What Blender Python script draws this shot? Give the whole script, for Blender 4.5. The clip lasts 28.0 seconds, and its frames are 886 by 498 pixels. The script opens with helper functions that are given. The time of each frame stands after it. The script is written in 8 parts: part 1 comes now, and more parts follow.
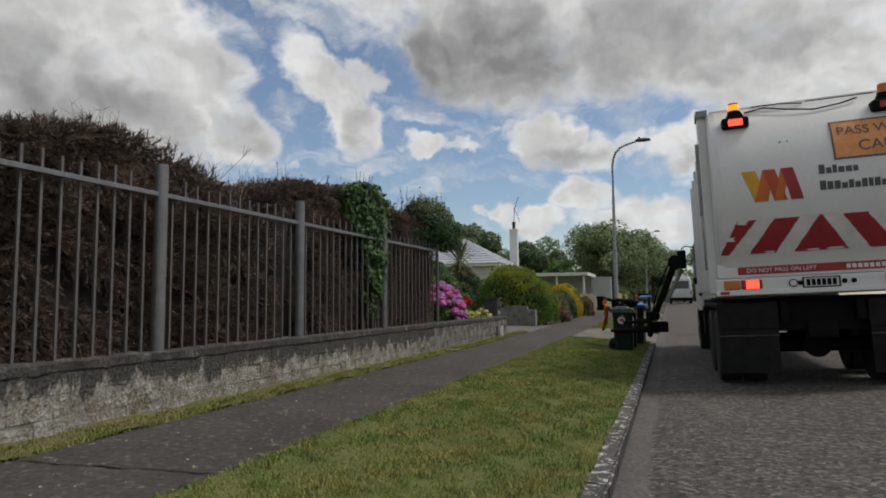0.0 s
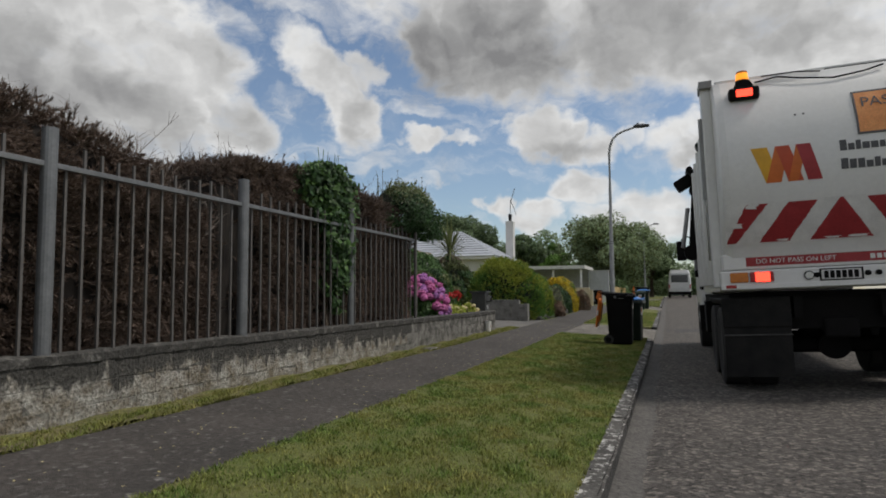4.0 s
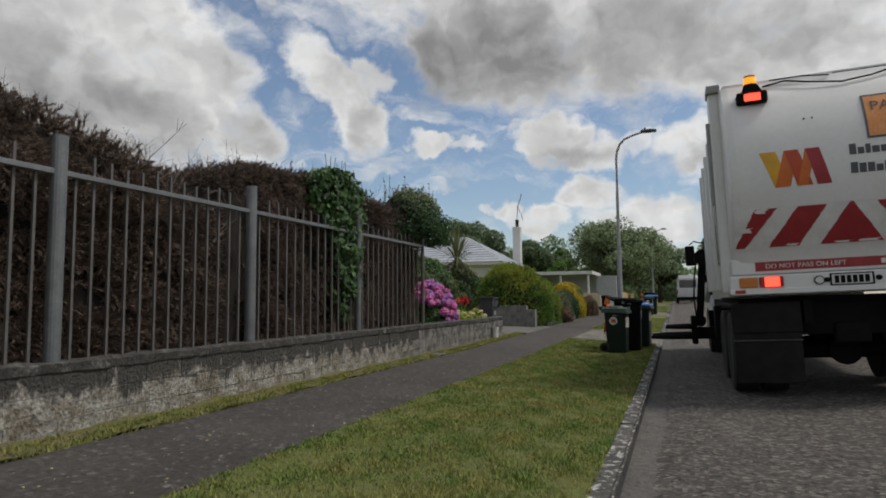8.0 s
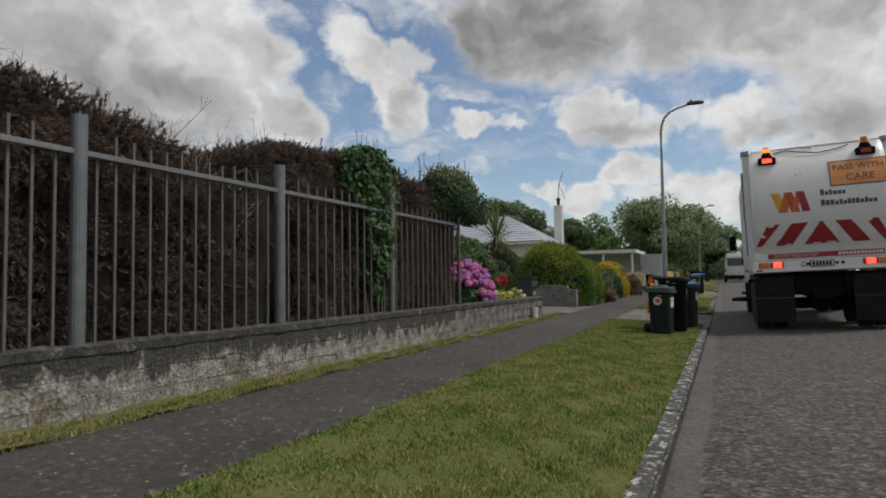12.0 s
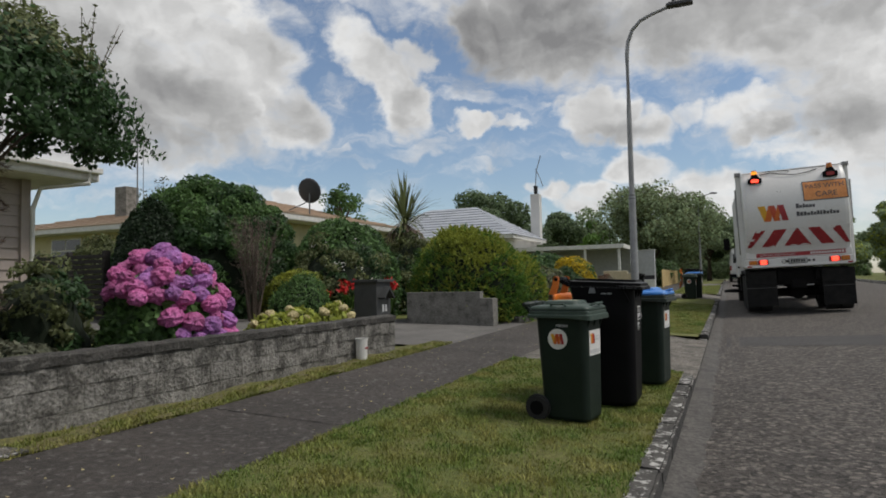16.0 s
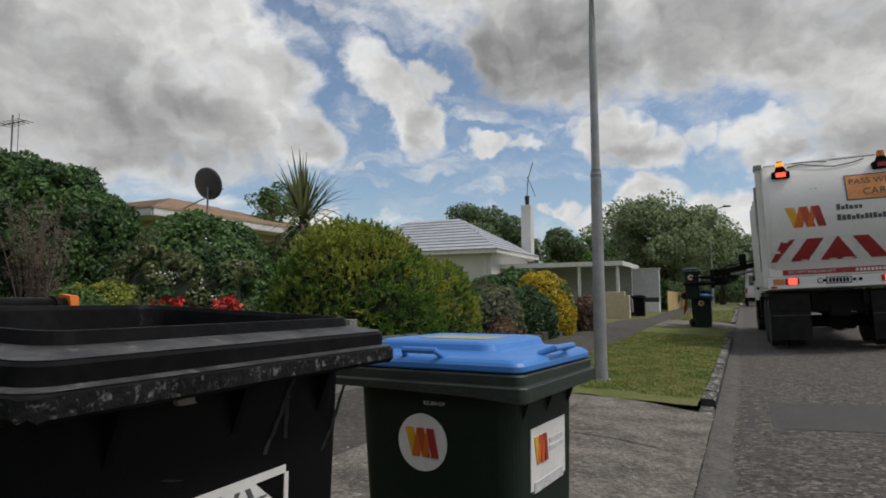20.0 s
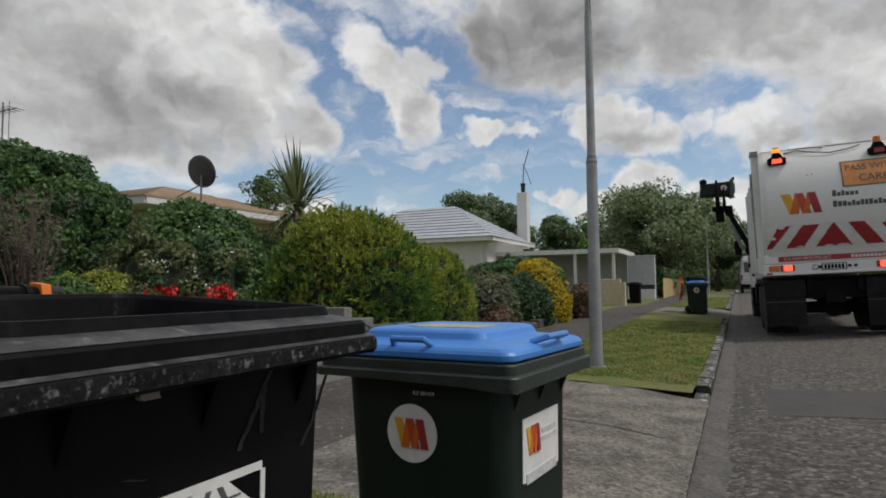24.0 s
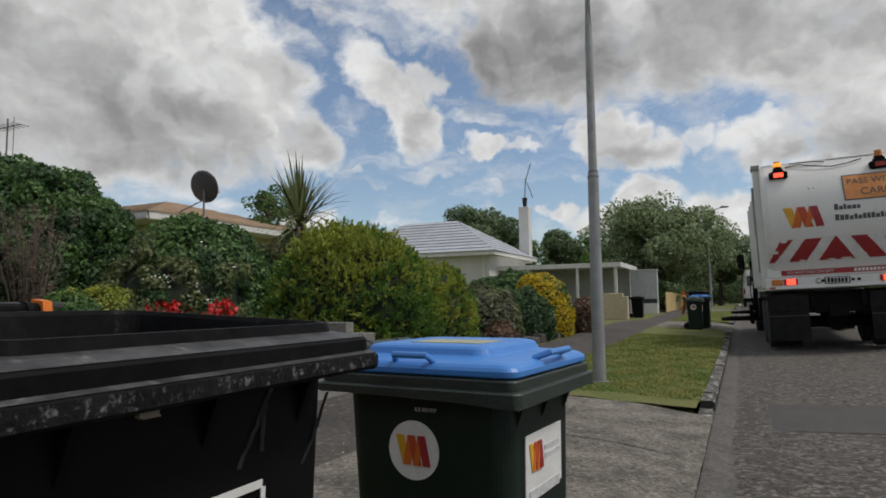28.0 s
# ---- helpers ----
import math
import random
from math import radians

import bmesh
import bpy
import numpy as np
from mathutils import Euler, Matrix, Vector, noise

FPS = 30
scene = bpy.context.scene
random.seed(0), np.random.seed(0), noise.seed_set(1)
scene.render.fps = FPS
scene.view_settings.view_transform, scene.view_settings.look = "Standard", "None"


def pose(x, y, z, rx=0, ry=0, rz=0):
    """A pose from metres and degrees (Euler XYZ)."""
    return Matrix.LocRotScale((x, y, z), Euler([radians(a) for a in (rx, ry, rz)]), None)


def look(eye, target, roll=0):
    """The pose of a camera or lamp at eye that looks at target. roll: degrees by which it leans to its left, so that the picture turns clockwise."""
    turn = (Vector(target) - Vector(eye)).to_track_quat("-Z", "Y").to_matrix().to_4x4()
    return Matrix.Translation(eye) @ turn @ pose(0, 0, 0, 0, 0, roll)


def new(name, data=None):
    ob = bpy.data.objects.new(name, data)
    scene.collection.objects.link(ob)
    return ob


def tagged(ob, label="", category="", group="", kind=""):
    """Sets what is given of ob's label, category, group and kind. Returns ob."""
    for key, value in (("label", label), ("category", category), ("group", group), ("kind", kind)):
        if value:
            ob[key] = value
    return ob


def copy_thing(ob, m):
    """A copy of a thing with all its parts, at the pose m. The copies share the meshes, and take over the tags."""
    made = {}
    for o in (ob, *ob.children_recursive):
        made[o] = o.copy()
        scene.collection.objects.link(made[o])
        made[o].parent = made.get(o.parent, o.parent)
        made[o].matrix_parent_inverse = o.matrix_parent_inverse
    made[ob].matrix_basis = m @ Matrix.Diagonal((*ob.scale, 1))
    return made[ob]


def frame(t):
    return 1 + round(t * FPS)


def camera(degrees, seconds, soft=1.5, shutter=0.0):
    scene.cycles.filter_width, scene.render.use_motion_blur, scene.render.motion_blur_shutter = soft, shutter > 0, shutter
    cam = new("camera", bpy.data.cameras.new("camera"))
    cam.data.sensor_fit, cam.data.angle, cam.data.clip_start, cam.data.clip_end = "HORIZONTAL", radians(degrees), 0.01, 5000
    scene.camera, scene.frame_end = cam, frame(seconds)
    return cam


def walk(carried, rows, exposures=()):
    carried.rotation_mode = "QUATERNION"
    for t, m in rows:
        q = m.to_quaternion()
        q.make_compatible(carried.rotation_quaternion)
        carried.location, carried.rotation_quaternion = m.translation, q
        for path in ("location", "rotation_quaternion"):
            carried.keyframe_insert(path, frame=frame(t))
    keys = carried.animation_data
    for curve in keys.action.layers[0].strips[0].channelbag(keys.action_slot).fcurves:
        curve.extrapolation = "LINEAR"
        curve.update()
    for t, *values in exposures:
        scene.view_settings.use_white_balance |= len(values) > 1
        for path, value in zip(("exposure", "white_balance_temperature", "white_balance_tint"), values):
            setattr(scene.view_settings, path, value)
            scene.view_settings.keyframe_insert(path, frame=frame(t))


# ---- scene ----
cam = camera(69.6, 28.0, soft=1.8)
PATH = [
    (0, (0.381, -6.883, 1.111), (-0.285, -5.004, 1.274), -0.5),
    (0.5, (0.403, -6.376, 1.111), (-0.26, -4.496, 1.266), -0.4),
    (1, (0.384, -6.006, 1.119), (-0.269, -4.121, 1.269), -0.3),
    (1.5, (0.387, -5.822, 1.107), (-0.269, -3.939, 1.263), -0.3),
    (2, (0.379, -5.807, 1.118), (-0.279, -3.924, 1.265), -0.1),
    (2.5, (0.375, -5.798, 1.116), (-0.285, -3.915, 1.263), -0.2),
    (3, (0.359, -5.788, 1.123), (-0.301, -3.906, 1.267), -0.1),
    (3.5, (0.379, -5.799, 1.112), (-0.283, -3.917, 1.254), -0.3),
    (5.5, (0.379, -5.803, 1.117), (-0.287, -3.923, 1.264), -0.4),
    (6, (0.371, -5.798, 1.112), (-0.298, -3.92, 1.266), -0.4),
    (6.5, (0.375, -5.803, 1.117), (-0.298, -3.926, 1.274), -0.4),
    (7, (0.383, -5.806, 1.116), (-0.295, -3.931, 1.275), -0.4),
    (7.5, (0.379, -5.803, 1.118), (-0.303, -3.929, 1.277), -0.5),
    (8, (0.373, -5.798, 1.113), (-0.311, -3.925, 1.274), -0.5),
    (8.5, (0.385, -5.796, 1.117), (-0.306, -3.925, 1.26), -0.5),
    (9, (0.385, -5.796, 1.112), (-0.309, -3.925, 1.244), -0.5),
    (9.5, (0.374, -5.792, 1.121), (-0.321, -3.921, 1.241), -0.5),
    (10, (0.367, -5.791, 1.124), (-0.345, -3.927, 1.256), -0.4),
    (10.5, (0.374, -5.786, 1.119), (-0.373, -3.937, 1.273), -0.6),
    (11, (0.385, -5.796, 1.119), (-0.39, -3.957, 1.258), -0.6),
    (11.5, (0.367, -5.714, 1.115), (-0.425, -3.881, 1.231), -0.6),
    (12, (0.365, -5.532, 1.116), (-0.441, -3.704, 1.216), -0.8),
    (12.5, (0.362, -5.282, 1.124), (-0.45, -3.455, 1.194), -0.8),
    (14.5, (0.376, -1.725, 1.056), (-0.456, 0.09, 1.17), -1.0),
    (15, (0.377, -0.347, 1.075), (-0.452, 1.469, 1.194), -1.2),
    (15.5, (0.417, 0.941, 1.113), (-0.405, 2.761, 1.219), -1.3),
    (16, (0.409, 2.291, 1.141), (-0.41, 4.112, 1.243), -1.2),
    (16.5, (0.414, 3.478, 1.151), (-0.417, 5.294, 1.268), -1.1),
    (17, (0.399, 4.478, 1.147), (-0.44, 6.289, 1.27), -1.0),
    (17.5, (0.375, 5.412, 1.143), (-0.467, 7.221, 1.274), -0.9),
    (18, (0.352, 6.193, 1.144), (-0.5, 7.996, 1.287), -0.7),
    (18.5, (0.332, 6.682, 1.141), (-0.527, 8.481, 1.3), -0.6),
    (19, (0.325, 7.002, 1.143), (-0.535, 8.799, 1.316), -0.6),
    (19.5, (0.325, 7.22, 1.145), (-0.533, 9.018, 1.32), -0.5),
    (20, (0.322, 7.363, 1.146), (-0.528, 9.166, 1.309), -0.4),
    (20.5, (0.319, 7.419, 1.147), (-0.521, 9.229, 1.282), -0.4),
    (21, (0.318, 7.422, 1.146), (-0.521, 9.232, 1.274), -0.4),
    (21.5, (0.315, 7.428, 1.145), (-0.528, 9.237, 1.27), -0.4),
    (23.5, (0.316, 7.423, 1.146), (-0.53, 9.231, 1.268), -0.6),
    (24, (0.316, 7.419, 1.145), (-0.525, 9.23, 1.27), -0.6),
    (24.5, (0.316, 7.416, 1.144), (-0.517, 9.23, 1.276), -0.6),
    (25, (0.315, 7.423, 1.145), (-0.511, 9.239, 1.287), -0.6),
    (25.5, (0.318, 7.413, 1.146), (-0.504, 9.23, 1.3), -0.6),
    (26, (0.317, 7.417, 1.146), (-0.511, 9.231, 1.307), -0.6),
    (26.5, (0.319, 7.412, 1.147), (-0.516, 9.222, 1.313), -0.6),
    (27, (0.322, 7.41, 1.149), (-0.514, 9.219, 1.324), -0.6),
    (27.5, (0.317, 7.417, 1.148), (-0.519, 9.226, 1.323), -0.6),
    (28, (0.316, 7.421, 1.148), (-0.529, 9.227, 1.318), -0.7),
]
walk(cam, [(t, look(e, g, r)) for t, e, g, r in PATH], exposures=[(0, 0.27), (12.5, 0.27), (15.5, 0.29), (28, 0.31)])

# ---- light ----
world = bpy.data.worlds.new("sky")
scene.world = world
world.use_nodes = True
wt = world.node_tree
wt.nodes.clear()
SUN_EL, SUN_AZ = 58.0, 75.0      # degrees; azimuth clockwise from +y


def wnode(kind, **kw):
    n = wt.nodes.new(kind)
    for k, v in kw.items():
        n.inputs[k].default_value = v
    return n


def wmath(op, a, b=None, clamp=False):
    n = wt.nodes.new("ShaderNodeMath")
    n.operation, n.use_clamp = op, clamp
    for i, v in enumerate((a, b)):
        if v is None:
            continue
        if isinstance(v, (int, float)):
            n.inputs[i].default_value = v
        else:
            wt.links.new(v, n.inputs[i])
    return n.outputs[0]


# clouds as soft masses: degrees left of the road, degrees up, half width, half height, lean, weight
CLOUD_LEFT = [(54.4, 17.4, 17.2, 8.9, 0, 1), (43.9, 17.7, 7.8, 6.8, 15, 1), (38.3, 15, 4.9, 2.9, 35, 0.9), (48.3, 25.7, 7.8, 6.8, 20, 1), (64.7, 15.9, 15.6, 9.4, 0, 1), (49.2, 12.1, 13.5, 2.3, 0, 0.75), (57.1, 9.1, 10.4, 1.6, 0, 0.5)]
CLOUD_MID = [(29.1, 17.9, 6.5, 2.5, 47, 1), (26.8, 19.6, 2.3, 1.7, 20, 0.85), (25.6, 15.6, 1.7, 2.2, 0, 0.9), (37.3, 22.4, 3.6, 1.4, 15, 0.5), (29.9, 23.9, 6.8, 1.8, 8, 0.56), (34.4, 26.3, 7.8, 2.1, 0, 0.6)]
CLOUD_TOP = [(14.3, 22.7, 10.9, 6.5, 8, 1), (20.2, 22.1, 3.9, 3.9, 20, 1), (4.4, 22.7, 13, 5.5, 0, 1), (14.3, 31.5, 21.9, 10.4, 0, 1), (9.9, 14.4, 3.4, 2.6, 0, 1), (6.2, 12.8, 3.1, 1.9, 0, 0.85), (16.7, 15.4, 3.6, 0.7, 5, 0.5)]
CLOUD_RIGHT = [(-6.6, 19.9, 9.9, 5.2, 0, 0.95), (-9.4, 13.9, 5.2, 4.9, 0, 1), (-2.4, 12.6, 4.4, 2.2, 0, 0.85), (2.4, 13.7, 1.9, 1.6, 0, 0.75), (0.1, 16.7, 4.9, 2.3, -15, 0.5), (-14, 14.8, 10.4, 13, 0, 0.9)]
CLOUD_PUFF = [(21.2, 13.6, 2.1, 1.2, 0, 0.9), (17.7, 13.4, 2.3, 0.7, -8, 0.6), (33.6, 12.2, 1.6, 0.5, 0, 0.55), (37.1, 12.4, 2, 0.6, 0, 0.55), (26.8, 12.2, 4.4, 1, 0, 0.52), (31.4, 11.2, 3.1, 0.6, 0, 0.5), (21.2, 16.3, 3.1, 1, 10, 0.5), (13, 11, 1.6, 0.7, 0, 0.6), (20.5, 10, 1.6, 0.7, 0, 0.55), (15.7, 15, 3.1, 0.5, -5, 0.52)]
CLOUD_LOW = [(14.5, 7.9, 1.7, 1.2, 0, 0.9), (11.1, 7.1, 3.1, 1.8, 0, 0.9), (6.7, 9.2, 3.6, 1.8, 0, 0.8), (1.8, 6.6, 5.7, 2.6, 0, 0.85), (37.1, 7.4, 2.6, 1.4, 0, 0.85), (29.4, 7.6, 1.8, 1, 0, 0.6), (59.2, 7.1, 4.2, 0.9, 0, 0.6), (52.1, 9.9, 2.6, 1.2, 0, 0.55), (43, 8.1, 5.7, 1.1, 0, 0.52), (-6.6, 10.2, 6.2, 1.1, 0, 0.7)]
CLOUD_GREY = [(20.2, 20.7, 5.2, 4.2, 20, 0.95), (14.3, 21.9, 10.4, 4.9, 5, 0.8), (3.5, 21.8, 10.9, 4.4, 0, 0.55), (46.8, 16.5, 3.9, 2.1, 10, 0.6), (54.8, 15.3, 13.5, 5.7, 0, 0.5), (50, 12.2, 13.5, 2.2, 0, 0.5), (59.2, 19.9, 8.9, 5.7, 0, 0.35), (37.3, 14.6, 4.2, 1.8, 30, 0.4), (-8.9, 12.1, 4.2, 2.3, 0, 0.5), (-6.6, 20.3, 7.8, 2.9, 0, 0.45), (27.1, 16, 2.3, 1.7, 45, 0.3), (8.5, 12.6, 4.7, 1, 0, 0.4), (-2.9, 11.5, 4.2, 0.8, 0, 0.35), (40.2, 18.9, 2.1, 3.1, 20, 0.25)]


def sky_world():
    out = wt.nodes.new("ShaderNodeOutputWorld")
    co = wt.nodes.new("ShaderNodeTexCoord")
    sky = wt.nodes.new("ShaderNodeTexSky")
    sky.sky_type, sky.sun_disc = "NISHITA", False
    sky.sun_elevation, sky.sun_rotation = radians(SUN_EL), radians(SUN_AZ)
    sky.dust_density, sky.ozone_density = 0.6, 1.6
    bg_sky = wnode("ShaderNodeBackground", Strength=SKY_STRENGTH)
    wt.links.new(sky.outputs[0], bg_sky.inputs[0])
    nrm = wt.nodes.new("ShaderNodeVectorMath")
    nrm.operation = "NORMALIZE"
    wt.links.new(co.outputs["Generated"], nrm.inputs[0])
    sep = wt.nodes.new("ShaderNodeSeparateXYZ")
    wt.links.new(nrm.outputs[0], sep.inputs[0])
    # the direction as degrees left of the road and degrees up
    az = wmath("MULTIPLY", wmath("ARCTAN2", wmath("MULTIPLY", sep.outputs[0], -1.0), sep.outputs[1]), 57.2958)
    up = wmath("MULTIPLY", wmath("ARCSINE", sep.outputs[2]), 57.2958)
    flat_ = wt.nodes.new("ShaderNodeCombineXYZ")
    wt.links.new(az, flat_.inputs[0])
    wt.links.new(up, flat_.inputs[1])

    def vec(op, a, b, c=None):
        n = wt.nodes.new("ShaderNodeVectorMath")
        n.operation = op
        for i, v in enumerate((a, b, c)):
            if v is None:
                continue
            if isinstance(v, tuple):
                n.inputs[i].default_value = v
            else:
                wt.links.new(v, n.inputs[i])
        return n.outputs["Value"] if op == "LENGTH" else n.outputs[0]

    def noise(at, scale, detail=8.0, rough=0.58, lean=0.0):
        n = wnode("ShaderNodeTexNoise", Scale=scale, Detail=detail, Roughness=rough, Distortion=lean)
        wt.links.new(at, n.inputs[0])
        return n

    def step(value, lo, hi, a=0.0, b=1.0):
        m = wt.nodes.new("ShaderNodeMapRange")
        m.interpolation_type = "SMOOTHSTEP"
        for i, v in zip((1, 2, 3, 4), (lo, hi, a, b)):
            m.inputs[i].default_value = v
        wt.links.new(value, m.inputs[0])
        return m.outputs[0]

    # outlines are pushed about by turbulence of two sizes
    n1, n2 = noise(flat_.outputs[0], 0.16, 3.0), noise(flat_.outputs[0], 0.55, 6.0)
    bent = vec("MULTIPLY_ADD", n1.outputs["Color"], (6.5, 4.6, 0.0), flat_.outputs[0])
    bent = vec("MULTIPLY_ADD", n2.outputs["Color"], (2.6, 2.2, 0.0), bent)
    bent = vec("SUBTRACT", bent, (4.55, 3.4, 0.0))

    def masses(rows_, inner, outer):
        total = None
        for a, e, ra, re, lean, w in rows_:
            m = wt.nodes.new("ShaderNodeMapping")
            m.vector_type = "TEXTURE"
            m.inputs["Location"].default_value = (a, e, 0)
            m.inputs["Rotation"].default_value = (0, 0, radians(lean))
            m.inputs["Scale"].default_value = (ra, re, 1)
            wt.links.new(bent, m.inputs[0])
            f = step(vec("LENGTH", m.outputs[0], None), outer, inner, 0.0, w)
            total = f if total is None else wmath("MAXIMUM", total, f)
        return total

    field = masses(CLOUD_LEFT + CLOUD_MID + CLOUD_TOP + CLOUD_RIGHT + CLOUD_PUFF + CLOUD_LOW, 0.52, 1.42)
    # away from the view the sky stays as broken as here
    round_ = wt.nodes.new("ShaderNodeMapping")
    round_.vector_type = "TEXTURE"
    round_.inputs["Location"].default_value, round_.inputs["Scale"].default_value = (22, 10, 0), (44, 24, 1)
    wt.links.new(flat_.outputs[0], round_.inputs[0])
    field = wmath("MAXIMUM", field, step(vec("LENGTH", round_.outputs[0], None), 0.95, 1.25, 0.0, 0.66))
    stretched = vec("MULTIPLY", flat_.outputs[0], (0.55, 1.0, 1.0))
    fine = noise(stretched, 0.34, 10.0, 0.62, 0.4).outputs[0]
    broad = noise(nrm.outputs[0], 4.5, 6.0, 0.55).outputs[0]
    dens = wmath("ADD", field, wmath("MULTIPLY", wmath("SUBTRACT", fine, 0.5), 1.2))
    dens = wmath("ADD", dens, wmath("MULTIPLY", wmath("SUBTRACT", broad, 0.5), 0.25))
    cover = step(dens, 0.20, 0.92)
    # a thin veil with streaks lies over the blue
    streak = noise(vec("MULTIPLY", bent, (0.40, 1.0, 1.0)), 0.42, 8.0, 0.6, 0.6).outputs[0]
    cover = wmath("MAXIMUM", cover, step(streak, 0.455, 0.83, 0.03, 0.66))
    # light and grey within the clouds: thick parts and undersides are grey, sunward folds bright
    fold_a = noise(bent, 0.14, 3.0, 0.42).outputs[0]
    fold_b = noise(vec("ADD", bent, (-1.1, 1.4, 0.0)), 0.14, 3.0, 0.42).outputs[0]
    curl_a = noise(bent, 0.40, 2.0, 0.45).outputs[0]
    curl_b = noise(vec("ADD", bent, (-0.4, 0.55, 0.0)), 0.40, 2.0, 0.45).outputs[0]
    grey = wmath("ADD", wmath("MULTIPLY", masses(CLOUD_GREY, 0.25, 1.35), 0.78), wmath("MULTIPLY", wmath("SUBTRACT", fold_b, fold_a), 1.25))
    grey = wmath("ADD", grey, wmath("MULTIPLY", wmath("SUBTRACT", curl_b, curl_a), 0.38))
    grey = wmath("ADD", grey, wmath("MULTIPLY", step(dens, 0.66, 1.15), 0.22))
    grey = wmath("ADD", grey, step(vec("LENGTH", round_.outputs[0], None), 0.95, 1.35, 0.0, 0.3))
    grey = wmath("ADD", grey, 0.06)
    ramp = wt.nodes.new("ShaderNodeValToRGB")
    el = ramp.color_ramp.elements
    el[0].position, el[0].color = 0.0, (0.64, 0.64, 0.634, 1)
    el[1].position, el[1].color = 1.0, (0.19, 0.19, 0.193, 1)
    for at_, c_ in ((0.25, 0.49), (0.55, 0.35)):
        e = el.new(at_)
        e.color = (c_, c_, c_ * 0.995, 1)
    wt.links.new(grey, ramp.inputs[0])
    bg_cloud = wnode("ShaderNodeBackground", Strength=1.0)
    wt.links.new(ramp.outputs[0], bg_cloud.inputs[0])
    mix = wt.nodes.new("ShaderNodeMixShader")
    wt.links.new(cover, mix.inputs[0])
    wt.links.new(bg_sky.outputs[0], mix.inputs[1])
    wt.links.new(bg_cloud.outputs[0], mix.inputs[2])
    wt.links.new(mix.outputs[0], out.inputs[0])


SKY_STRENGTH = 0.085
sky_world()

sun = new("sun", bpy.data.lights.new("sun", "SUN"))
sun.data.energy, sun.data.angle, sun.data.color = 1.85, radians(12), (1.0, 0.95, 0.88)
sun.matrix_basis = look((0, 0, 0), (-math.sin(radians(SUN_AZ)) * math.cos(radians(SUN_EL)), -math.cos(radians(SUN_AZ)) * math.cos(radians(SUN_EL)), -math.sin(radians(SUN_EL))))


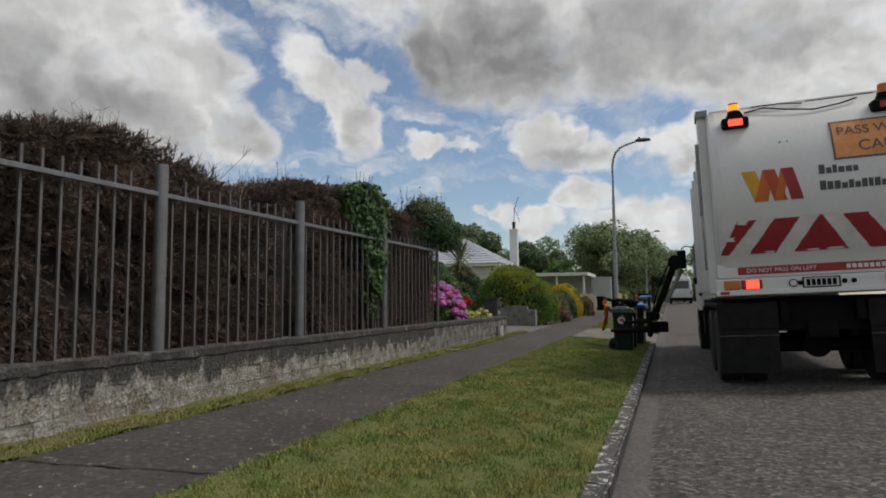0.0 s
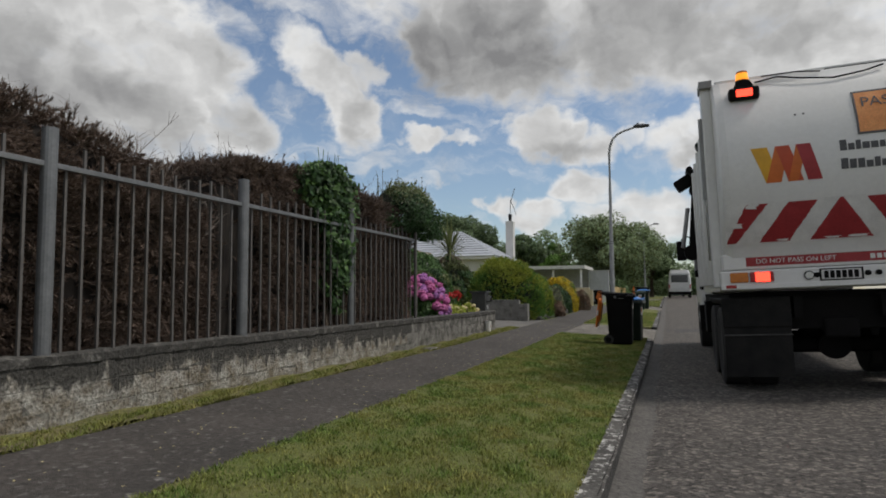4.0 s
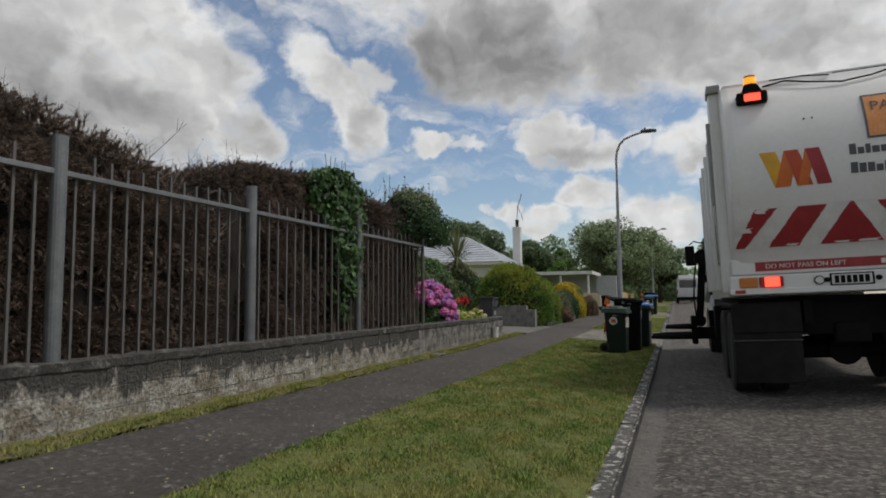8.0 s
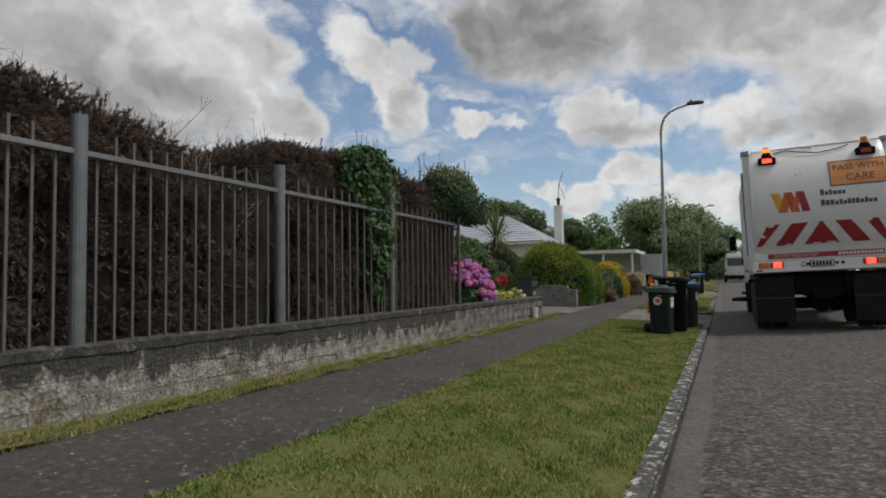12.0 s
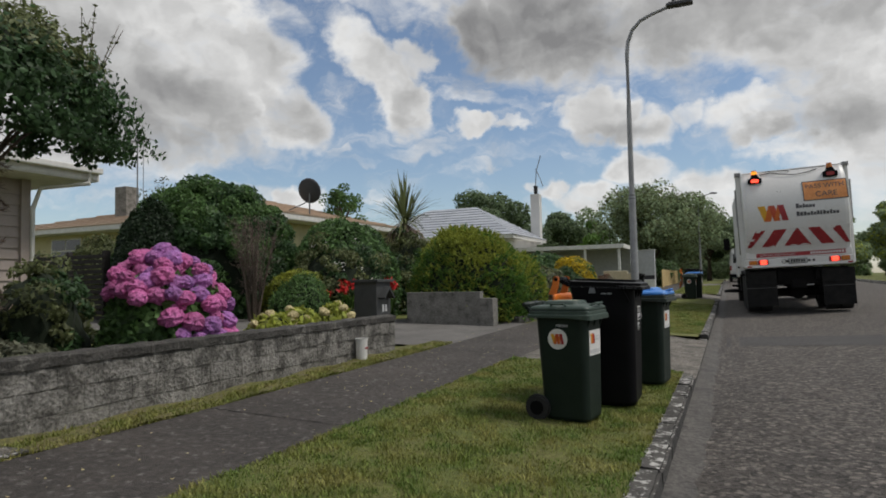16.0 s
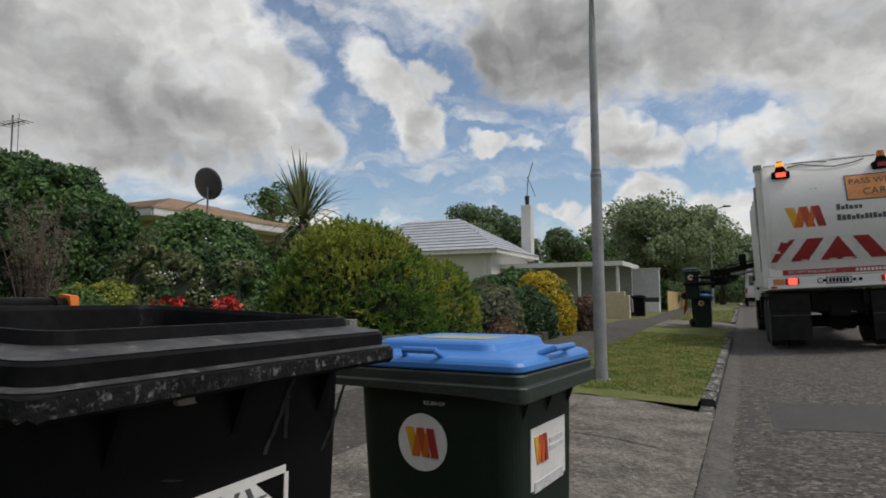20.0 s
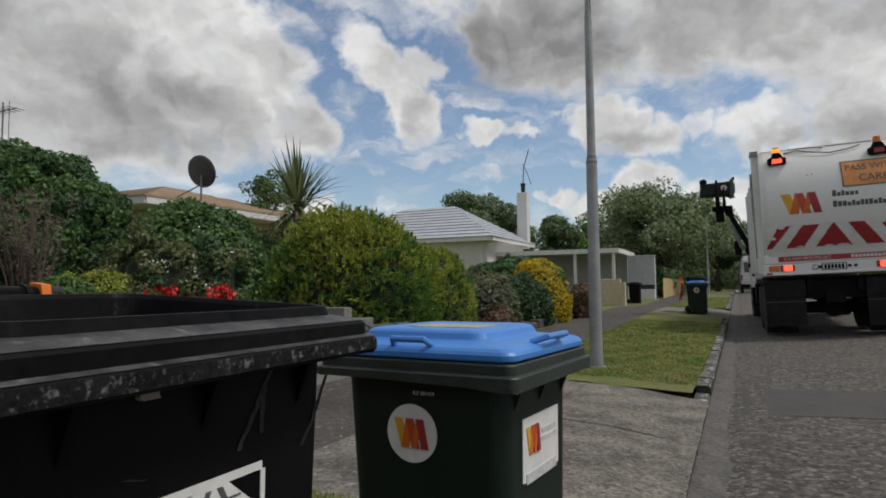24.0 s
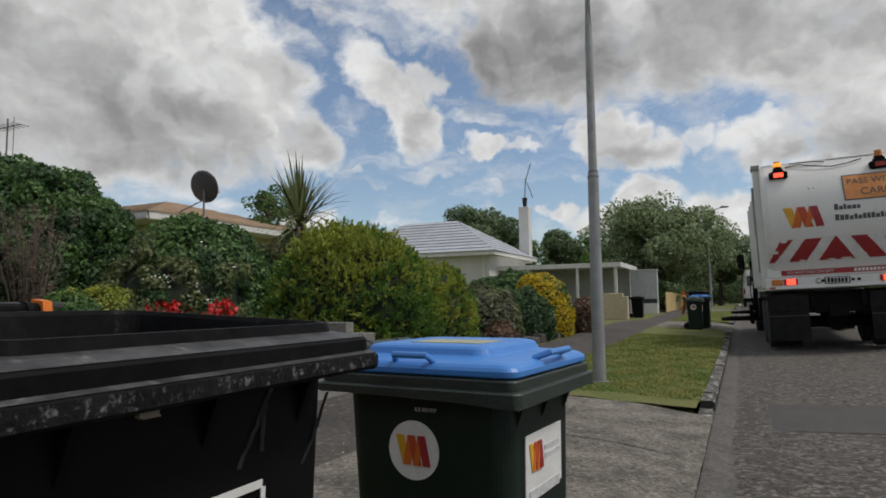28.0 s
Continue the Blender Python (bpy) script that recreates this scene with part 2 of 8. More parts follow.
# ---- materials ----
def material(name, base, rough=0.7, metal=0.0, second=None, scale=6.0, mix=0.5, fine=60.0, fine_amount=0.25, bump=0.0, bump_scale=80.0,
             emit=0.0, fixed=False, random_tint=0.0, island_tint=0.0, stain=None, stain_scale=1.5, stain_at=0.55, stain_soft=0.1, spec=0.5, contrast=0.15, translucent=0.0, coat=0.0, stain_lean=None, chips=0.0, chip_lift=2.8, stain_run=1.0):
    """A procedural surface: two colours mixed by broad noise, fine grain, stains with their own colour, relief."""
    m = bpy.data.materials.new(name)
    m.use_nodes = True
    t = m.node_tree
    b = t.nodes["Principled BSDF"]
    b.inputs["Roughness"].default_value, b.inputs["Metallic"].default_value = rough, metal
    b.inputs["Specular IOR Level"].default_value = spec
    b.inputs["Coat Weight"].default_value = coat
    co = t.nodes.new("ShaderNodeNewGeometry").outputs["Position"] if fixed else t.nodes.new("ShaderNodeTexCoord").outputs["Object"]

    def noise_at(s, detail=4.0, rough_=0.6, co=co):
        n = t.nodes.new("ShaderNodeTexNoise")
        n.inputs["Scale"].default_value, n.inputs["Detail"].default_value, n.inputs["Roughness"].default_value = s, detail, rough_
        t.links.new(co, n.inputs["Vector"])
        return n.outputs[0]

    def steps(value, lo, hi):
        r = t.nodes.new("ShaderNodeMapRange")
        r.inputs[1].default_value, r.inputs[2].default_value = lo, hi
        t.links.new(value, r.inputs[0])
        return r.outputs[0]

    def blend(fac, a, c, kind="MIX"):
        x = t.nodes.new("ShaderNodeMix")
        x.data_type, x.blend_type = "RGBA", kind
        for sock, v in ((x.inputs[0], fac), (x.inputs[6], a), (x.inputs[7], c)):
            if isinstance(v, bpy.types.NodeSocket):
                t.links.new(v, sock)
            else:
                sock.default_value = v if isinstance(v, float) else (*v, 1)
        return x.outputs[2]

    col = blend(steps(noise_at(scale), 0.5 - contrast, 0.5 + contrast), base, second or tuple(c * (1 - 0.3 * mix) for c in base))
    if chips:
        vo = t.nodes.new("ShaderNodeTexVoronoi")
        vo.inputs["Scale"].default_value, vo.inputs["Randomness"].default_value = chips, 1.0
        t.links.new(co, vo.inputs["Vector"])
        sp = t.nodes.new("ShaderNodeSeparateXYZ")
        t.links.new(vo.outputs["Color"], sp.inputs[0])
        col = blend(steps(sp.outputs[0], 0.6, 1.0), col, tuple(min(1.0, c * chip_lift) for c in base))
        col = blend(steps(sp.outputs[1], 0.55, 0.9), col, tuple(c * 0.4 for c in base))
    if stain:
        where = co
        if stain_run != 1.0:
            # stains drawn out downward, as water runs
            mp = t.nodes.new("ShaderNodeMapping")
            mp.inputs["Scale"].default_value = (1, 1, stain_run)
            t.links.new(co, mp.inputs[0])
            where = mp.outputs[0]
        sv = noise_at(stain_scale, 8.0, 0.7, where)
        if stain_lean:
            # growth that is heavier toward the top of the wall and along it: z0, per metre up, per metre along
            xyz = t.nodes.new("ShaderNodeSeparateXYZ")
            t.links.new(co, xyz.inputs[0])
            for sock, k, o in ((xyz.outputs[2], stain_lean[1], -stain_lean[0] * stain_lean[1]), (xyz.outputs[1], stain_lean[2], 0.0)):
                ma = t.nodes.new("ShaderNodeMath")
                ma.operation = "MULTIPLY_ADD"
                t.links.new(sock, ma.inputs[0])
                ma.inputs[1].default_value, ma.inputs[2].default_value = k, o
                ad = t.nodes.new("ShaderNodeMath")
                ad.operation = "ADD"
                t.links.new(sv, ad.inputs[0])
                t.links.new(ma.outputs[0], ad.inputs[1])
                sv = ad.outputs[0]
        col = blend(steps(sv, stain_at, stain_at + stain_soft), col, stain)
    if fine_amount:
        f = steps(noise_at(fine, 3.0), 0.25, 0.75)
        g = t.nodes.new("ShaderNodeMapRange")
        g.inputs[3].default_value, g.inputs[4].default_value = 1 - fine_amount, 1 + fine_amount
        t.links.new(f, g.inputs[0])
        h = t.nodes.new("ShaderNodeVectorMath")
        h.operation = "SCALE"
        t.links.new(col, h.inputs[0])
        t.links.new(g.outputs[0], h.inputs["Scale"])
        col = h.outputs[0]
    for amount, src in ((random_tint, "ob"), (island_tint, "is")):
        if amount:
            r = t.nodes.new("ShaderNodeObjectInfo").outputs["Random"] if src == "ob" else t.nodes.new("ShaderNodeNewGeometry").outputs["Random Per Island"]
            g = t.nodes.new("ShaderNodeMapRange")
            g.inputs[3].default_value, g.inputs[4].default_value = 1 - amount, 1 + amount
            t.links.new(r, g.inputs[0])
            h = t.nodes.new("ShaderNodeVectorMath")
            h.operation = "SCALE"
            t.links.new(col, h.inputs[0])
            t.links.new(g.outputs[0], h.inputs["Scale"])
            col = h.outputs[0]
    t.links.new(col, b.inputs["Base Color"])
    if emit:
        t.links.new(col, b.inputs["Emission Color"])
        b.inputs["Emission Strength"].default_value = emit
    if bump:
        bn = t.nodes.new("ShaderNodeBump")
        bn.inputs["Strength"].default_value, bn.inputs["Distance"].default_value = bump, 0.02
        t.links.new(noise_at(bump_scale, 5.0), bn.inputs["Height"])
        t.links.new(bn.outputs[0], b.inputs["Normal"])
    if translucent:
        tr = t.nodes.new("ShaderNodeBsdfTranslucent")
        t.links.new(col, tr.inputs[0])
        mx = t.nodes.new("ShaderNodeMixShader")
        mx.inputs[0].default_value = translucent
        t.links.new(b.outputs[0], mx.inputs[1])
        t.links.new(tr.outputs[0], mx.inputs[2])
        t.links.new(mx.outputs[0], t.nodes["Material Output"].inputs[0])
    return m


M = {}
M["asphalt"] = material("chip_seal", (0.079, 0.069, 0.060), 0.9, second=(0.062, 0.055, 0.049), scale=0.8, fine=9, fine_amount=0.35, bump=1.0, bump_scale=60, chips=34, chip_lift=2.8, stain=(0.13, 0.118, 0.106), stain_scale=13, stain_at=0.55, stain_soft=0.07)
M["patch_seal"] = material("patch_seal", (0.066, 0.062, 0.059), 0.9, second=(0.055, 0.052, 0.05), scale=1.5, fine=40, fine_amount=0.3, bump=0.6, bump_scale=90)
M["footpath"] = material("old_asphalt_path", (0.065, 0.056, 0.050), 0.92, second=(0.041, 0.036, 0.032), scale=1.1, fine=24, fine_amount=0.5, bump=0.7, bump_scale=80, stain=(0.17, 0.162, 0.15), stain_scale=15, stain_at=0.555, stain_soft=0.12)
M["concrete"] = material("weathered_concrete", (0.205, 0.184, 0.156), 0.92, second=(0.09, 0.082, 0.07), scale=3.2, fine=34, fine_amount=0.75, bump=1.1, bump_scale=60, fixed=True, stain=(0.30, 0.285, 0.26), stain_scale=14, stain_at=0.55, stain_soft=0.15)
M["drive"] = material("drive_concrete", (0.15, 0.142, 0.132), 0.92, second=(0.10, 0.095, 0.088), scale=1.5, fine=50, fine_amount=0.35, bump=0.4, bump_scale=60, fixed=True, stain=(0.08, 0.076, 0.07), stain_scale=2.5, stain_at=0.6, stain_soft=0.2)
M["gutter"] = material("gutter_concrete", (0.105, 0.097, 0.088), 0.9, second=(0.07, 0.065, 0.06), scale=4.0, fine=30, fine_amount=0.6, bump=0.5, bump_scale=70, stain=(0.035, 0.034, 0.032), stain_scale=2.2, stain_at=0.56, stain_soft=0.25)
M["kerb"] = material("kerb_concrete", (0.085, 0.08, 0.072), 0.92, second=(0.05, 0.047, 0.042), scale=6, fine=50, fine_amount=0.4, bump=0.9, bump_scale=40, fixed=True, random_tint=0.15, stain=(0.42, 0.41, 0.385), stain_scale=11.0, stain_at=0.53, stain_soft=0.05)
# kerb sides: tarry dirt and painted shade together in one dark colour
M["kerb_face"] = material("kerb_face_tar_shade", (0.055, 0.052, 0.048), 0.92, second=(0.03, 0.029, 0.027), scale=5, fine=40, fine_amount=0.5, bump=0.8, bump_scale=40, fixed=True, random_tint=0.15, stain=(0.12, 0.115, 0.105), stain_scale=8.0, stain_at=0.62)
M["block"] = material("whitewashed_block", (0.37, 0.355, 0.315), 0.92, second=(0.165, 0.138, 0.10), scale=8, fine=34, fine_amount=0.6, bump=1.4, bump_scale=34, fixed=True, random_tint=0.06, stain=(0.055, 0.052, 0.046), stain_scale=6.5, stain_at=0.43, stain_soft=0.10, stain_lean=(0.46, 1.2, 0.012), stain_run=0.55)
M["bare_block"] = material("bare_lichened_block", (0.23, 0.22, 0.20), 0.92, second=(0.12, 0.113, 0.10), scale=6, contrast=0.12, fine=34, fine_amount=0.6, bump=1.4, bump_scale=34, fixed=True, random_tint=0.08, stain=(0.065, 0.062, 0.055), stain_scale=6.0, stain_at=0.50, stain_soft=0.15, stain_lean=(0.44, 0.3, 0.0))

M["mortar"] = material("mortar", (0.24, 0.23, 0.20), 0.95, fine=40, bump=0.6, fixed=True, stain=(0.055, 0.052, 0.046), stain_scale=6.0, stain_at=0.40, stain_soft=0.17, stain_lean=(0.44, 0.42, 0.009))
M["coping"] = material("lichened_coping", (0.066, 0.062, 0.056), 0.95, second=(0.04, 0.038, 0.034), scale=7, fine=40, fine_amount=0.5, bump=1.0, bump_scale=40, stain=(0.19, 0.183, 0.165), stain_scale=8, stain_at=0.53, stain_soft=0.16, fixed=True)
M["pale_block"] = material("weathered_pale_concrete", (0.23, 0.22, 0.20), 0.95, second=(0.13, 0.125, 0.11), scale=5, fine=34, fine_amount=0.4, bump=0.8, bump_scale=40, stain=(0.06, 0.057, 0.05), stain_scale=5, stain_at=0.55, stain_soft=0.2, fixed=True)
M["turf"] = material("mown_turf", (0.10, 0.125, 0.024), 0.95, second=(0.14, 0.14, 0.04), scale=2.2, fine=30, fine_amount=0.4, bump=1.0, bump_scale=60)
M["worn_turf"] = material("worn_turf_strip", (0.15, 0.13, 0.055), 0.95, second=(0.11, 0.115, 0.03), scale=3.5, fine=30, fine_amount=0.5, bump=1.0, bump_scale=50, stain=(0.12, 0.095, 0.06), stain_scale=5, stain_at=0.52)
M["dry_grass"] = material("dry_grass_blade", (0.25, 0.235, 0.07), 0.7, second=(0.16, 0.19, 0.035), scale=4.0, fine_amount=0.0, island_tint=0.4, translucent=0.25, contrast=0.1)
M["grass"] = material("grass_blade", (0.115, 0.18, 0.028), 0.7, second=(0.25, 0.24, 0.065), scale=3.0, fine_amount=0.0, island_tint=0.5, translucent=0.25, contrast=0.12)
M["steel_grey"] = material("galvanised_steel", (0.20, 0.205, 0.21), 0.5, 0.4, second=(0.15, 0.155, 0.16), scale=8, fine=50, fine_amount=0.12)
M["fence_bar"] = material("fence_bar_paint", (0.14, 0.13, 0.122), 0.6, 0.2, second=(0.10, 0.092, 0.086), scale=10, fine_amount=0.1)
M["dead_leaf"] = material("dry_hedge_needles", (0.18, 0.128, 0.099), 0.9, second=(0.085, 0.06, 0.047), scale=1.8, fine_amount=0, island_tint=0.5, translucent=0.12, contrast=0.18)
# hedge core: shade of the gaps put into a near-black colour
M["shade_core"] = material("hedge_inside", (0.014, 0.010, 0.008), 0.95, second=(0.02, 0.015, 0.011), scale=10)
M["twig"] = material("grey_twig", (0.12, 0.09, 0.07), 0.9, fine_amount=0.3)
M["pale_twig"] = material("pale_dead_twig", (0.26, 0.22, 0.19), 0.9, second=(0.18, 0.15, 0.125), scale=12, fine_amount=0.2)
M["bark"] = material("bark", (0.13, 0.10, 0.075), 0.9, second=(0.07, 0.055, 0.04), scale=12, bump=0.8, bump_scale=40)


def leaf_mat(name, a, b):
    return material(name, a, 0.5, second=b, scale=1.3, fine_amount=0, island_tint=0.5, translucent=0.42, contrast=0.2, spec=0.35)


M["leaf_dark"] = leaf_mat("leaf_dark_green", (0.064, 0.125, 0.046), (0.041, 0.082, 0.033))
M["leaf_mid"] = leaf_mat("leaf_mid_green", (0.112, 0.20, 0.058), (0.072, 0.142, 0.044))
M["leaf_bright"] = leaf_mat("leaf_bright_green", (0.145, 0.260, 0.050), (0.095, 0.185, 0.036))
M["leaf_lime"] = leaf_mat("leaf_lime_green", (0.37, 0.395, 0.066), (0.24, 0.29, 0.052))
M["leaf_yellow"] = leaf_mat("leaf_golden_yellow", (0.66, 0.49, 0.025), (0.48, 0.37, 0.025))
M["leaf_olive"] = leaf_mat("leaf_olive_green", (0.165, 0.190, 0.075), (0.115, 0.135, 0.060))
M["leaf_grey"] = leaf_mat("leaf_grey_green", (0.155, 0.170, 0.105), (0.110, 0.110, 0.080))
M["leaf_red"] = leaf_mat("leaf_russet", (0.20, 0.125, 0.082), (0.135, 0.090, 0.060))
# next two: distance haze mixed into the leaf colours, paler than real foliage
M["leaf_far_haze"] = material("leaf_far_hazed_green", (0.29, 0.37, 0.205), 0.6, second=(0.225, 0.29, 0.16), scale=1.3, fine_amount=0, island_tint=0.4, translucent=0.5, contrast=0.2, spec=0.3)
M["leaf_skyline_haze"] = leaf_mat("leaf_skyline_hazed_green", (0.16, 0.22, 0.105), (0.11, 0.16, 0.078))
M["leaf_conifer"] = leaf_mat("leaf_conifer_dark", (0.026, 0.05, 0.02), (0.018, 0.036, 0.015))
# shade between the leaves, painted as a near-black inner mass
M["core"] = material("foliage_inner_shade", (0.012, 0.02, 0.008), 0.95)
M["petal_pink"] = material("hydrangea_pink", (0.43, 0.08, 0.24), 0.7, second=(0.54, 0.15, 0.37), scale=5, fine=40, fine_amount=0.3, random_tint=0.2, bump=1.0, bump_scale=60)
M["petal_violet"] = material("hydrangea_violet", (0.29, 0.12, 0.36), 0.7, second=(0.40, 0.14, 0.38), scale=5, fine=40, fine_amount=0.3, random_tint=0.2, bump=1.0, bump_scale=60)
M["petal_cream"] = material("hydrangea_cream", (0.55, 0.46, 0.26), 0.7, second=(0.42, 0.36, 0.15), scale=8, fine=40, random_tint=0.15, bump=1.0, bump_scale=60)
M["blossom_white"] = material("white_blossom", (0.62, 0.60, 0.55), 0.7, second=(0.5, 0.47, 0.42), scale=20, island_tint=0.15)
M["petal_red"] = material("red_petal", (0.62, 0.03, 0.025), 0.6, second=(0.48, 0.02, 0.02), scale=20, island_tint=0.3)
M["white_paint"] = material("white_truck_paint", (0.70, 0.695, 0.68), 0.38, second=(0.67, 0.66, 0.64), scale=1.3, fine=20, fine_amount=0.04, stain=(0.50, 0.49, 0.46), stain_scale=2.2, stain_at=0.60, stain_soft=0.2, coat=0.2)
M["grey_paint"] = material("grey_truck_paint", (0.30, 0.30, 0.30), 0.5, second=(0.22, 0.22, 0.22), scale=2.5, fine_amount=0.1)
M["chassis"] = material("chassis_black", (0.006, 0.006, 0.006), 0.8, second=(0.010, 0.009, 0.009), scale=3, fine_amount=0.2, spec=0.12)
M["rubber"] = material("rubber", (0.016, 0.016, 0.016), 0.85, second=(0.026, 0.025, 0.024), scale=4, fine_amount=0.2, bump=0.2)
M["mudflap"] = material("mudflap_rubber", (0.009, 0.009, 0.009), 0.8, second=(0.018, 0.017, 0.016), scale=5, fine_amount=0.3, spec=0.2)
M["bin_green"] = material("bin_dark_green", (0.008, 0.016, 0.011), 0.5, second=(0.012, 0.021, 0.015), scale=4, fine=160, fine_amount=0.25, bump=0.08, bump_scale=220, stain=(0.03, 0.034, 0.03), stain_scale=7, stain_at=0.66, spec=0.22)
M["bin_lid_green"] = material("bin_lid_green", (0.032, 0.055, 0.042), 0.5, second=(0.05, 0.075, 0.06), scale=5, fine=120, fine_amount=0.25, bump=0.1, stain=(0.12, 0.135, 0.118), stain_scale=16, stain_at=0.585, stain_soft=0.12)
M["bin_black"] = material("bin_black", (0.003, 0.003, 0.0036), 0.5, second=(0.005, 0.005, 0.0058), scale=4, fine=160, fine_amount=0.25, bump=0.08, bump_scale=220, stain=(0.013, 0.013, 0.014), stain_scale=6, stain_at=0.64, spec=0.10)
M["bin_rim"] = material("bin_rim_black", (0.0045, 0.0045, 0.005), 0.5, second=(0.009, 0.009, 0.0098), scale=9, fine=50, fine_amount=0.4, bump=0.06, bump_scale=40, stain=(0.05, 0.05, 0.05), stain_scale=24, stain_at=0.63, stain_soft=0.1, spec=0.07)
M["bin_scuff"] = material("bin_rim_scuffed", (0.006, 0.006, 0.0065), 0.42, second=(0.014, 0.014, 0.015), scale=12, fine=60, fine_amount=0.5, bump=0.25, bump_scale=60, stain=(0.15, 0.15, 0.148), stain_scale=64, stain_at=0.545, stain_soft=0.13, spec=0.12)
# pale base holds the sky's sheen on the ledge; scratches use it too
M["bin_ledge"] = material("bin_rim_sheen_worn", (0.065, 0.065, 0.065), 0.5, second=(0.022, 0.022, 0.023), scale=14, fine=70, fine_amount=0.5, bump=0.1, bump_scale=60, stain=(0.16, 0.158, 0.15), stain_scale=34, stain_at=0.585, stain_soft=0.15, spec=0.4)
M["bin_green_rim"] = material("bin_green_rim_scuffed", (0.014, 0.022, 0.017), 0.45, second=(0.024, 0.034, 0.028), scale=8, fine=90, fine_amount=0.35, bump=0.2, bump_scale=80, stain=(0.07, 0.085, 0.075), stain_scale=18, stain_at=0.62)
M["bin_blue"] = material("bin_lid_blue", (0.042, 0.185, 0.52), 0.42, second=(0.055, 0.21, 0.56), scale=5, fine=120, fine_amount=0.08, bump=0.06, bump_scale=200, stain=(0.14, 0.27, 0.54), stain_scale=7, stain_at=0.68)
M["bin_orange"] = material("bin_lid_orange", (0.72, 0.19, 0.015), 0.45, second=(0.62, 0.14, 0.012), scale=4, fine=120, fine_amount=0.1, bump=0.06, stain=(0.35, 0.09, 0.03), stain_scale=6, stain_at=0.66)
M["sticker"] = material("white_sticker", (0.72, 0.71, 0.69), 0.5, fine_amount=0.06)
M["notice"] = material("faded_notice", (0.36, 0.36, 0.24), 0.6, second=(0.28, 0.29, 0.20), scale=12, fine_amount=0.2, stain=(0.12, 0.14, 0.1), stain_scale=14, stain_at=0.6)
M["yellow"] = material("sticker_yellow", (0.68, 0.36, 0.02), 0.5, fine_amount=0.06)
M["orange"] = material("sticker_orange", (0.60, 0.14, 0.02), 0.5, fine_amount=0.06)
M["red_orange"] = material("sticker_red_orange", (0.50, 0.07, 0.02), 0.5, fine_amount=0.06)
M["red"] = material("sticker_red", (0.27, 0.018, 0.022), 0.5, second=(0.33, 0.025, 0.03), scale=5, fine_amount=0.15)
M["ink"] = material("dark_lettering", (0.085, 0.085, 0.09), 0.6)
M["pale_ink"] = material("pale_lettering", (0.55, 0.55, 0.55), 0.6)
M["sign_orange"] = material("faded_orange_sign", (0.60, 0.22, 0.06), 0.5, second=(0.70, 0.30, 0.10), scale=6, fine_amount=0.2)
M["chrome"] = material("chrome", (0.5, 0.5, 0.5), 0.25, 1.0)
M["lamp_red"] = material("lit_red_lamp", (0.95, 0.06, 0.03), 0.3, emit=2.2, fine_amount=0)
M["lamp_amber"] = material("lit_amber_lamp", (1.0, 0.33, 0.02), 0.3, emit=0.9, fine_amount=0)
M["lens_amber"] = material("amber_lens", (0.55, 0.17, 0.02), 0.25, fine_amount=0.1)
M["dull_steel"] = material("dull_grimy_steel", (0.06, 0.058, 0.055), 0.6, second=(0.03, 0.029, 0.028), scale=7, fine_amount=0.4)
M["lens_red"] = material("red_lens", (0.35, 0.02, 0.02), 0.25, fine_amount=0.1)
M["pole"] = material("galvanised_pole", (0.33, 0.335, 0.34), 0.55, 0.3, second=(0.25, 0.255, 0.26), scale=5, fine=60, fine_amount=0.15, stain=(0.40, 0.40, 0.40), stain_scale=8, stain_at=0.62)
M["weatherboard"] = material("weatherboard_paint", (0.33, 0.275, 0.25), 0.7, second=(0.28, 0.24, 0.215), scale=2, fine_amount=0.1)
M["cream_wall"] = material("cream_wall", (0.50, 0.45, 0.27), 0.8, fine_amount=0.08)
M["white_wall"] = material("white_render", (0.62, 0.61, 0.59), 0.8, second=(0.55, 0.54, 0.52), scale=1, fine_amount=0.05)
M["grey_wall"] = material("pale_grey_wall", (0.42, 0.43, 0.44), 0.8, fine_amount=0.06)
M["terracotta"] = material("faded_clay_roof", (0.46, 0.35, 0.26), 0.8, second=(0.39, 0.295, 0.22), scale=2, fine_amount=0.2)
M["roof_tile"] = material("silver_metal_tile", (0.46, 0.48, 0.52), 0.5, 0.1, second=(0.38, 0.40, 0.44), scale=1.5, fine_amount=0.1, random_tint=0.08)
M["trim"] = material("white_trim", (0.66, 0.65, 0.62), 0.6, fine_amount=0.06)
M["dark_wood"] = material("dark_timber", (0.035, 0.03, 0.028), 0.8, fine_amount=0.3)
M["pale_wood"] = material("pale_timber", (0.52, 0.38, 0.17), 0.8, fine_amount=0.2, random_tint=0.12)
M["cream_block"] = material("cream_block", (0.55, 0.46, 0.32), 0.85, fine_amount=0.1)
M["dark"] = material("dark_interior", (0.03, 0.03, 0.032), 0.9)
M["glass"] = material("window_glass", (0.03, 0.035, 0.04), 0.08, spec=0.8, fine_amount=0)
M["dish"] = material("dish_grey", (0.055, 0.055, 0.06), 0.6, fine_amount=0.1)
M["mailbox"] = material("mailbox_charcoal", (0.035, 0.037, 0.037), 0.6, second=(0.05, 0.052, 0.052), scale=6, fine_amount=0.15)
M["plastic_white"] = material("white_plastic", (0.70, 0.69, 0.66), 0.5, fine_amount=0.08, stain=(0.45, 0.42, 0.36), stain_scale=9, stain_at=0.6)
M["van_white"] = material("van_white", (0.68, 0.68, 0.68), 0.35, fine_amount=0.03, coat=0.3)
M["car_blue"] = material("car_dark_blue", (0.02, 0.04, 0.10), 0.3, fine_amount=0.03, coat=0.5)


# ---- builders ----
RNG = np.random.default_rng(7)


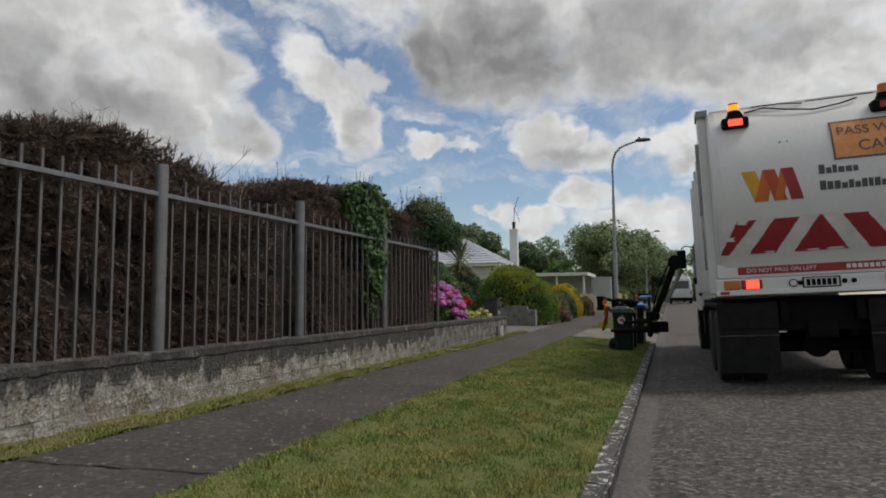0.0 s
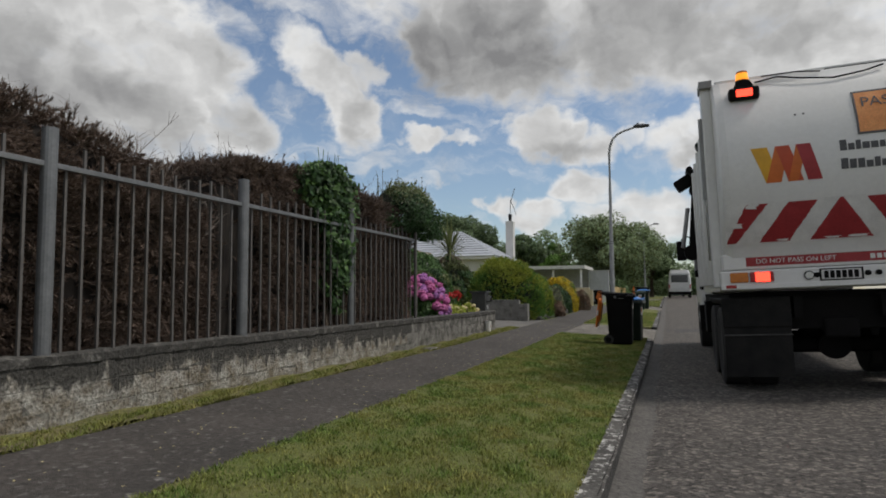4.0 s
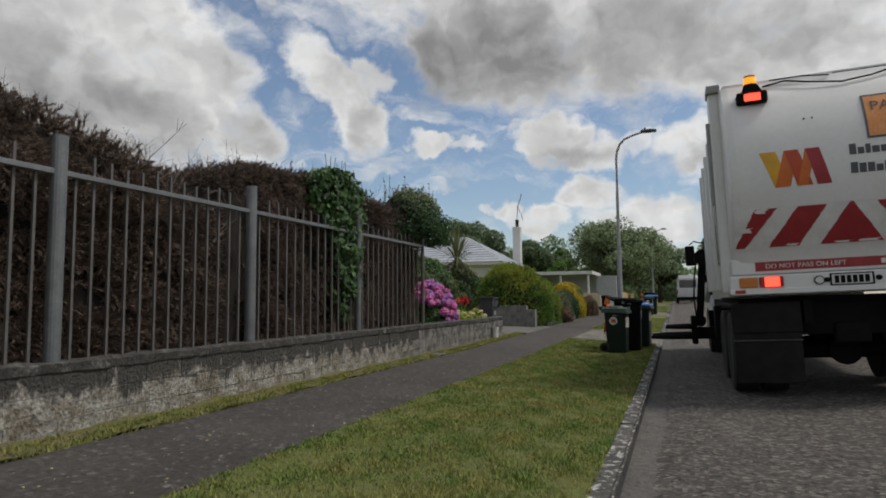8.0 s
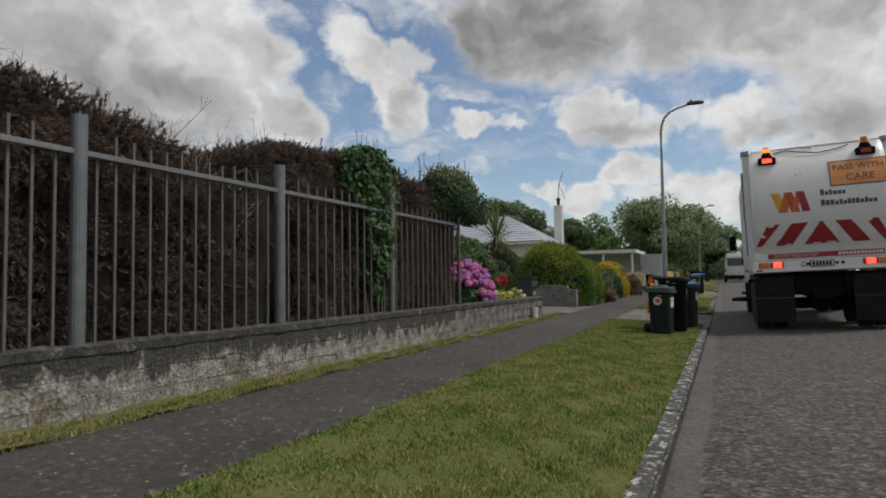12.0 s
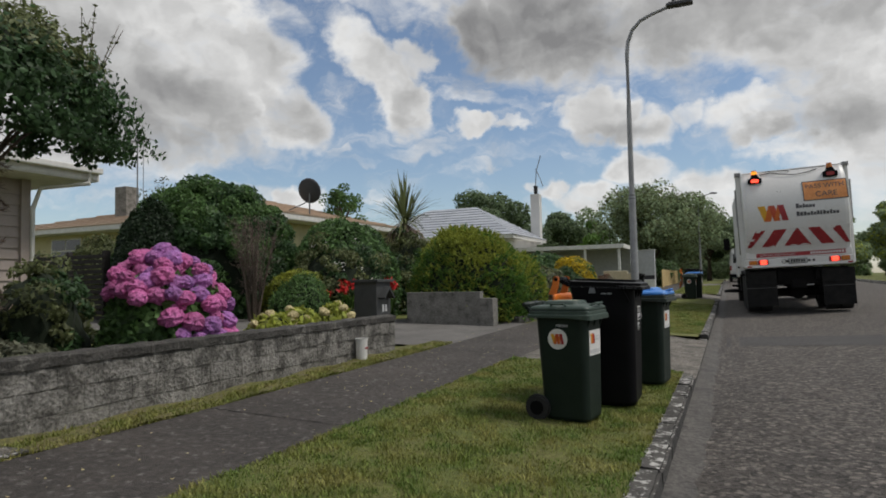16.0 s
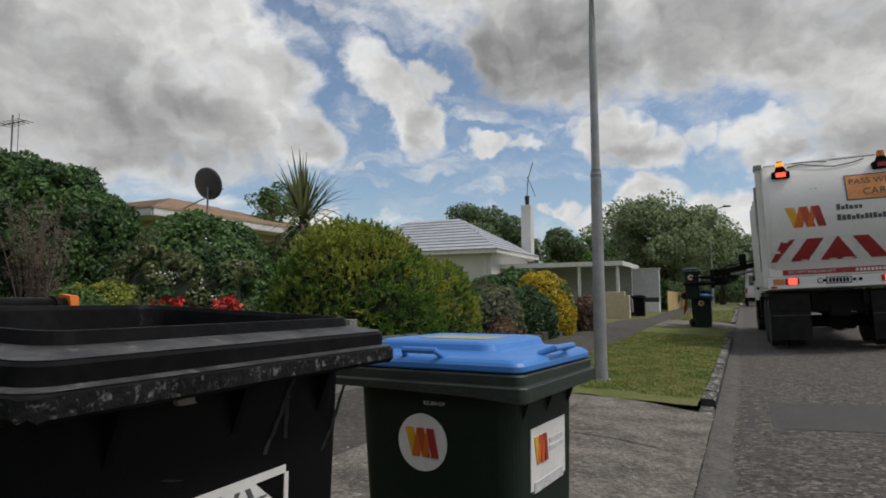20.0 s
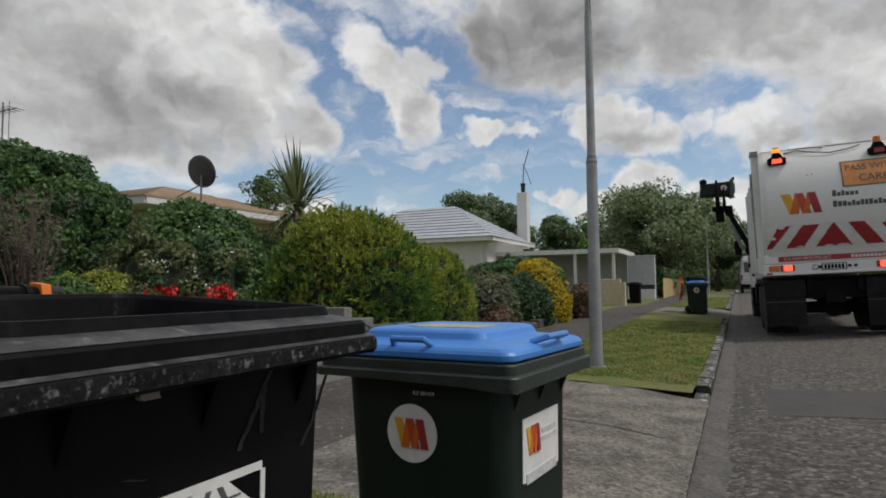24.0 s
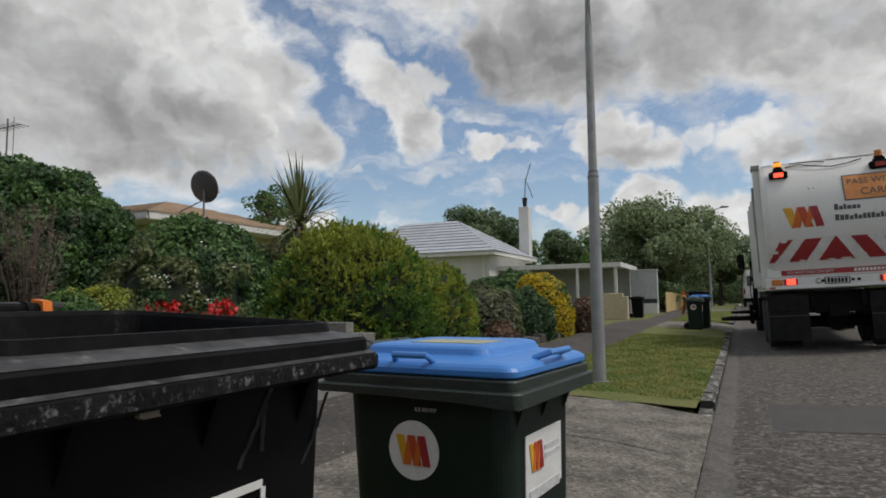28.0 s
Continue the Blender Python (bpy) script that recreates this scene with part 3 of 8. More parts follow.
def mesh_np(name, verts, faces, smooth=False):
    """A mesh from an (n,3) array and an (m,k) array of equal polygons, or a list of polygons."""
    me = bpy.data.meshes.new(name)
    verts = np.asarray(verts, np.float32)
    if isinstance(faces, np.ndarray):
        k = faces.shape[1]
        me.vertices.add(len(verts))
        me.vertices.foreach_set("co", verts.ravel())
        me.loops.add(faces.size)
        me.loops.foreach_set("vertex_index", faces.astype(np.int32).ravel())
        me.polygons.add(len(faces))
        me.polygons.foreach_set("loop_start", np.arange(0, faces.size, k, dtype=np.int32))
        me.update(calc_edges=True)
    else:
        me.from_pydata([tuple(map(float, v)) for v in verts], [], faces)
    if smooth:
        me.shade_smooth()
    return me


def bm_mesh(name, bm, smooth=False):
    me = bpy.data.meshes.new(name)
    bmesh.ops.recalc_face_normals(bm, faces=bm.faces)
    bm.to_mesh(me)
    bm.free()
    if smooth:
        me.shade_smooth()
    return me


def part(name, shape, mat, parent=None, label="", smooth=False, kind=""):
    """Links a bmesh or a mesh as one object under a thing."""
    me = bm_mesh(name, shape, smooth) if isinstance(shape, bmesh.types.BMesh) else shape
    if mat is not None and not me.materials:
        me.materials.append(M[mat])
    ob = new(name, me)
    ob.parent = parent
    return tagged(ob, label, "", "", kind)


def thing(name, label, category, m=None, group="", kind=""):
    ob = new(name)
    ob.empty_display_size = 0.1
    if m is not None:
        ob.matrix_basis = m
    return tagged(ob, label, category, group, kind)


def box(x0, x1, y0, y1, z0, z1, bevel=0.0, bm=None):
    bm = bm or bmesh.new()
    r = bmesh.ops.create_cube(bm, size=1.0, matrix=Matrix.Translation(((x0 + x1) / 2, (y0 + y1) / 2, (z0 + z1) / 2)) @ Matrix.Diagonal((x1 - x0, y1 - y0, z1 - z0, 1)))
    if bevel:
        es = list({e for v in r["verts"] for e in v.link_edges})
        bmesh.ops.bevel(bm, geom=es, offset=bevel, segments=2, affect="EDGES", profile=0.5)
    return bm


def rod(p0, p1, r0, r1=None, seg=10, bm=None, caps=True):
    bm = bm or bmesh.new()
    p0, p1 = Vector(p0), Vector(p1)
    d = p1 - p0
    q = d.to_track_quat("Z", "Y").to_matrix().to_4x4()
    bmesh.ops.create_cone(bm, cap_ends=caps, segments=seg, radius1=r0, radius2=r0 if r1 is None else r1, depth=d.length, matrix=Matrix.Translation((p0 + p1) / 2) @ q)
    return bm


def tube(points, radius, seg=8, bm=None):
    bm = bm or bmesh.new()
    pts = [Vector(p) for p in points]
    rings = []
    for i, p in enumerate(pts):
        d = (pts[min(i + 1, len(pts) - 1)] - pts[max(i - 1, 0)]).normalized()
        q = d.to_track_quat("Z", "Y")
        r = radius[i] if isinstance(radius, (list, tuple)) else radius
        rings.append([bm.verts.new(p + q @ Vector((r * math.cos(2 * math.pi * k / seg), r * math.sin(2 * math.pi * k / seg), 0))) for k in range(seg)])
    for a, b in zip(rings, rings[1:]):
        for k in range(seg):
            bm.faces.new((a[k], a[(k + 1) % seg], b[(k + 1) % seg], b[k]))
    bm.faces.new(rings[0][::-1])
    bm.faces.new(rings[-1])
    return bm


def ring_rr(cx, cy, hx, hy, r, z, n=5):
    """A rounded rectangle as a list of points."""
    out = []
    for sx, sy, a0 in ((1, 1, 0), (-1, 1, 90), (-1, -1, 180), (1, -1, 270)):
        for k in range(n):
            a = radians(a0 + 90 * k / (n - 1))
            out.append((cx + sx * (hx - r) + r * math.cos(a), cy + sy * (hy - r) + r * math.sin(a), z))
    return out


def loft(rings, bm=None, cap0=True, cap1=True):
    bm = bm or bmesh.new()
    rs = [[bm.verts.new(p) for p in ring] for ring in rings]
    n = len(rs[0])
    for a, b in zip(rs, rs[1:]):
        for k in range(n):
            bm.faces.new((a[k], a[(k + 1) % n], b[(k + 1) % n], b[k]))
    if cap0:
        bm.faces.new(rs[0][::-1])
    if cap1:
        bm.faces.new(rs[-1])
    return bm


def prism(outline, thickness, m=None, bm=None):
    """A flat outline (x, y) raised by a thickness along z, then moved by m."""
    bm = bm or bmesh.new()
    a = [bm.verts.new((x, y, 0)) for x, y in outline]
    b = [bm.verts.new((x, y, thickness)) for x, y in outline]
    bm.faces.new(a[::-1])
    bm.faces.new(b)
    n = len(a)
    for k in range(n):
        bm.faces.new((a[k], a[(k + 1) % n], b[(k + 1) % n], b[k]))
    if m is not None:
        bmesh.ops.transform(bm, matrix=m, verts=a + b)
    return bm


def letters(text, size, mat, parent, m, label=""):
    cu = bpy.data.curves.new("writing", "FONT")
    cu.body, cu.size, cu.extrude, cu.align_x, cu.align_y = text, size, 0.001, "CENTER", "CENTER"
    tmp = bpy.data.objects.new("writing", cu)
    scene.collection.objects.link(tmp)
    bpy.context.view_layer.update()
    me = bpy.data.meshes.new_from_object(tmp.evaluated_get(bpy.context.evaluated_depsgraph_get()))
    bpy.data.objects.remove(tmp)
    me.transform(m)
    # one part for each character: join the points that share an edge, then build every island
    home = list(range(len(me.vertices)))

    def root_of(k):
        while home[k] != k:
            home[k] = home[home[k]]
            k = home[k]
        return k

    for e in me.edges:
        home[root_of(e.vertices[0])] = root_of(e.vertices[1])
    islands = {}
    for p in me.polygons:
        islands.setdefault(root_of(p.vertices[0]), []).append(list(p.vertices))
    for polys in islands.values():
        used = sorted({v for p in polys for v in p})
        index = {v: k for k, v in enumerate(used)}
        one = bpy.data.meshes.new("letter")
        one.from_pydata([me.vertices[v].co[:] for v in used], [], [[index[v] for v in p] for p in polys])
        one.materials.append(M[mat])
        part("letter", one, None, parent, label)
    bpy.data.meshes.remove(me)


# ---- the lie of the land ----
def rise(y):
    """The street climbs gently along +y."""
    y = np.asarray(y, float)
    return np.interp(y, [-40, 6, 15, 22, 27, 45, 60, 400], [0, 0, 0.085, 0.155, 0.28, 0.62, 0.75, 0.9])


def ground_z(x, y):
    x = np.asarray(x, float)
    # the land left of the street lies higher, but falls away past the second drive
    return rise(y) + np.interp(x, [-400, -60, -12, -3.9, -0.16, 0.0], [0.8, 0.7, 0.35, 0.19, 0.0, 0.0]) * np.interp(np.asarray(y, float), [29, 36], [1.0, -0.5])


def road_z(x, y):
    return rise(y) + np.interp(np.asarray(x, float), [0.0, 0.18, 0.4, 4.2, 8.0, 8.4], [-0.105, -0.13, -0.105, 0.015, -0.105, -0.13])


def sheet(name, xs, ys, zf, mat, label, category, kind="structure", lift=0.0, parent=None):
    """A sheet over a grid of x and y that follows the land, with a closed skirt below it."""
    xs, ys = np.asarray(xs, float), np.asarray(ys, float)
    X, Y = np.meshgrid(xs, ys)
    Z = zf(X, Y) + lift
    top = np.stack([X, Y, Z], -1).reshape(-1, 3)
    nx, ny = len(xs), len(ys)
    i, j = np.meshgrid(np.arange(nx - 1), np.arange(ny - 1))
    a = (j * nx + i).ravel()
    faces = np.stack([a, a + 1, a + nx + 1, a + nx], 1)
    me = mesh_np(name, top, faces, True)
    ob = part(name, me, mat, parent)
    return tagged(ob, label, category, "", kind)


def quads_cloud(name, centres, normals, size, mat, parent, aspect=1.7, kind="stuff", label="", droop=0.0, rng=RNG, bend=0.18):
    """Many small folded leaves: each two triangles hinged along its length."""
    n = len(centres)
    size = np.broadcast_to(np.asarray(size, float), (n,))[:, None]
    d = rng.normal(size=(n, 3))
    d[:, 2] -= droop
    nrm = normals + rng.normal(scale=0.55, size=(n, 3))
    nrm /= np.linalg.norm(nrm, axis=1, keepdims=True) + 1e-9
    d -= (d * nrm).sum(1, keepdims=True) * nrm
    d /= np.linalg.norm(d, axis=1, keepdims=True) + 1e-9
    s = np.cross(nrm, d)
    L, W = size * aspect * 0.5, size * 0.5
    v = np.stack([centres - d * L, centres + s * W - nrm * W * bend * 2, centres + d * L, centres - s * W - nrm * W * bend * 2], 1).reshape(-1, 3)
    a = np.arange(n) * 4
    f = np.concatenate([np.stack([a, a + 1, a + 2], 1), np.stack([a, a + 2, a + 3], 1)])
    return part(name, mesh_np(name, v, f), mat, parent, label, kind=kind)


def lump(p, seed, f=1.0):
    """A cheap smooth bumpy field over directions or places."""
    r = np.random.default_rng(seed)
    out = np.zeros(len(p))
    for k in range(9):
        w = r.normal(size=3) * f * (1 + k * 0.45)
        out += np.sin(p @ w + r.uniform(0, 6.28)) / (1 + 0.35 * k)
    return out / 3.2


def shell(n, rx, ry, rz, seed, rough=0.16, flat=0.35, f=2.6):
    """Places and outward directions on a lumpy mound of the given half sizes, its base at z 0."""
    r = np.random.default_rng(seed)
    u = r.normal(size=(n, 3))
    u /= np.linalg.norm(u, axis=1, keepdims=True)
    u[:, 2] = np.abs(u[:, 2]) * (1 + flat) - flat
    u /= np.linalg.norm(u, axis=1, keepdims=True)
    k = 1 + rough * lump(u, seed, f) + rough * 0.5 * lump(u, seed + 5, f * 3.2)
    depth = 1 - np.abs(r.normal(scale=0.09, size=n))
    q = 1 + 0.8 * flat
    p = u * (k * depth)[:, None] * np.array([rx, ry, rz / q]) + np.array([0, 0, rz * 0.8 * flat / q + 0.02])
    return p, u


def core_mesh(name, rx, ry, rz, seed, rough=0.16, flat=0.35, shrink=0.86, f=2.6):
    bm = bmesh.new()
    bmesh.ops.create_icosphere(bm, subdivisions=4, radius=1.0)
    co = np.array([v.co for v in bm.verts])
    co /= np.linalg.norm(co, axis=1, keepdims=True)
    u = co.copy()
    u[:, 2] = np.maximum(u[:, 2], -flat)
    k = (1 + rough * lump(co, seed, f)) * shrink
    q = 1 + 0.8 * flat
    p = u * k[:, None] * np.array([rx, ry, rz / q]) + np.array([0, 0, rz * 0.8 * flat / q + 0.02])
    p[:, 2] = np.maximum(p[:, 2], 0.0)
    for v, q in zip(bm.verts, p):
        v.co = q
    return bm_mesh(name, bm)


def bush(name, label, x, y, size, leaf, n, leaf_size, seed, z=None, rough=0.16, second=None, share=0.3, category="bush", trunk=True, rz=0, aspect=1.7, flat=0.35):
    """A shrub: short stems, an inside coloured near black as shade, and a shell of many small leaves."""
    zz = float(ground_z(x, y)) if z is None else z
    t = thing(name, label, category, pose(x, y, zz, 0, 0, rz))
    rx, ry, rz_ = size
    n, leaf_size = int(n * 2.4), leaf_size * 0.64
    rr = np.random.default_rng(seed)
    if trunk:
        bm = bmesh.new()
        for k in range(4):
            a = rr.uniform(0, 6.28)
            tube([(0.06 * math.cos(a), 0.06 * math.sin(a), -0.05), (0.2 * rx * math.cos(a), 0.2 * ry * math.sin(a), 0.35 * rz_), (0.5 * rx * math.cos(a), 0.5 * ry * math.sin(a), 0.8 * rz_)], [0.04, 0.03, 0.012], 6, bm)
        part("stem", bm, "bark", t)
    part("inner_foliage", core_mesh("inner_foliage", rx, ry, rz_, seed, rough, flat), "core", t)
    p, u = shell(n, rx, ry, rz_, seed, rough, flat)
    if second:
        cut = lump(p, seed + 11, 2.0) + rr.normal(scale=0.25, size=n) > 1.2 - 2.2 * share
        quads_cloud("leaves", p[~cut], u[~cut], leaf_size * rr.uniform(0.7, 1.3, (~cut).sum()), leaf, t, aspect)
        quads_cloud("leaves", p[cut], u[cut], leaf_size * rr.uniform(0.7, 1.3, cut.sum()), second, t, aspect)
    else:
        quads_cloud("leaves", p, u, leaf_size * rr.uniform(0.7, 1.3, n), leaf, t, aspect)
    return t


def clumped_bush(label, x, y, z, size, leaf, second, clumps, per, leaf_size, seed, clump=0.30, rough=0.14, category="bush", aspect=1.9, blossoms=0):
    """A broad shrub whose leaves stand in rounded heads; a near-black core paints the shade in the hollows between."""
    t = thing("bush", label, category, pose(x, y, z))
    r = np.random.default_rng(seed)
    rx, ry, rz_ = size
    bm = bmesh.new()
    for k in range(6):
        a = r.uniform(0, 6.28)
        tube([(0.1 * math.cos(a), 0.1 * math.sin(a), -0.05), (0.25 * rx * math.cos(a), 0.25 * ry * math.sin(a), 0.4 * rz_), (0.55 * rx * math.cos(a), 0.55 * ry * math.sin(a), 0.8 * rz_)], [0.06, 0.045, 0.015], 6, bm)
    part("stem", bm, "bark", t)
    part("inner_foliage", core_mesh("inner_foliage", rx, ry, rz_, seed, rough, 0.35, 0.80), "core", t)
    c, u = shell(clumps, rx * 0.90, ry * 0.90, rz_ * 0.93, seed, rough)
    rad = clump * r.uniform(0.65, 1.3, clumps)
    o = u + np.array([0, 0, 0.35])
    o /= np.linalg.norm(o, axis=1, keepdims=True)
    d = r.normal(size=(clumps, per, 3))
    d /= np.linalg.norm(d, axis=2, keepdims=True)
    flip = np.sign((d * o[:, None]).sum(2, keepdims=True))
    d = d * np.where(r.uniform(size=(clumps, per, 1)) < 0.85, flip, 1.0)
    P = (c[:, None] + d * (rad[:, None, None] * r.uniform(0.72, 1.05, (clumps, per, 1)))).reshape(-1, 3)
    U = d.reshape(-1, 3)
    # upward heads more often take the paler second leaf: sunlit tops by colour
    cut = np.repeat(r.uniform(size=clumps) + 0.35 * u[:, 2] > 0.72, per)
    sz = leaf_size * r.uniform(0.7, 1.3, len(P))
    quads_cloud("leaves", P[~cut], U[~cut], sz[~cut], leaf, t, aspect, rng=r)
    quads_cloud("leaves", P[cut], U[cut], sz[cut], second, t, aspect, rng=r)
    if blossoms:
        q, w = shell(blossoms, rx, ry, rz_, seed + 1, rough)
        q = (q[:, None] + r.normal(scale=0.05, size=(blossoms, 14, 3))).reshape(-1, 3)
        quads_cloud("blossom", q, np.repeat(w, 14, 0), 0.035, "blossom_white", t, 1.3, rng=r)
    return t


def tree(name, label, x, y, height, spread, leaf, n, leaf_size, seed, crown_from=0.3, z=None, clumps=26, second=None, category="tree"):
    """Tapered trunk, limbs, and a crown of many leaf clumps with gaps."""
    zz = float(ground_z(x, y)) if z is None else z
    t = thing(name, label, category, pose(x, y, zz))
    n, leaf_size = int(n * 1.8), leaf_size * 0.75
    r = np.random.default_rng(seed)
    bm = bmesh.new()
    h0 = height * crown_from
    tube([(0, 0, -0.1), (0.04 * height * r.normal() * 0.2, 0, h0), (0.02 * height * r.normal(), 0.02 * height * r.normal(), height * 0.75)], [0.035 * height, 0.024 * height, 0.006 * height], 8, bm)
    part("trunk", bm, "bark", t)
    bm = bmesh.new()
    cs = []
    for k in range(clumps):
        u = r.normal(size=3)
        u /= np.linalg.norm(u)
        q = u * r.uniform(0.45, 1.0)
        c = np.array([q[0] * spread, q[1] * spread, h0 + (q[2] * 0.5 + 0.5) * (height - h0)])
        c[:2] *= 1 - 0.45 * max(0, q[2])
        cs.append(c)
        if k % 2 == 0:
            b0 = np.array([0, 0, h0 + 0.25 * (c[2] - h0)])
            m_ = (b0 + c) / 2 + np.array([0, 0, 0.05 * height])
            tube([tuple(b0), tuple(m_), tuple(c)], [0.012 * height, 0.008 * height, 0.003 * height], 5, bm)
    part("limb", bm, "bark", t, kind="stuff")
    cs = np.array(cs)
    per = n // clumps
    rad = spread * 0.36
    P, U = [], []
    for k, c in enumerate(cs):
        u = r.normal(size=(per, 3))
        u /= np.linalg.norm(u, axis=1, keepdims=True)
        d = rad * r.uniform(0.6, 1.15) * np.cbrt(r.uniform(0.25, 1, per)) * (1 + 0.25 * lump(u, seed + k, 3))
        P.append(c + u * d[:, None] * np.array([1, 1, 0.72]))
        U.append(u)
    P, U = np.concatenate(P), np.concatenate(U)
    sz = leaf_size * r.uniform(0.7, 1.3, len(P))
    if second:
        cut = r.uniform(size=len(P)) < 0.35
        quads_cloud("leaves", P[~cut], U[~cut], sz[~cut], leaf, t)
        quads_cloud("leaves", P[cut], U[cut], sz[cut], second, t)
    else:
        quads_cloud("leaves", P, U, sz, leaf, t)
    return t


# ---- ground, road, path ----
def land():
    ys = np.concatenate([np.linspace(-400, -30, 12), np.linspace(-28, 70, 120), np.linspace(75, 1500, 24)])
    # one sheet to the horizon, a little below what lies on it
    xs = np.concatenate([np.linspace(-1500, -60, 14), np.linspace(-50, -4, 40), [-3.9, -3.4, -2.8, -2.1, -1.2, -0.16, -0.145]])
    sheet("ground", xs, ys, lambda X, Y: ground_z(X, Y) - 0.12 * np.clip((X + 1.6) / 1.0, 0, 1), "turf", "open ground of grass and gardens beside the street", "ground", lift=-0.03)
    xs2 = np.concatenate([[8.55], np.linspace(9, 60, 20), np.linspace(80, 1500, 12)])
    sheet("ground_far_side", xs2, ys, lambda X, Y: rise(Y) + 0.02, "turf", "grass beyond the far kerb", "ground", lift=-0.03)
    sheet("road", np.concatenate([[0.1, 0.18, 0.28, 0.4], np.linspace(0.8, 8.0, 19)]), ys, road_z, "asphalt", "grey chip-seal street surface, worn and patched", "road")
    sheet("road_patch", np.linspace(0.30, 7.9, 20), np.linspace(13.95, 15.45, 6), road_z, "patch_seal", "smoother darker strip of newer seal across the street", "road", lift=0.004)
    # the gutter's outer edge is ragged where the seal has crept over it
    gy = np.concatenate([np.linspace(-28, -6, 40), np.linspace(-5.9, 18, 480), np.linspace(18.2, 70, 160)])
    gr = np.random.default_rng(6)
    edge = 0.20 + 0.018 * np.sin(gy * 1.7) + 0.012 * np.sin(gy * 7.3 + 1) + gr.normal(scale=0.008, size=len(gy))
    gx = np.stack([np.zeros_like(gy), 0 * gy + 0.04, 0 * gy + 0.08, 0 * gy + 0.12, edge - 0.03, edge], 1)
    gz = road_z(gx, gy[:, None]) + 0.004
    gz[:, -1] -= 0.003
    gv = np.stack([gx, np.repeat(gy[:, None], 6, 1), gz], -1).reshape(-1, 3)
    ga = (np.arange(len(gy) - 1)[:, None] * 6 + np.arange(5)).ravel()
    tagged(part("gutter", mesh_np("gutter", gv, np.stack([ga, ga + 1, ga + 7, ga + 6], 1), True), "gutter"), "shallow concrete gutter channel along the kerb", "gutter", "", "structure")
    sheet("footpath", np.linspace(-3.42, -2.12, 7), np.linspace(-28, 70, 160), ground_z, "footpath", "old dark asphalt footpath with pale flecks", "pavement", lift=0.004)
    # verges
    for a, b in ((-28, 10.1), (14.25, 27.25), (31.5, 43.0), (47.5, 70)):
        sheet("verge", np.linspace(-2.14, -0.15, 14), np.linspace(a, b, max(8, int((b - a) * 5))), lambda X, Y: ground_z(X, Y) + 0.012 * np.sin(X * 9 + Y * 3.1) * np.sin(Y * 7.3 + X), "turf", "mown green and straw-coloured grass verge", "grass", lift=0.012)
    sheet("grass_strip", np.linspace(-3.80, -3.42, 6), np.linspace(-28, 11.0, 190), lambda X, Y: ground_z(X, Y) + 0.018 * np.sin(Y * 5.7 + X * 20), "worn_turf", "thin strip of grass between wall and path", "grass", lift=0.012)
    # crossings of old concrete from the street to the drives
    for a, b in ((10.1, 14.25), (27.25, 31.5), (43.0, 47.5)):
        sheet("crossing", np.linspace(-2.12, 0.0, 8), np.linspace(a, b, 10), lambda X, Y: ground_z(X, Y) - 0.07 * np.clip((X + 0.7) / 0.7, 0, 1), "concrete", "worn exposed-aggregate concrete vehicle crossing", "driveway", lift=0.008)
    sheet("driveway", np.linspace(-14, -3.42, 14), np.linspace(10.6, 14.9, 8), ground_z, "drive", "grey concrete driveway beside the low wall", "driveway", lift=0.004)


def path_details():
    """Cracks, joints, an iron cover and fallen petals on the path."""
    r = random.Random(17)
    root = thing("path_crack", "dark cracks and joints across the asphalt path", "crack", kind="structure")
    for x0, y0, x1, y1, w in ((-3.40, -4.05, -2.2, -3.72, 0.014), (-2.9, -3.95, -2.75, -3.5, 0.008), (-3.42, 6.2, -2.12, 6.25, 0.012), (-3.42, 10.35, -2.12, 10.4, 0.015), (-3.42, 14.8, -2.12, 14.85, 0.015), (-3.42, 1.4, -2.12, 1.45, 0.008), (-2.1, 12.4, -0.2, 12.45, 0.014), (-3.4, 12.5, -8.0, 12.55, 0.014)):
        n = 16
        bm = bmesh.new()
        prev = None
        for k in range(n + 1):
            f = k / n
            x, y = x0 + (x1 - x0) * f, y0 + (y1 - y0) * f + r.uniform(-0.02, 0.02) * (1 if w < 0.012 or y0 < 0 else 0.1)
            ww = w * r.uniform(0.5, 1.2)
            z = float(ground_z(x, y)) + 0.0105
            if x > -0.7:
                z -= 0.07 * min(1, (x + 0.7) / 0.7)
            cur = [bm.verts.new((x, y - ww / 2, z)), bm.verts.new((x, y + ww / 2, z))]
            if prev:
                bm.faces.new((prev[0], cur[0], cur[1], prev[1]))
            prev = cur
        part("crack", bm, "chassis", root)
    cv = thing("toby_cover", "small concrete utility cover beside the path", "cover", pose(-3.55, 4.55, float(ground_z(-3.55, 4.55)) + 0.01))
    part("frame", box(-0.13, 0.13, -0.22, 0.22, 0.0, 0.016, 0.004), "kerb", cv)
    part("lid", box(-0.09, 0.09, -0.17, 0.17, 0.016, 0.022, 0.003), "concrete", cv)
    g = np.random.default_rng(9)
    n = 420
    x, y = g.uniform(-3.6, -2.0, n), g.uniform(-4.5, 14, n)
    P = np.stack([x, y, ground_z(x, y) + 0.012], 1)
    tagged(quads_cloud("fallen_petals", P, np.tile([0, 0, 6.0], (n, 1)), g.uniform(0.008, 0.022, n), "petal_cream", None, aspect=1.4), "pale fallen petals and leaf bits on the path", "litter", "", "stuff")


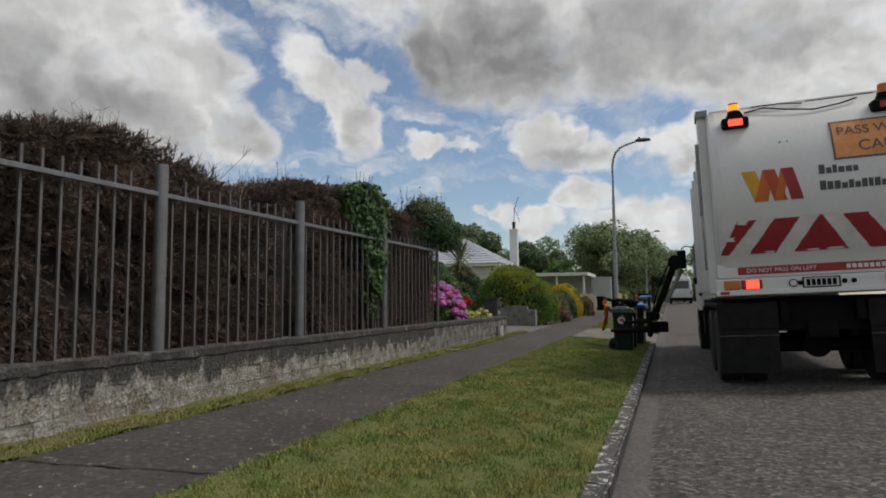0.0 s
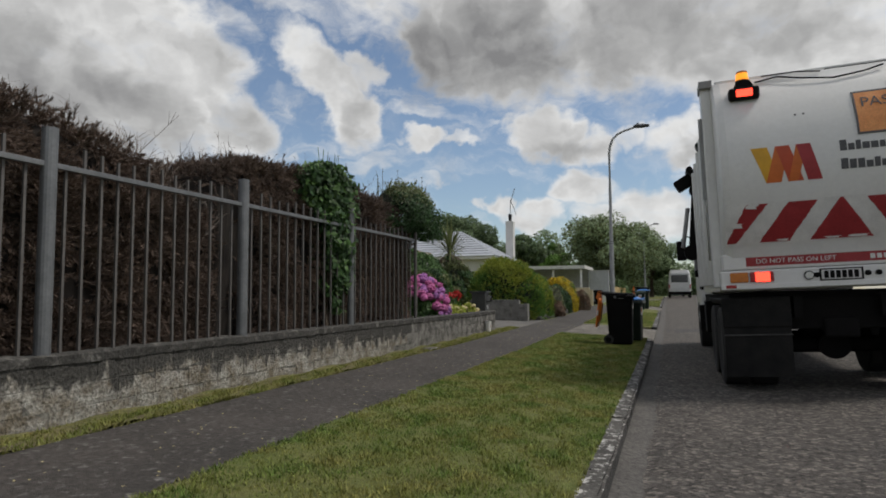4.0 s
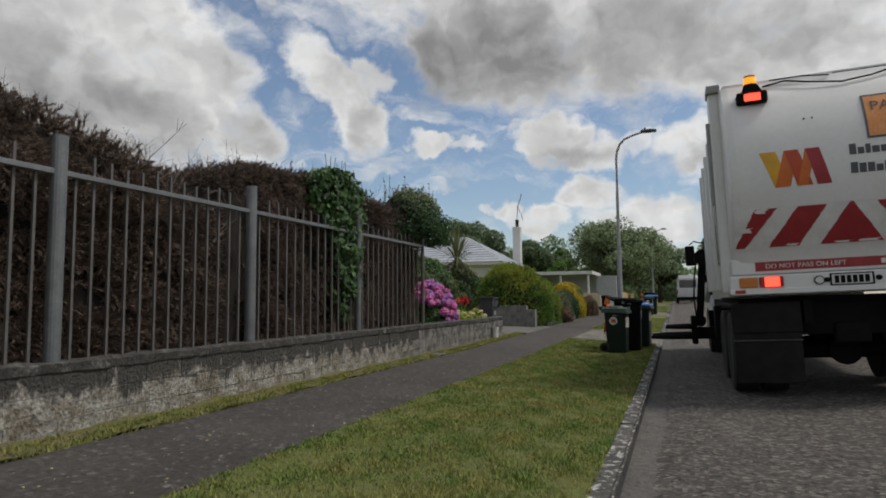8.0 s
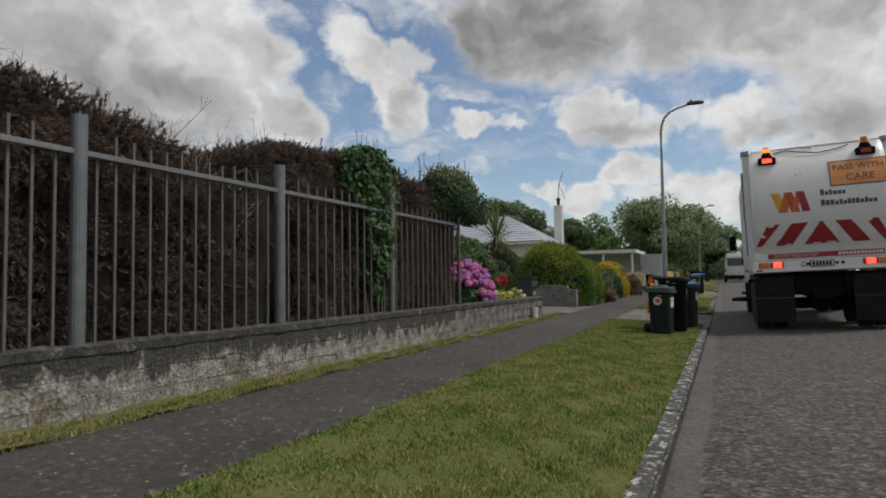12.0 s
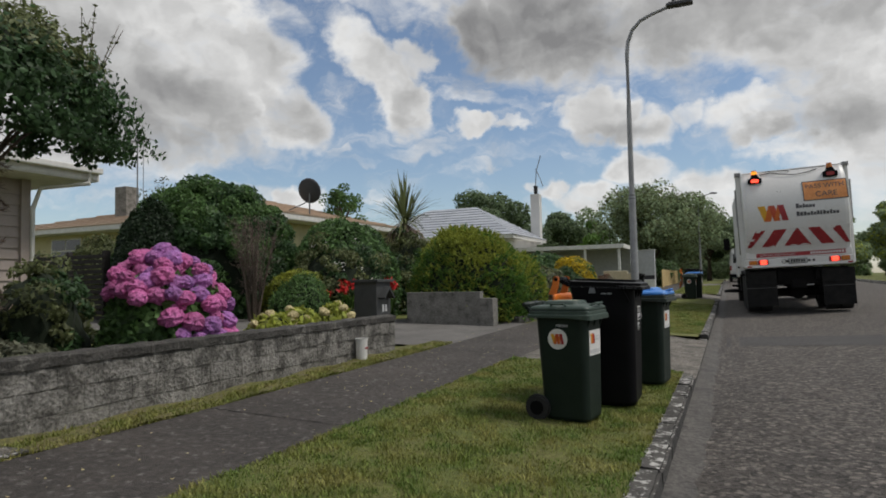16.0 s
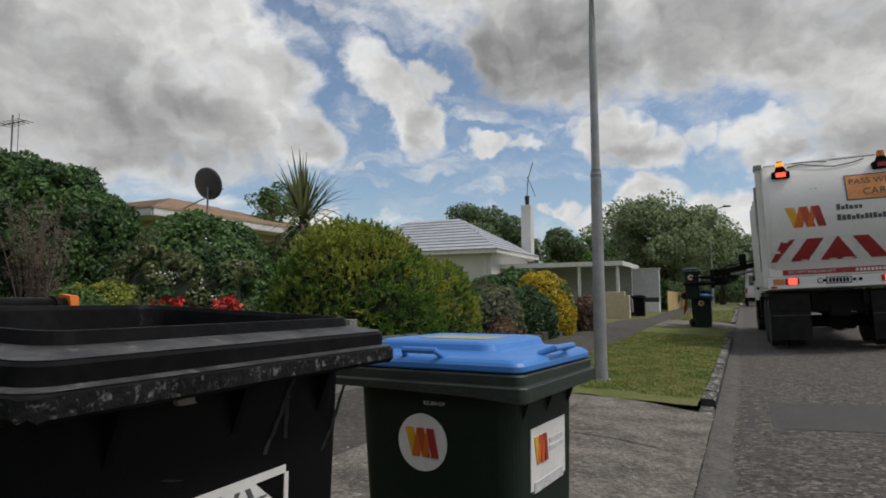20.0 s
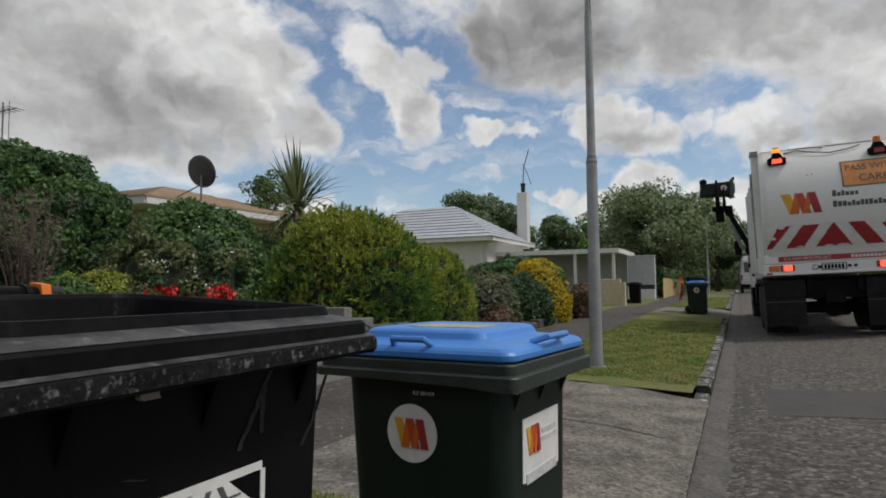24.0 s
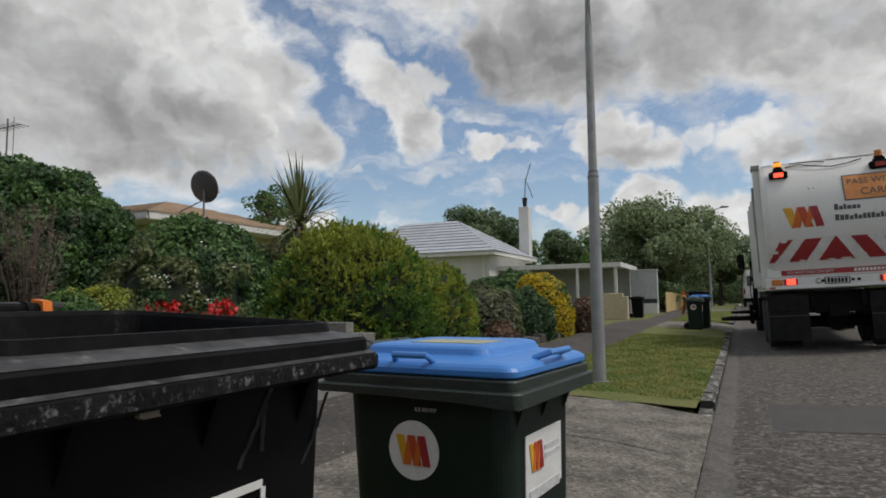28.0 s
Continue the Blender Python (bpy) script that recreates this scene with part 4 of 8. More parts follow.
def kerbs():
    root = thing("kerb", "mottled old concrete kerb beside the gutter", "kerb", kind="structure")
    protos = []
    for k in range(5):
        r = random.Random(k)
        bm = box(-0.15, 0.0, 0.004, 0.606, -0.16, 0.006)
        bmesh.ops.subdivide_edges(bm, edges=[e for e in bm.edges if abs(e.verts[0].co.y - e.verts[1].co.y) > 0.3], cuts=3)
        for v in bm.verts:
            if v.co.z > -0.1:
                v.co += Vector((r.uniform(-0.012, 0.008) if v.co.x > -0.05 else 0, 0, r.uniform(-0.01, 0.008)))
        bmesh.ops.bevel(bm, geom=[e for e in bm.edges if all(v.co.z > -0.05 and v.co.x > -0.03 for v in e.verts)], offset=0.018, segments=2, affect="EDGES")
        me = bm_mesh("kerb_stone", bm)
        me.materials.append(M["kerb"])
        me.materials.append(M["kerb_face"])
        # faces that don't look up take the dirt-and-shade colour
        for p in me.polygons:
            if p.normal.z < 0.5:
                p.material_index = 1
        protos.append(me)
    y, k = -12.0, 0
    while y < 66:
        low = 9.75 < y < 14.4 or 24.6 < y < 31.0 or 43.1 < y < 47
        ob = new("kerb_stone", protos[k % 5])
        ob.parent = root
        ob.location = (0, y, float(rise(y)) - (0.075 if low else 0.0))
        y += 0.61
        k += 1


def grass_blades():
    """Blades over the verges, thick where the camera comes near."""
    r = np.random.default_rng(3)

    def field(name, x0, x1, y0, y1, n, hmin, hmax, label, mat="grass"):
        x, y = r.uniform(x0, x1, n), r.uniform(y0, y1, n)
        keep = lump(np.stack([x * 2.2, y * 2.2, 0 * x], 1), 4, 1.0) + r.normal(scale=0.5, size=n) > -0.75
        x, y = x[keep], y[keep]
        n = len(x)
        z = ground_z(x, y) + 0.008
        h = r.uniform(hmin, hmax, n) * (1 + 0.55 * lump(np.stack([x * 5, y * 5, 0 * x], 1), 8, 1.6))
        a, lean = r.uniform(0, 6.28, n), r.uniform(0.2, 1.1, n)
        w = r.uniform(0.003, 0.007, n)
        base = np.stack([x, y, z], 1)
        side = np.stack([-np.sin(a), np.cos(a), 0 * a], 1) * w[:, None]
        tip = base + np.stack([np.cos(a) * h * lean, np.sin(a) * h * lean, h], 1)
        v = np.stack([base - side, base + side, tip], 1).reshape(-1, 3)
        f = np.arange(3 * n).reshape(n, 3)
        tagged(part(name, mesh_np(name, v, f), mat), label, "grass", "", "stuff")

    field("grass", -2.17, -0.13, -5.0, 2.5, 90000, 0.012, 0.036, "short mown grass blades on the verge")
    field("grass", -2.17, -0.13, 2.5, 10.15, 110000, 0.012, 0.036, "short mown grass blades on the verge")
    field("grass", -2.17, -0.13, 14.7, 24.4, 70000, 0.014, 0.04, "short mown grass blades on the verge")
    field("grass", -2.17, -0.13, 31.5, 43.0, 20000, 0.02, 0.05, "short mown grass blades on the verge")
    field("grass", -3.70, -3.40, -5.0, 11.1, 26000, 0.012, 0.04, "dry sparse grass along the foot of the wall", "dry_grass")


# ---- wall and fence ----
WALL_X, WALL_TOP = -3.80, 0.70


def wall():
    root = thing("garden_wall", "low whitewashed block wall, stained black with lichen", "wall", kind="structure")
    part("wall_core", box(WALL_X - 0.17, WALL_X - 0.0035, -12.0, 9.99, 0.0, WALL_TOP - 0.075), "mortar", root)
    protos = []
    for k in range(6):
        r = random.Random(40 + k)
        bm = box(-0.02, 0.0, 0.0012, 0.3988, 0.0015, 0.1685, 0.004)
        for v in bm.verts:
            v.co += Vector((r.uniform(-0.006, 0.004), r.uniform(-0.003, 0.003), r.uniform(-0.003, 0.003)))
        me = bm_mesh("block", bm)
        bare = me.copy()
        me.materials.append(M["block"])
        bare.materials.append(M["bare_block"])
        protos.append((me, bare))
    for c in range(3):
        y = -8.0 - 0.2 * (c % 2)
        while y < 9.95:
            ob = new("block", protos[random.randrange(6)][0 if y < 3.4 + 0.5 * c else 1])
            ob.parent = root
            ob.location = (WALL_X, y, 0.125 + 0.17 * c)
            if y > 9.6:
                ob.scale = (1, (9.99 - y) / 0.4, 1)
            y += 0.4
    bm = bmesh.new()
    y = -12.0
    r = random.Random(5)
    rings = []
    while y <= 10.01:
        j = lambda s=0.008: r.uniform(-s, s)
        rings.append([(WALL_X + 0.012 + j(), y, WALL_TOP - 0.075 + j()), (WALL_X + 0.014 + j(), y, WALL_TOP - 0.012 + j()), (WALL_X - 0.02 + j(), y, WALL_TOP + 0.004 + j()),
                      (WALL_X - 0.15 + j(), y, WALL_TOP + 0.004 + j()), (WALL_X - 0.185 + j(), y, WALL_TOP - 0.02 + j()), (WALL_X - 0.185, y, WALL_TOP - 0.075)])
        y += 0.1
    part("coping", loft(rings), "coping", root)


POSTS = [-9.20, -6.94, -4.69, -2.43, -0.17, 2.26, 4.70]


def fence():
    root = thing("metal_fence", "grey painted steel picket fence set in the low wall", "fence")
    x = WALL_X - 0.05
    for k, y in enumerate(POSTS):
        bm = rod((x, y, WALL_TOP - 0.02), (x, y, 2.345), 0.056 if k < 5 else (0.045 if k < 6 else 0.03), seg=16)
        part("post", bm, "steel_grey" if k < 6 else "fence_bar", root, smooth=False)
    pick = bm_mesh("picket", box(-0.0095, 0.0095, -0.0105, 0.0105, 0.0, 1.0))
    pick.materials.append(M["fence_bar"])
    for a, b in zip(POSTS, POSTS[1:]):
        part("rail", box(x - 0.02, x + 0.02, a + 0.05, b - 0.05, 2.055, 2.095, 0.003), "steel_grey", root)
        n = 13
        for k in range(n):
            ob = new("picket", pick)
            ob.parent = root
            ob.location = (x - 0.028, a + (k + 1) * (b - a) / (n + 1), WALL_TOP - 0.03)
            ob.scale = (1, 1, (1.56 + 0.02 * math.sin(k * 7.7)) if 0 < k < n - 1 else 1.42)


def sprays(name, centres, dirs, length, per, mat, parent, rng, width=0.0045, spread=0.5):
    """Feathery sprays: thin needles set along short drooping shoots."""
    n = len(centres)
    d = dirs + rng.normal(scale=0.55, size=(n, 3))
    d /= np.linalg.norm(d, axis=1, keepdims=True) + 1e-9
    L = length * rng.uniform(0.6, 1.3, n)
    f = rng.uniform(0, 1, (n, per))
    base = centres[:, None] + d[:, None] * (f * L[:, None])[..., None]
    base[..., 2] -= 0.25 * (f ** 2) * L[:, None]
    e = d[:, None] + rng.normal(scale=spread, size=(n, per, 3))
    e /= np.linalg.norm(e, axis=2, keepdims=True) + 1e-9
    s = np.cross(e, rng.normal(size=(n, per, 3)))
    s /= np.linalg.norm(s, axis=2, keepdims=True) + 1e-9
    l = rng.uniform(0.025, 0.065, (n, per, 1))
    w = rng.uniform(0.6, 1.3, (n, per, 1)) * width
    v = np.stack([base - s * w, base + s * w, base + e * l + s * w * 0.3, base + e * l - s * w * 0.3], 2).reshape(-1, 3)
    a = np.arange(n * per) * 4
    return part(name, mesh_np(name, v, np.stack([a, a + 1, a + 2, a + 3], 1)), mat, parent, kind="stuff")


def dry_hedge(name, y0, y1, x0, x1, top, seed, n, label, hollow=None):
    """A clipped conifer hedge that has died back: a core coloured near black as inner shade, brown sprays, bare twigs
    on top.
    """
    t = thing(name, label, "hedge", pose(0, 0, 0.15))
    r = np.random.default_rng(seed)
    L = y1 - y0
    ny = int(L / 0.12) + 2
    prof = [(x1, 0.0), (x1, 0.78), (x1 - 0.02, 0.9), (x1 - 0.10, 0.975), ((x0 + x1) / 2, 1.0), (x0 + 0.1, 0.95), (x0, 0.0)]
    rings = []
    for y in np.linspace(y0, y1, ny):
        e = min(1.0, min(y - y0, y1 - y) / 0.3)
        round_ = math.sqrt(max(0.0, 1 - (1 - e) ** 2)) * 0.16 + 0.84
        h = float(top(y)) - 0.15
        rings.append([((px - (x0 + x1) / 2) * round_ + (x0 + x1) / 2 - 0.09 + r.normal(scale=0.02), y, max(0, h * pz * round_ - 0.035 + r.normal(scale=0.015))) for px, pz in prof])
    part("hedge_inside", loft(rings), "shade_core", t)
    # sprays over the face toward the street, the top and both ends
    k = int(n * 0.70)
    y = r.uniform(y0, y1, k)
    q = r.uniform(0, 1, k)
    h = np.array([float(top(v)) for v in y]) - 0.15
    p1 = np.stack([x1 - 0.02 - 0.9 * np.clip(q - 0.86, 0, 1) - np.abs(r.normal(scale=0.04, size=k)), y, q * h], 1)
    lm = lump(p1, seed, 2.6)
    lm2 = lump(p1, seed + 9, 8.0)
    p1[:, 0] += 0.06 * lm + 0.03 * lm2
    u1 = np.tile([0.8, 0, -0.1], (k, 1)) + np.stack([0 * q, 0.6 * np.sin(y * 5 + q * 9), 0.5 * np.cos(y * 3.3)], 1)
    hole = lump(p1, seed + 3, 3.4) + 0.9 * lm2 + r.normal(scale=0.15, size=k) > -0.40
    if hollow is not None:
        hole &= ~hollow(p1)
    p1, u1 = p1[hole], u1[hole]
    k2 = int(n * 0.22)
    y2 = r.uniform(y0, y1, k2)
    h2 = np.array([float(top(v)) for v in y2]) - 0.15
    p2 = np.stack([r.uniform(x0, x1, k2), y2, h2 + r.normal(scale=0.03, size=k2) - 0.075], 1)
    u2 = np.tile([0.3, 0, 0.7], (k2, 1))
    k3 = int(n * 0.04)
    p3 = np.stack([r.uniform(x0, x1, 2 * k3), np.repeat([y0 + 0.05, y1 - 0.05], k3) + r.normal(scale=0.04, size=2 * k3), r.uniform(0, 1, 2 * k3) * np.repeat([float(top(y0 + 0.1)) - 0.25, float(top(y1 - 0.1)) - 0.25], k3)], 1)
    u3 = np.concatenate([np.tile([0, -1.0, 0.2], (k3, 1)), np.tile([0, 1.0, 0.2], (k3, 1))])
    P, U = np.concatenate([p1, p2, p3]), np.concatenate([u1, u2, u3])
    sprays("dry_sprays", P, U, 0.13, 26, "dead_leaf", t, r, 0.0036, 0.38)
    # bare twigs standing out of the top
    m = int(L * 150)
    bm = bmesh.new()
    for _ in range(m):
        yy = r.uniform(y0 - 0.05, y1 + 0.05)
        xx = r.uniform(x0 + 0.3, x1)
        z0 = float(top(yy)) - 0.24
        tall = 0.25 + 0.7 * max(0.0, math.sin(yy * 2.3 + seed)) + 0.45 * max(0.0, math.sin(yy * 0.9 + 2.2 * seed))
        l = 0.06 + r.exponential(0.075) * tall
        dx, dy = r.normal(scale=0.3, size=2) * l
        a, b = Vector((xx, yy, z0)), Vector((xx + dx, yy + dy, z0 + 0.06 + l))
        rod(a, b, 0.0026, 0.001, 3, bm, False)
        if l > 0.12:
            for j in range(3):
                c = a.lerp(b, r.uniform(0.4, 0.9))
                rod(c, c + Vector((r.normal() * 0.04, r.normal() * 0.05, 0.05)), 0.0016, 0.0008, 3, bm, False)
    part("twig", bm, "twig", t, kind="stuff")
    return t


RAG = random.Random(12)


# ---- marks shared by bins and truck: a folded ribbon in warm colours ----
RIBBON = [("yellow", 0.0, 0.24, 0.20, 0.42), ("orange", 0.36, 0.56, 0.20, 0.42), ("red_orange", 0.36, 0.56, 0.52, 0.74), ("orange", 0.66, 0.82, 0.52, 0.66), ("red", 0.66, 0.86, 0.80, 1.0)]


def strip_on(surface, x0t, x1t, x0b, x1b, zt, zb, n=5, thick=0.004, ragged=0.0):
    """A slanted strip lying on a curved surface: surface(x, z) gives a point and an outward unit direction."""
    bm = bmesh.new()
    rows_ = []
    for k in range(n + 1):
        f = k / n
        z = zt + (zb - zt) * f
        pts = []
        jag = [RAG.uniform(-ragged, ragged) if 0 < k < n else RAG.uniform(0, ragged) * 2 for _ in (0, 1)] if ragged else (0, 0)
        for x in (x0t + (x0b - x0t) * f + jag[0], max(x1t + (x1b - x1t) * f + jag[1], x0t + (x0b - x0t) * f + jag[0] + 0.01)):
            p, d = surface(x, z)
            pts.append((Vector(p) + Vector(d) * 0.001, Vector(p) + Vector(d) * thick))
        rows_.append([bm.verts.new(q) for q in (pts[0][0], pts[0][1], pts[1][1], pts[1][0])])
    for a, b in zip(rows_, rows_[1:]):
        for k in range(4):
            bm.faces.new((a[k], a[(k + 1) % 4], b[(k + 1) % 4], b[k]))
    bm.faces.new(rows_[0])
    bm.faces.new(rows_[-1][::-1])
    return bm


def ribbon_mark(surface, x, z, w, h, parent, thick=0.004):
    for k, (col, a, b, c, d) in enumerate(RIBBON):
        part("ribbon_stripe", strip_on(surface, x + a * w, x + b * w, x + c * w, x + d * w, z + h, z, 4, thick + 0.0006 * k), col, parent)


# ---- wheelie bins ----
def bin_shape(L):
    """Half sizes of the body at a height fraction; L holds the rim's outer depth and width, and its height."""
    def half(f):
        return (L[0] * (0.355 + 0.050 * f), L[1] * (0.352 + 0.050 * f)) if L[2] < 1 else (L[0] * (0.365 + 0.06 * f), L[1] * (0.375 + 0.068 * f))
    return half


def bin_mid(L, f):
    """How far the body's middle stands before the rim's at a height fraction."""
    return 0.02 * (1 - f) - (0.025 if L[2] > 1 else 0.0)


def wheelie_bin(name, label, size, body_mat, lid_mat, m, opened=False, mark=True, group="wheelie bins", serial="", tipped_label=True):
    """Front to +x, hinge and wheels to -x; origin on the ground under the middle."""
    D, W, H = size
    t = thing(name, label, "bin", m, group)
    half = bin_shape(size)
    n = 8
    rings = []
    for f in (0.0, 0.03, 0.25, 0.5, 0.75, 0.93):
        hx, hy = half(f)
        if f == 0:
            hx, hy = hx - 0.015, hy - 0.015
        rings.append(ring_rr(bin_mid(size, f), 0, hx, hy, 0.055 if H < 1 else 0.075, 0.012 + f * H, n))
    for f, g in ((0.93, 0.012), (0.5, 0.01), (0.06, 0.01)):
        hx, hy = half(f)
        rings.append(ring_rr(bin_mid(size, f), 0, hx - g, hy - g, 0.05, 0.012 + f * H, n))
    part("body", loft(rings), body_mat, t, smooth=False)
    # the stepped rim: an inner lip, a sloping shelf and two bands; on the large bin the bands only wrap the front
    hx, hy = D * 0.5 - 0.014, W * 0.5 - 0.014
    big = body_mat == "bin_black"
    skirt = 0.0 if big else 0.016
    rise_back = 0.03 if big else 0.0
    flush = W * 0.5 - 0.034 if big else 9.0
    prof = [(-0.085, -0.16), (-0.058, -0.004), (-0.054, 0.004), (-0.047, 0.004), (-0.043, -0.012), (-0.004, -0.020), (0.0, -0.024), (0.0, -0.044), (0.011, -0.047), (0.014, -0.051), (0.014, -0.070), (0.009, -0.074), (-0.09, -0.072)]
    if not big:
        prof = [(-0.075, -0.12), (-0.044, -0.004), (-0.040, 0.002), (-0.004, -0.002), (0.0, -0.006), (0.0, -0.028), (0.010, -0.031), (0.012, -0.034), (0.012, -0.052), (0.006, -0.055), (-0.07, -0.054)]
    rr = random.Random(int(D * 1000))
    rim = []
    for j, (dx, dz) in enumerate(prof):
        r_c = 0.045 if dx < -0.02 else (0.034 if big else 0.024)
        out_y, in_y = hy + dx, min(hy + dx, flush)
        wide, slim = ring_rr(0, 0, hx + dx, out_y, r_c, H + dz, n), ring_rr(0, 0, hx + dx, in_y, r_c, H + dz, n)
        ring = wide[:n] + [(hx - 0.15, out_y, H + dz), (hx - 0.19, in_y, H + dz)] + slim[n:3 * n] + [(hx - 0.19, -in_y, H + dz), (hx - 0.15, -out_y, H + dz)] + wide[3 * n:]
        if dz < -0.045 and dx > -0.072:
            # the lower band hangs deeper toward the front and its edge is knocked about
            ring = [(x, y, z - skirt * max(0.0, min(1.0, (x / hx + 0.2) / 1.2)) ** 1.5 * (1.0 if dz < -0.05 else 0.3) + (rr.uniform(-0.003, 0.003) if dz < -0.05 else 0)) for x, y, z in ring]
        rim.append([(max(x, -hx + 0.010) if big else x, y, z + rise_back * (0.5 - 0.5 * x / hx)) for x, y, z in ring])
    rim.append(rim[0])
    part("rim", loft(rim, cap0=False, cap1=False), "bin_rim" if big else ("bin_lid_green" if lid_mat == "bin_lid_green" else "bin_green_rim"), t)
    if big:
        # ledge and step painted pale for the sky's sheen, with worn streaks; knocked lower band: thin skins over the
        # rim's own faces
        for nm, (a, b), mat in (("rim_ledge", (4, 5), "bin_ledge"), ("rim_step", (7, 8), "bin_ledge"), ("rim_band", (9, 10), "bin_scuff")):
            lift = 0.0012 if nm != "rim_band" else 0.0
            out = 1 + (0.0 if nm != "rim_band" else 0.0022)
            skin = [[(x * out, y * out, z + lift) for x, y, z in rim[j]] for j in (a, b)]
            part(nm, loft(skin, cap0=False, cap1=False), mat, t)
    if big:
        # smooth cheeks close the bands off along both sides
        f0 = 0.82
        for sy in (-1, 1):
            low = [(bin_mid(size, f0) + sx * (half(f0)[0] - 0.03), sy * yy, 0.012 + f0 * H) for sx, yy in ((-1, half(f0)[1] - 0.02), (1, half(f0)[1] - 0.02), (1, half(f0)[1] + 0.0005), (-1, half(f0)[1] + 0.0005))]
            high = [(xx, sy * yy, H - 0.026 + rise_back * (0.5 - 0.5 * xx / hx)) for xx, yy in ((-hx + 0.012, flush - 0.03), (hx - 0.16, flush - 0.03), (hx - 0.16, flush + 0.004), (-hx + 0.012, flush + 0.004))]
            part("side_cheek", loft([low, high]), body_mat, t)
    zt = H - (0.073 if big else 0.056)
    for fy in (-0.6, 0.0, 0.6):
        bm = bmesh.new()
        x0, y0 = half(0.88)[0] + bin_mid(size, 0.88) - 0.006, fy * hy
        vs = [bm.verts.new(v) for v in ((x0, y0 - 0.006, zt), (x0 + 0.036, y0 - 0.006, zt), (x0, y0 - 0.006, zt - 0.09), (x0, y0 + 0.006, zt), (x0 + 0.036, y0 + 0.006, zt), (x0, y0 + 0.006, zt - 0.09))]
        for f in ((0, 1, 2), (3, 5, 4), (0, 3, 4, 1), (1, 4, 5, 2), (2, 5, 3, 0)):
            bm.faces.new([vs[q] for q in f])
        part("gusset", bm, body_mat, t)
    # hinge bar and its brackets behind
    bx, bz = (-hx - 0.125, H + 0.03) if big else (-hx - 0.045, H + 0.045)
    part("handle_bar", rod((bx, -hy * (0.68 if big else 0.84), bz), (bx, hy * (0.68 if big else 0.84), bz), 0.018 if big else 0.021, seg=14), "bin_green_rim" if not big else "bin_rim", t, smooth=True)
    gap = -bx - hx
    for sy in (-0.8, -0.25, 0.25, 0.8):
        bm = prism([(-0.014, 0.012), (-0.014, -0.014), (gap + 0.012, H - bz - 0.06), (gap + 0.012, H - bz - 0.015)], 0.018, pose(bx, sy * hy * (0.66 if big else 0.9) + 0.009, bz, 90, 0, 0))
        part("bar_bracket", bm, body_mat, t)
    for sy in (-0.55, 0.0, 0.55):
        part("grip_ring", rod((bx, sy * hy - 0.006, bz), (bx, sy * hy + 0.006, bz), 0.0215 if big else 0.024, seg=14), "bin_rim" if big else "bin_green_rim", t)
    # wheels
    for sy in (-1, 1):
        w = thing_part("wheel", t, (-half(0.1)[0] - 0.01, sy * (W * 0.40), 0.105))
        bm = rod((0, -0.025, 0), (0, 0.025, 0), 0.1, seg=20)
        bmesh.ops.bevel(bm, geom=[e for e in bm.edges if len(e.link_faces) == 2 and any(len(f.verts) > 4 for f in e.link_faces)], offset=0.012, segments=2, affect="EDGES")
        part("tyre", bm, "rubber", w)
        part("hub", rod((0, -0.03, 0), (0, 0.03, 0), 0.055, seg=14), "bin_black", w)
    part("axle", rod((-half(0.1)[0] - 0.01, -W * 0.4, 0.105), (-half(0.1)[0] - 0.01, W * 0.4, 0.105), 0.011, seg=8), "steel_grey", t)
    # lid
    lx, ly = hx - 0.006, hy - 0.008
    lid_rings = []
    for cx, inset, z, rc in ((0, 0.0, 0.0, 0.034), (0, -0.004, 0.004, 0.038), (0, -0.004, 0.016, 0.038), (0, 0.002, 0.024, 0.036), (0, 0.012, 0.031, 0.036), (0, 0.03, 0.036, 0.045), (-0.02, 0.085, 0.042, 0.05), (-0.02, 0.092, 0.046, 0.05), (-0.02, 0.10, 0.062, 0.045), (-0.02, 0.108, 0.068, 0.042), (-0.02, 0.125, 0.072, 0.04)):
        lid_rings.append(ring_rr(cx, 0, lx - inset, ly - inset * 0.85, rc, z, 8))
    lid = loft(lid_rings)
    if opened:
        turn = Matrix.Translation((bx, 0, bz)) @ pose(0, 0, 0, 0, -263, 0) @ Matrix.Translation((-bx, 0, 0.012))
        lid_ob = part("lid", lid, lid_mat, t, "orange lid swung open and hanging behind" if lid_mat == "bin_orange" else "")
        lid_ob.matrix_basis = turn
        part("lid_notice", box(-0.05, 0.05, -ly - 0.0055, -ly - 0.002, 0.006, 0.03), "sticker", lid_ob, "small white printed notice on the lid edge")
        for sy in (-1, 1):
            eye = part("hinge_eye", prism([(-0.024, -0.018), (0.0, -0.026), (0.06, -0.03), (0.14, -0.05), (0.14, 0.012), (0.06, 0.026), (0.0, 0.026), (-0.024, 0.018)], 0.02, pose(bx, sy * (hy * 0.64) + 0.011, -0.012, 90, 0, 0)), lid_mat, lid_ob)
    else:
        lid_ob = part("lid", lid, lid_mat, t)
        lid_ob.matrix_basis = pose(0, 0, H * 1.0 + 0.002)
        for sy in (-1, 1):
            bm = tube([(-0.06, sy * (ly - 0.02), 0.03), (-0.05, sy * (ly + 0.006), 0.05), (0.05, sy * (ly + 0.006), 0.05), (0.06, sy * (ly - 0.02), 0.03)], 0.009, 8)
            part("lid_grip", bm, lid_mat, lid_ob)
        bm = tube([(lx - 0.03, -0.09, 0.035), (lx + 0.012, -0.075, 0.05), (lx + 0.012, 0.075, 0.05), (lx - 0.03, 0.09, 0.035)], 0.009, 8)
        part("lid_grip", bm, lid_mat, lid_ob)
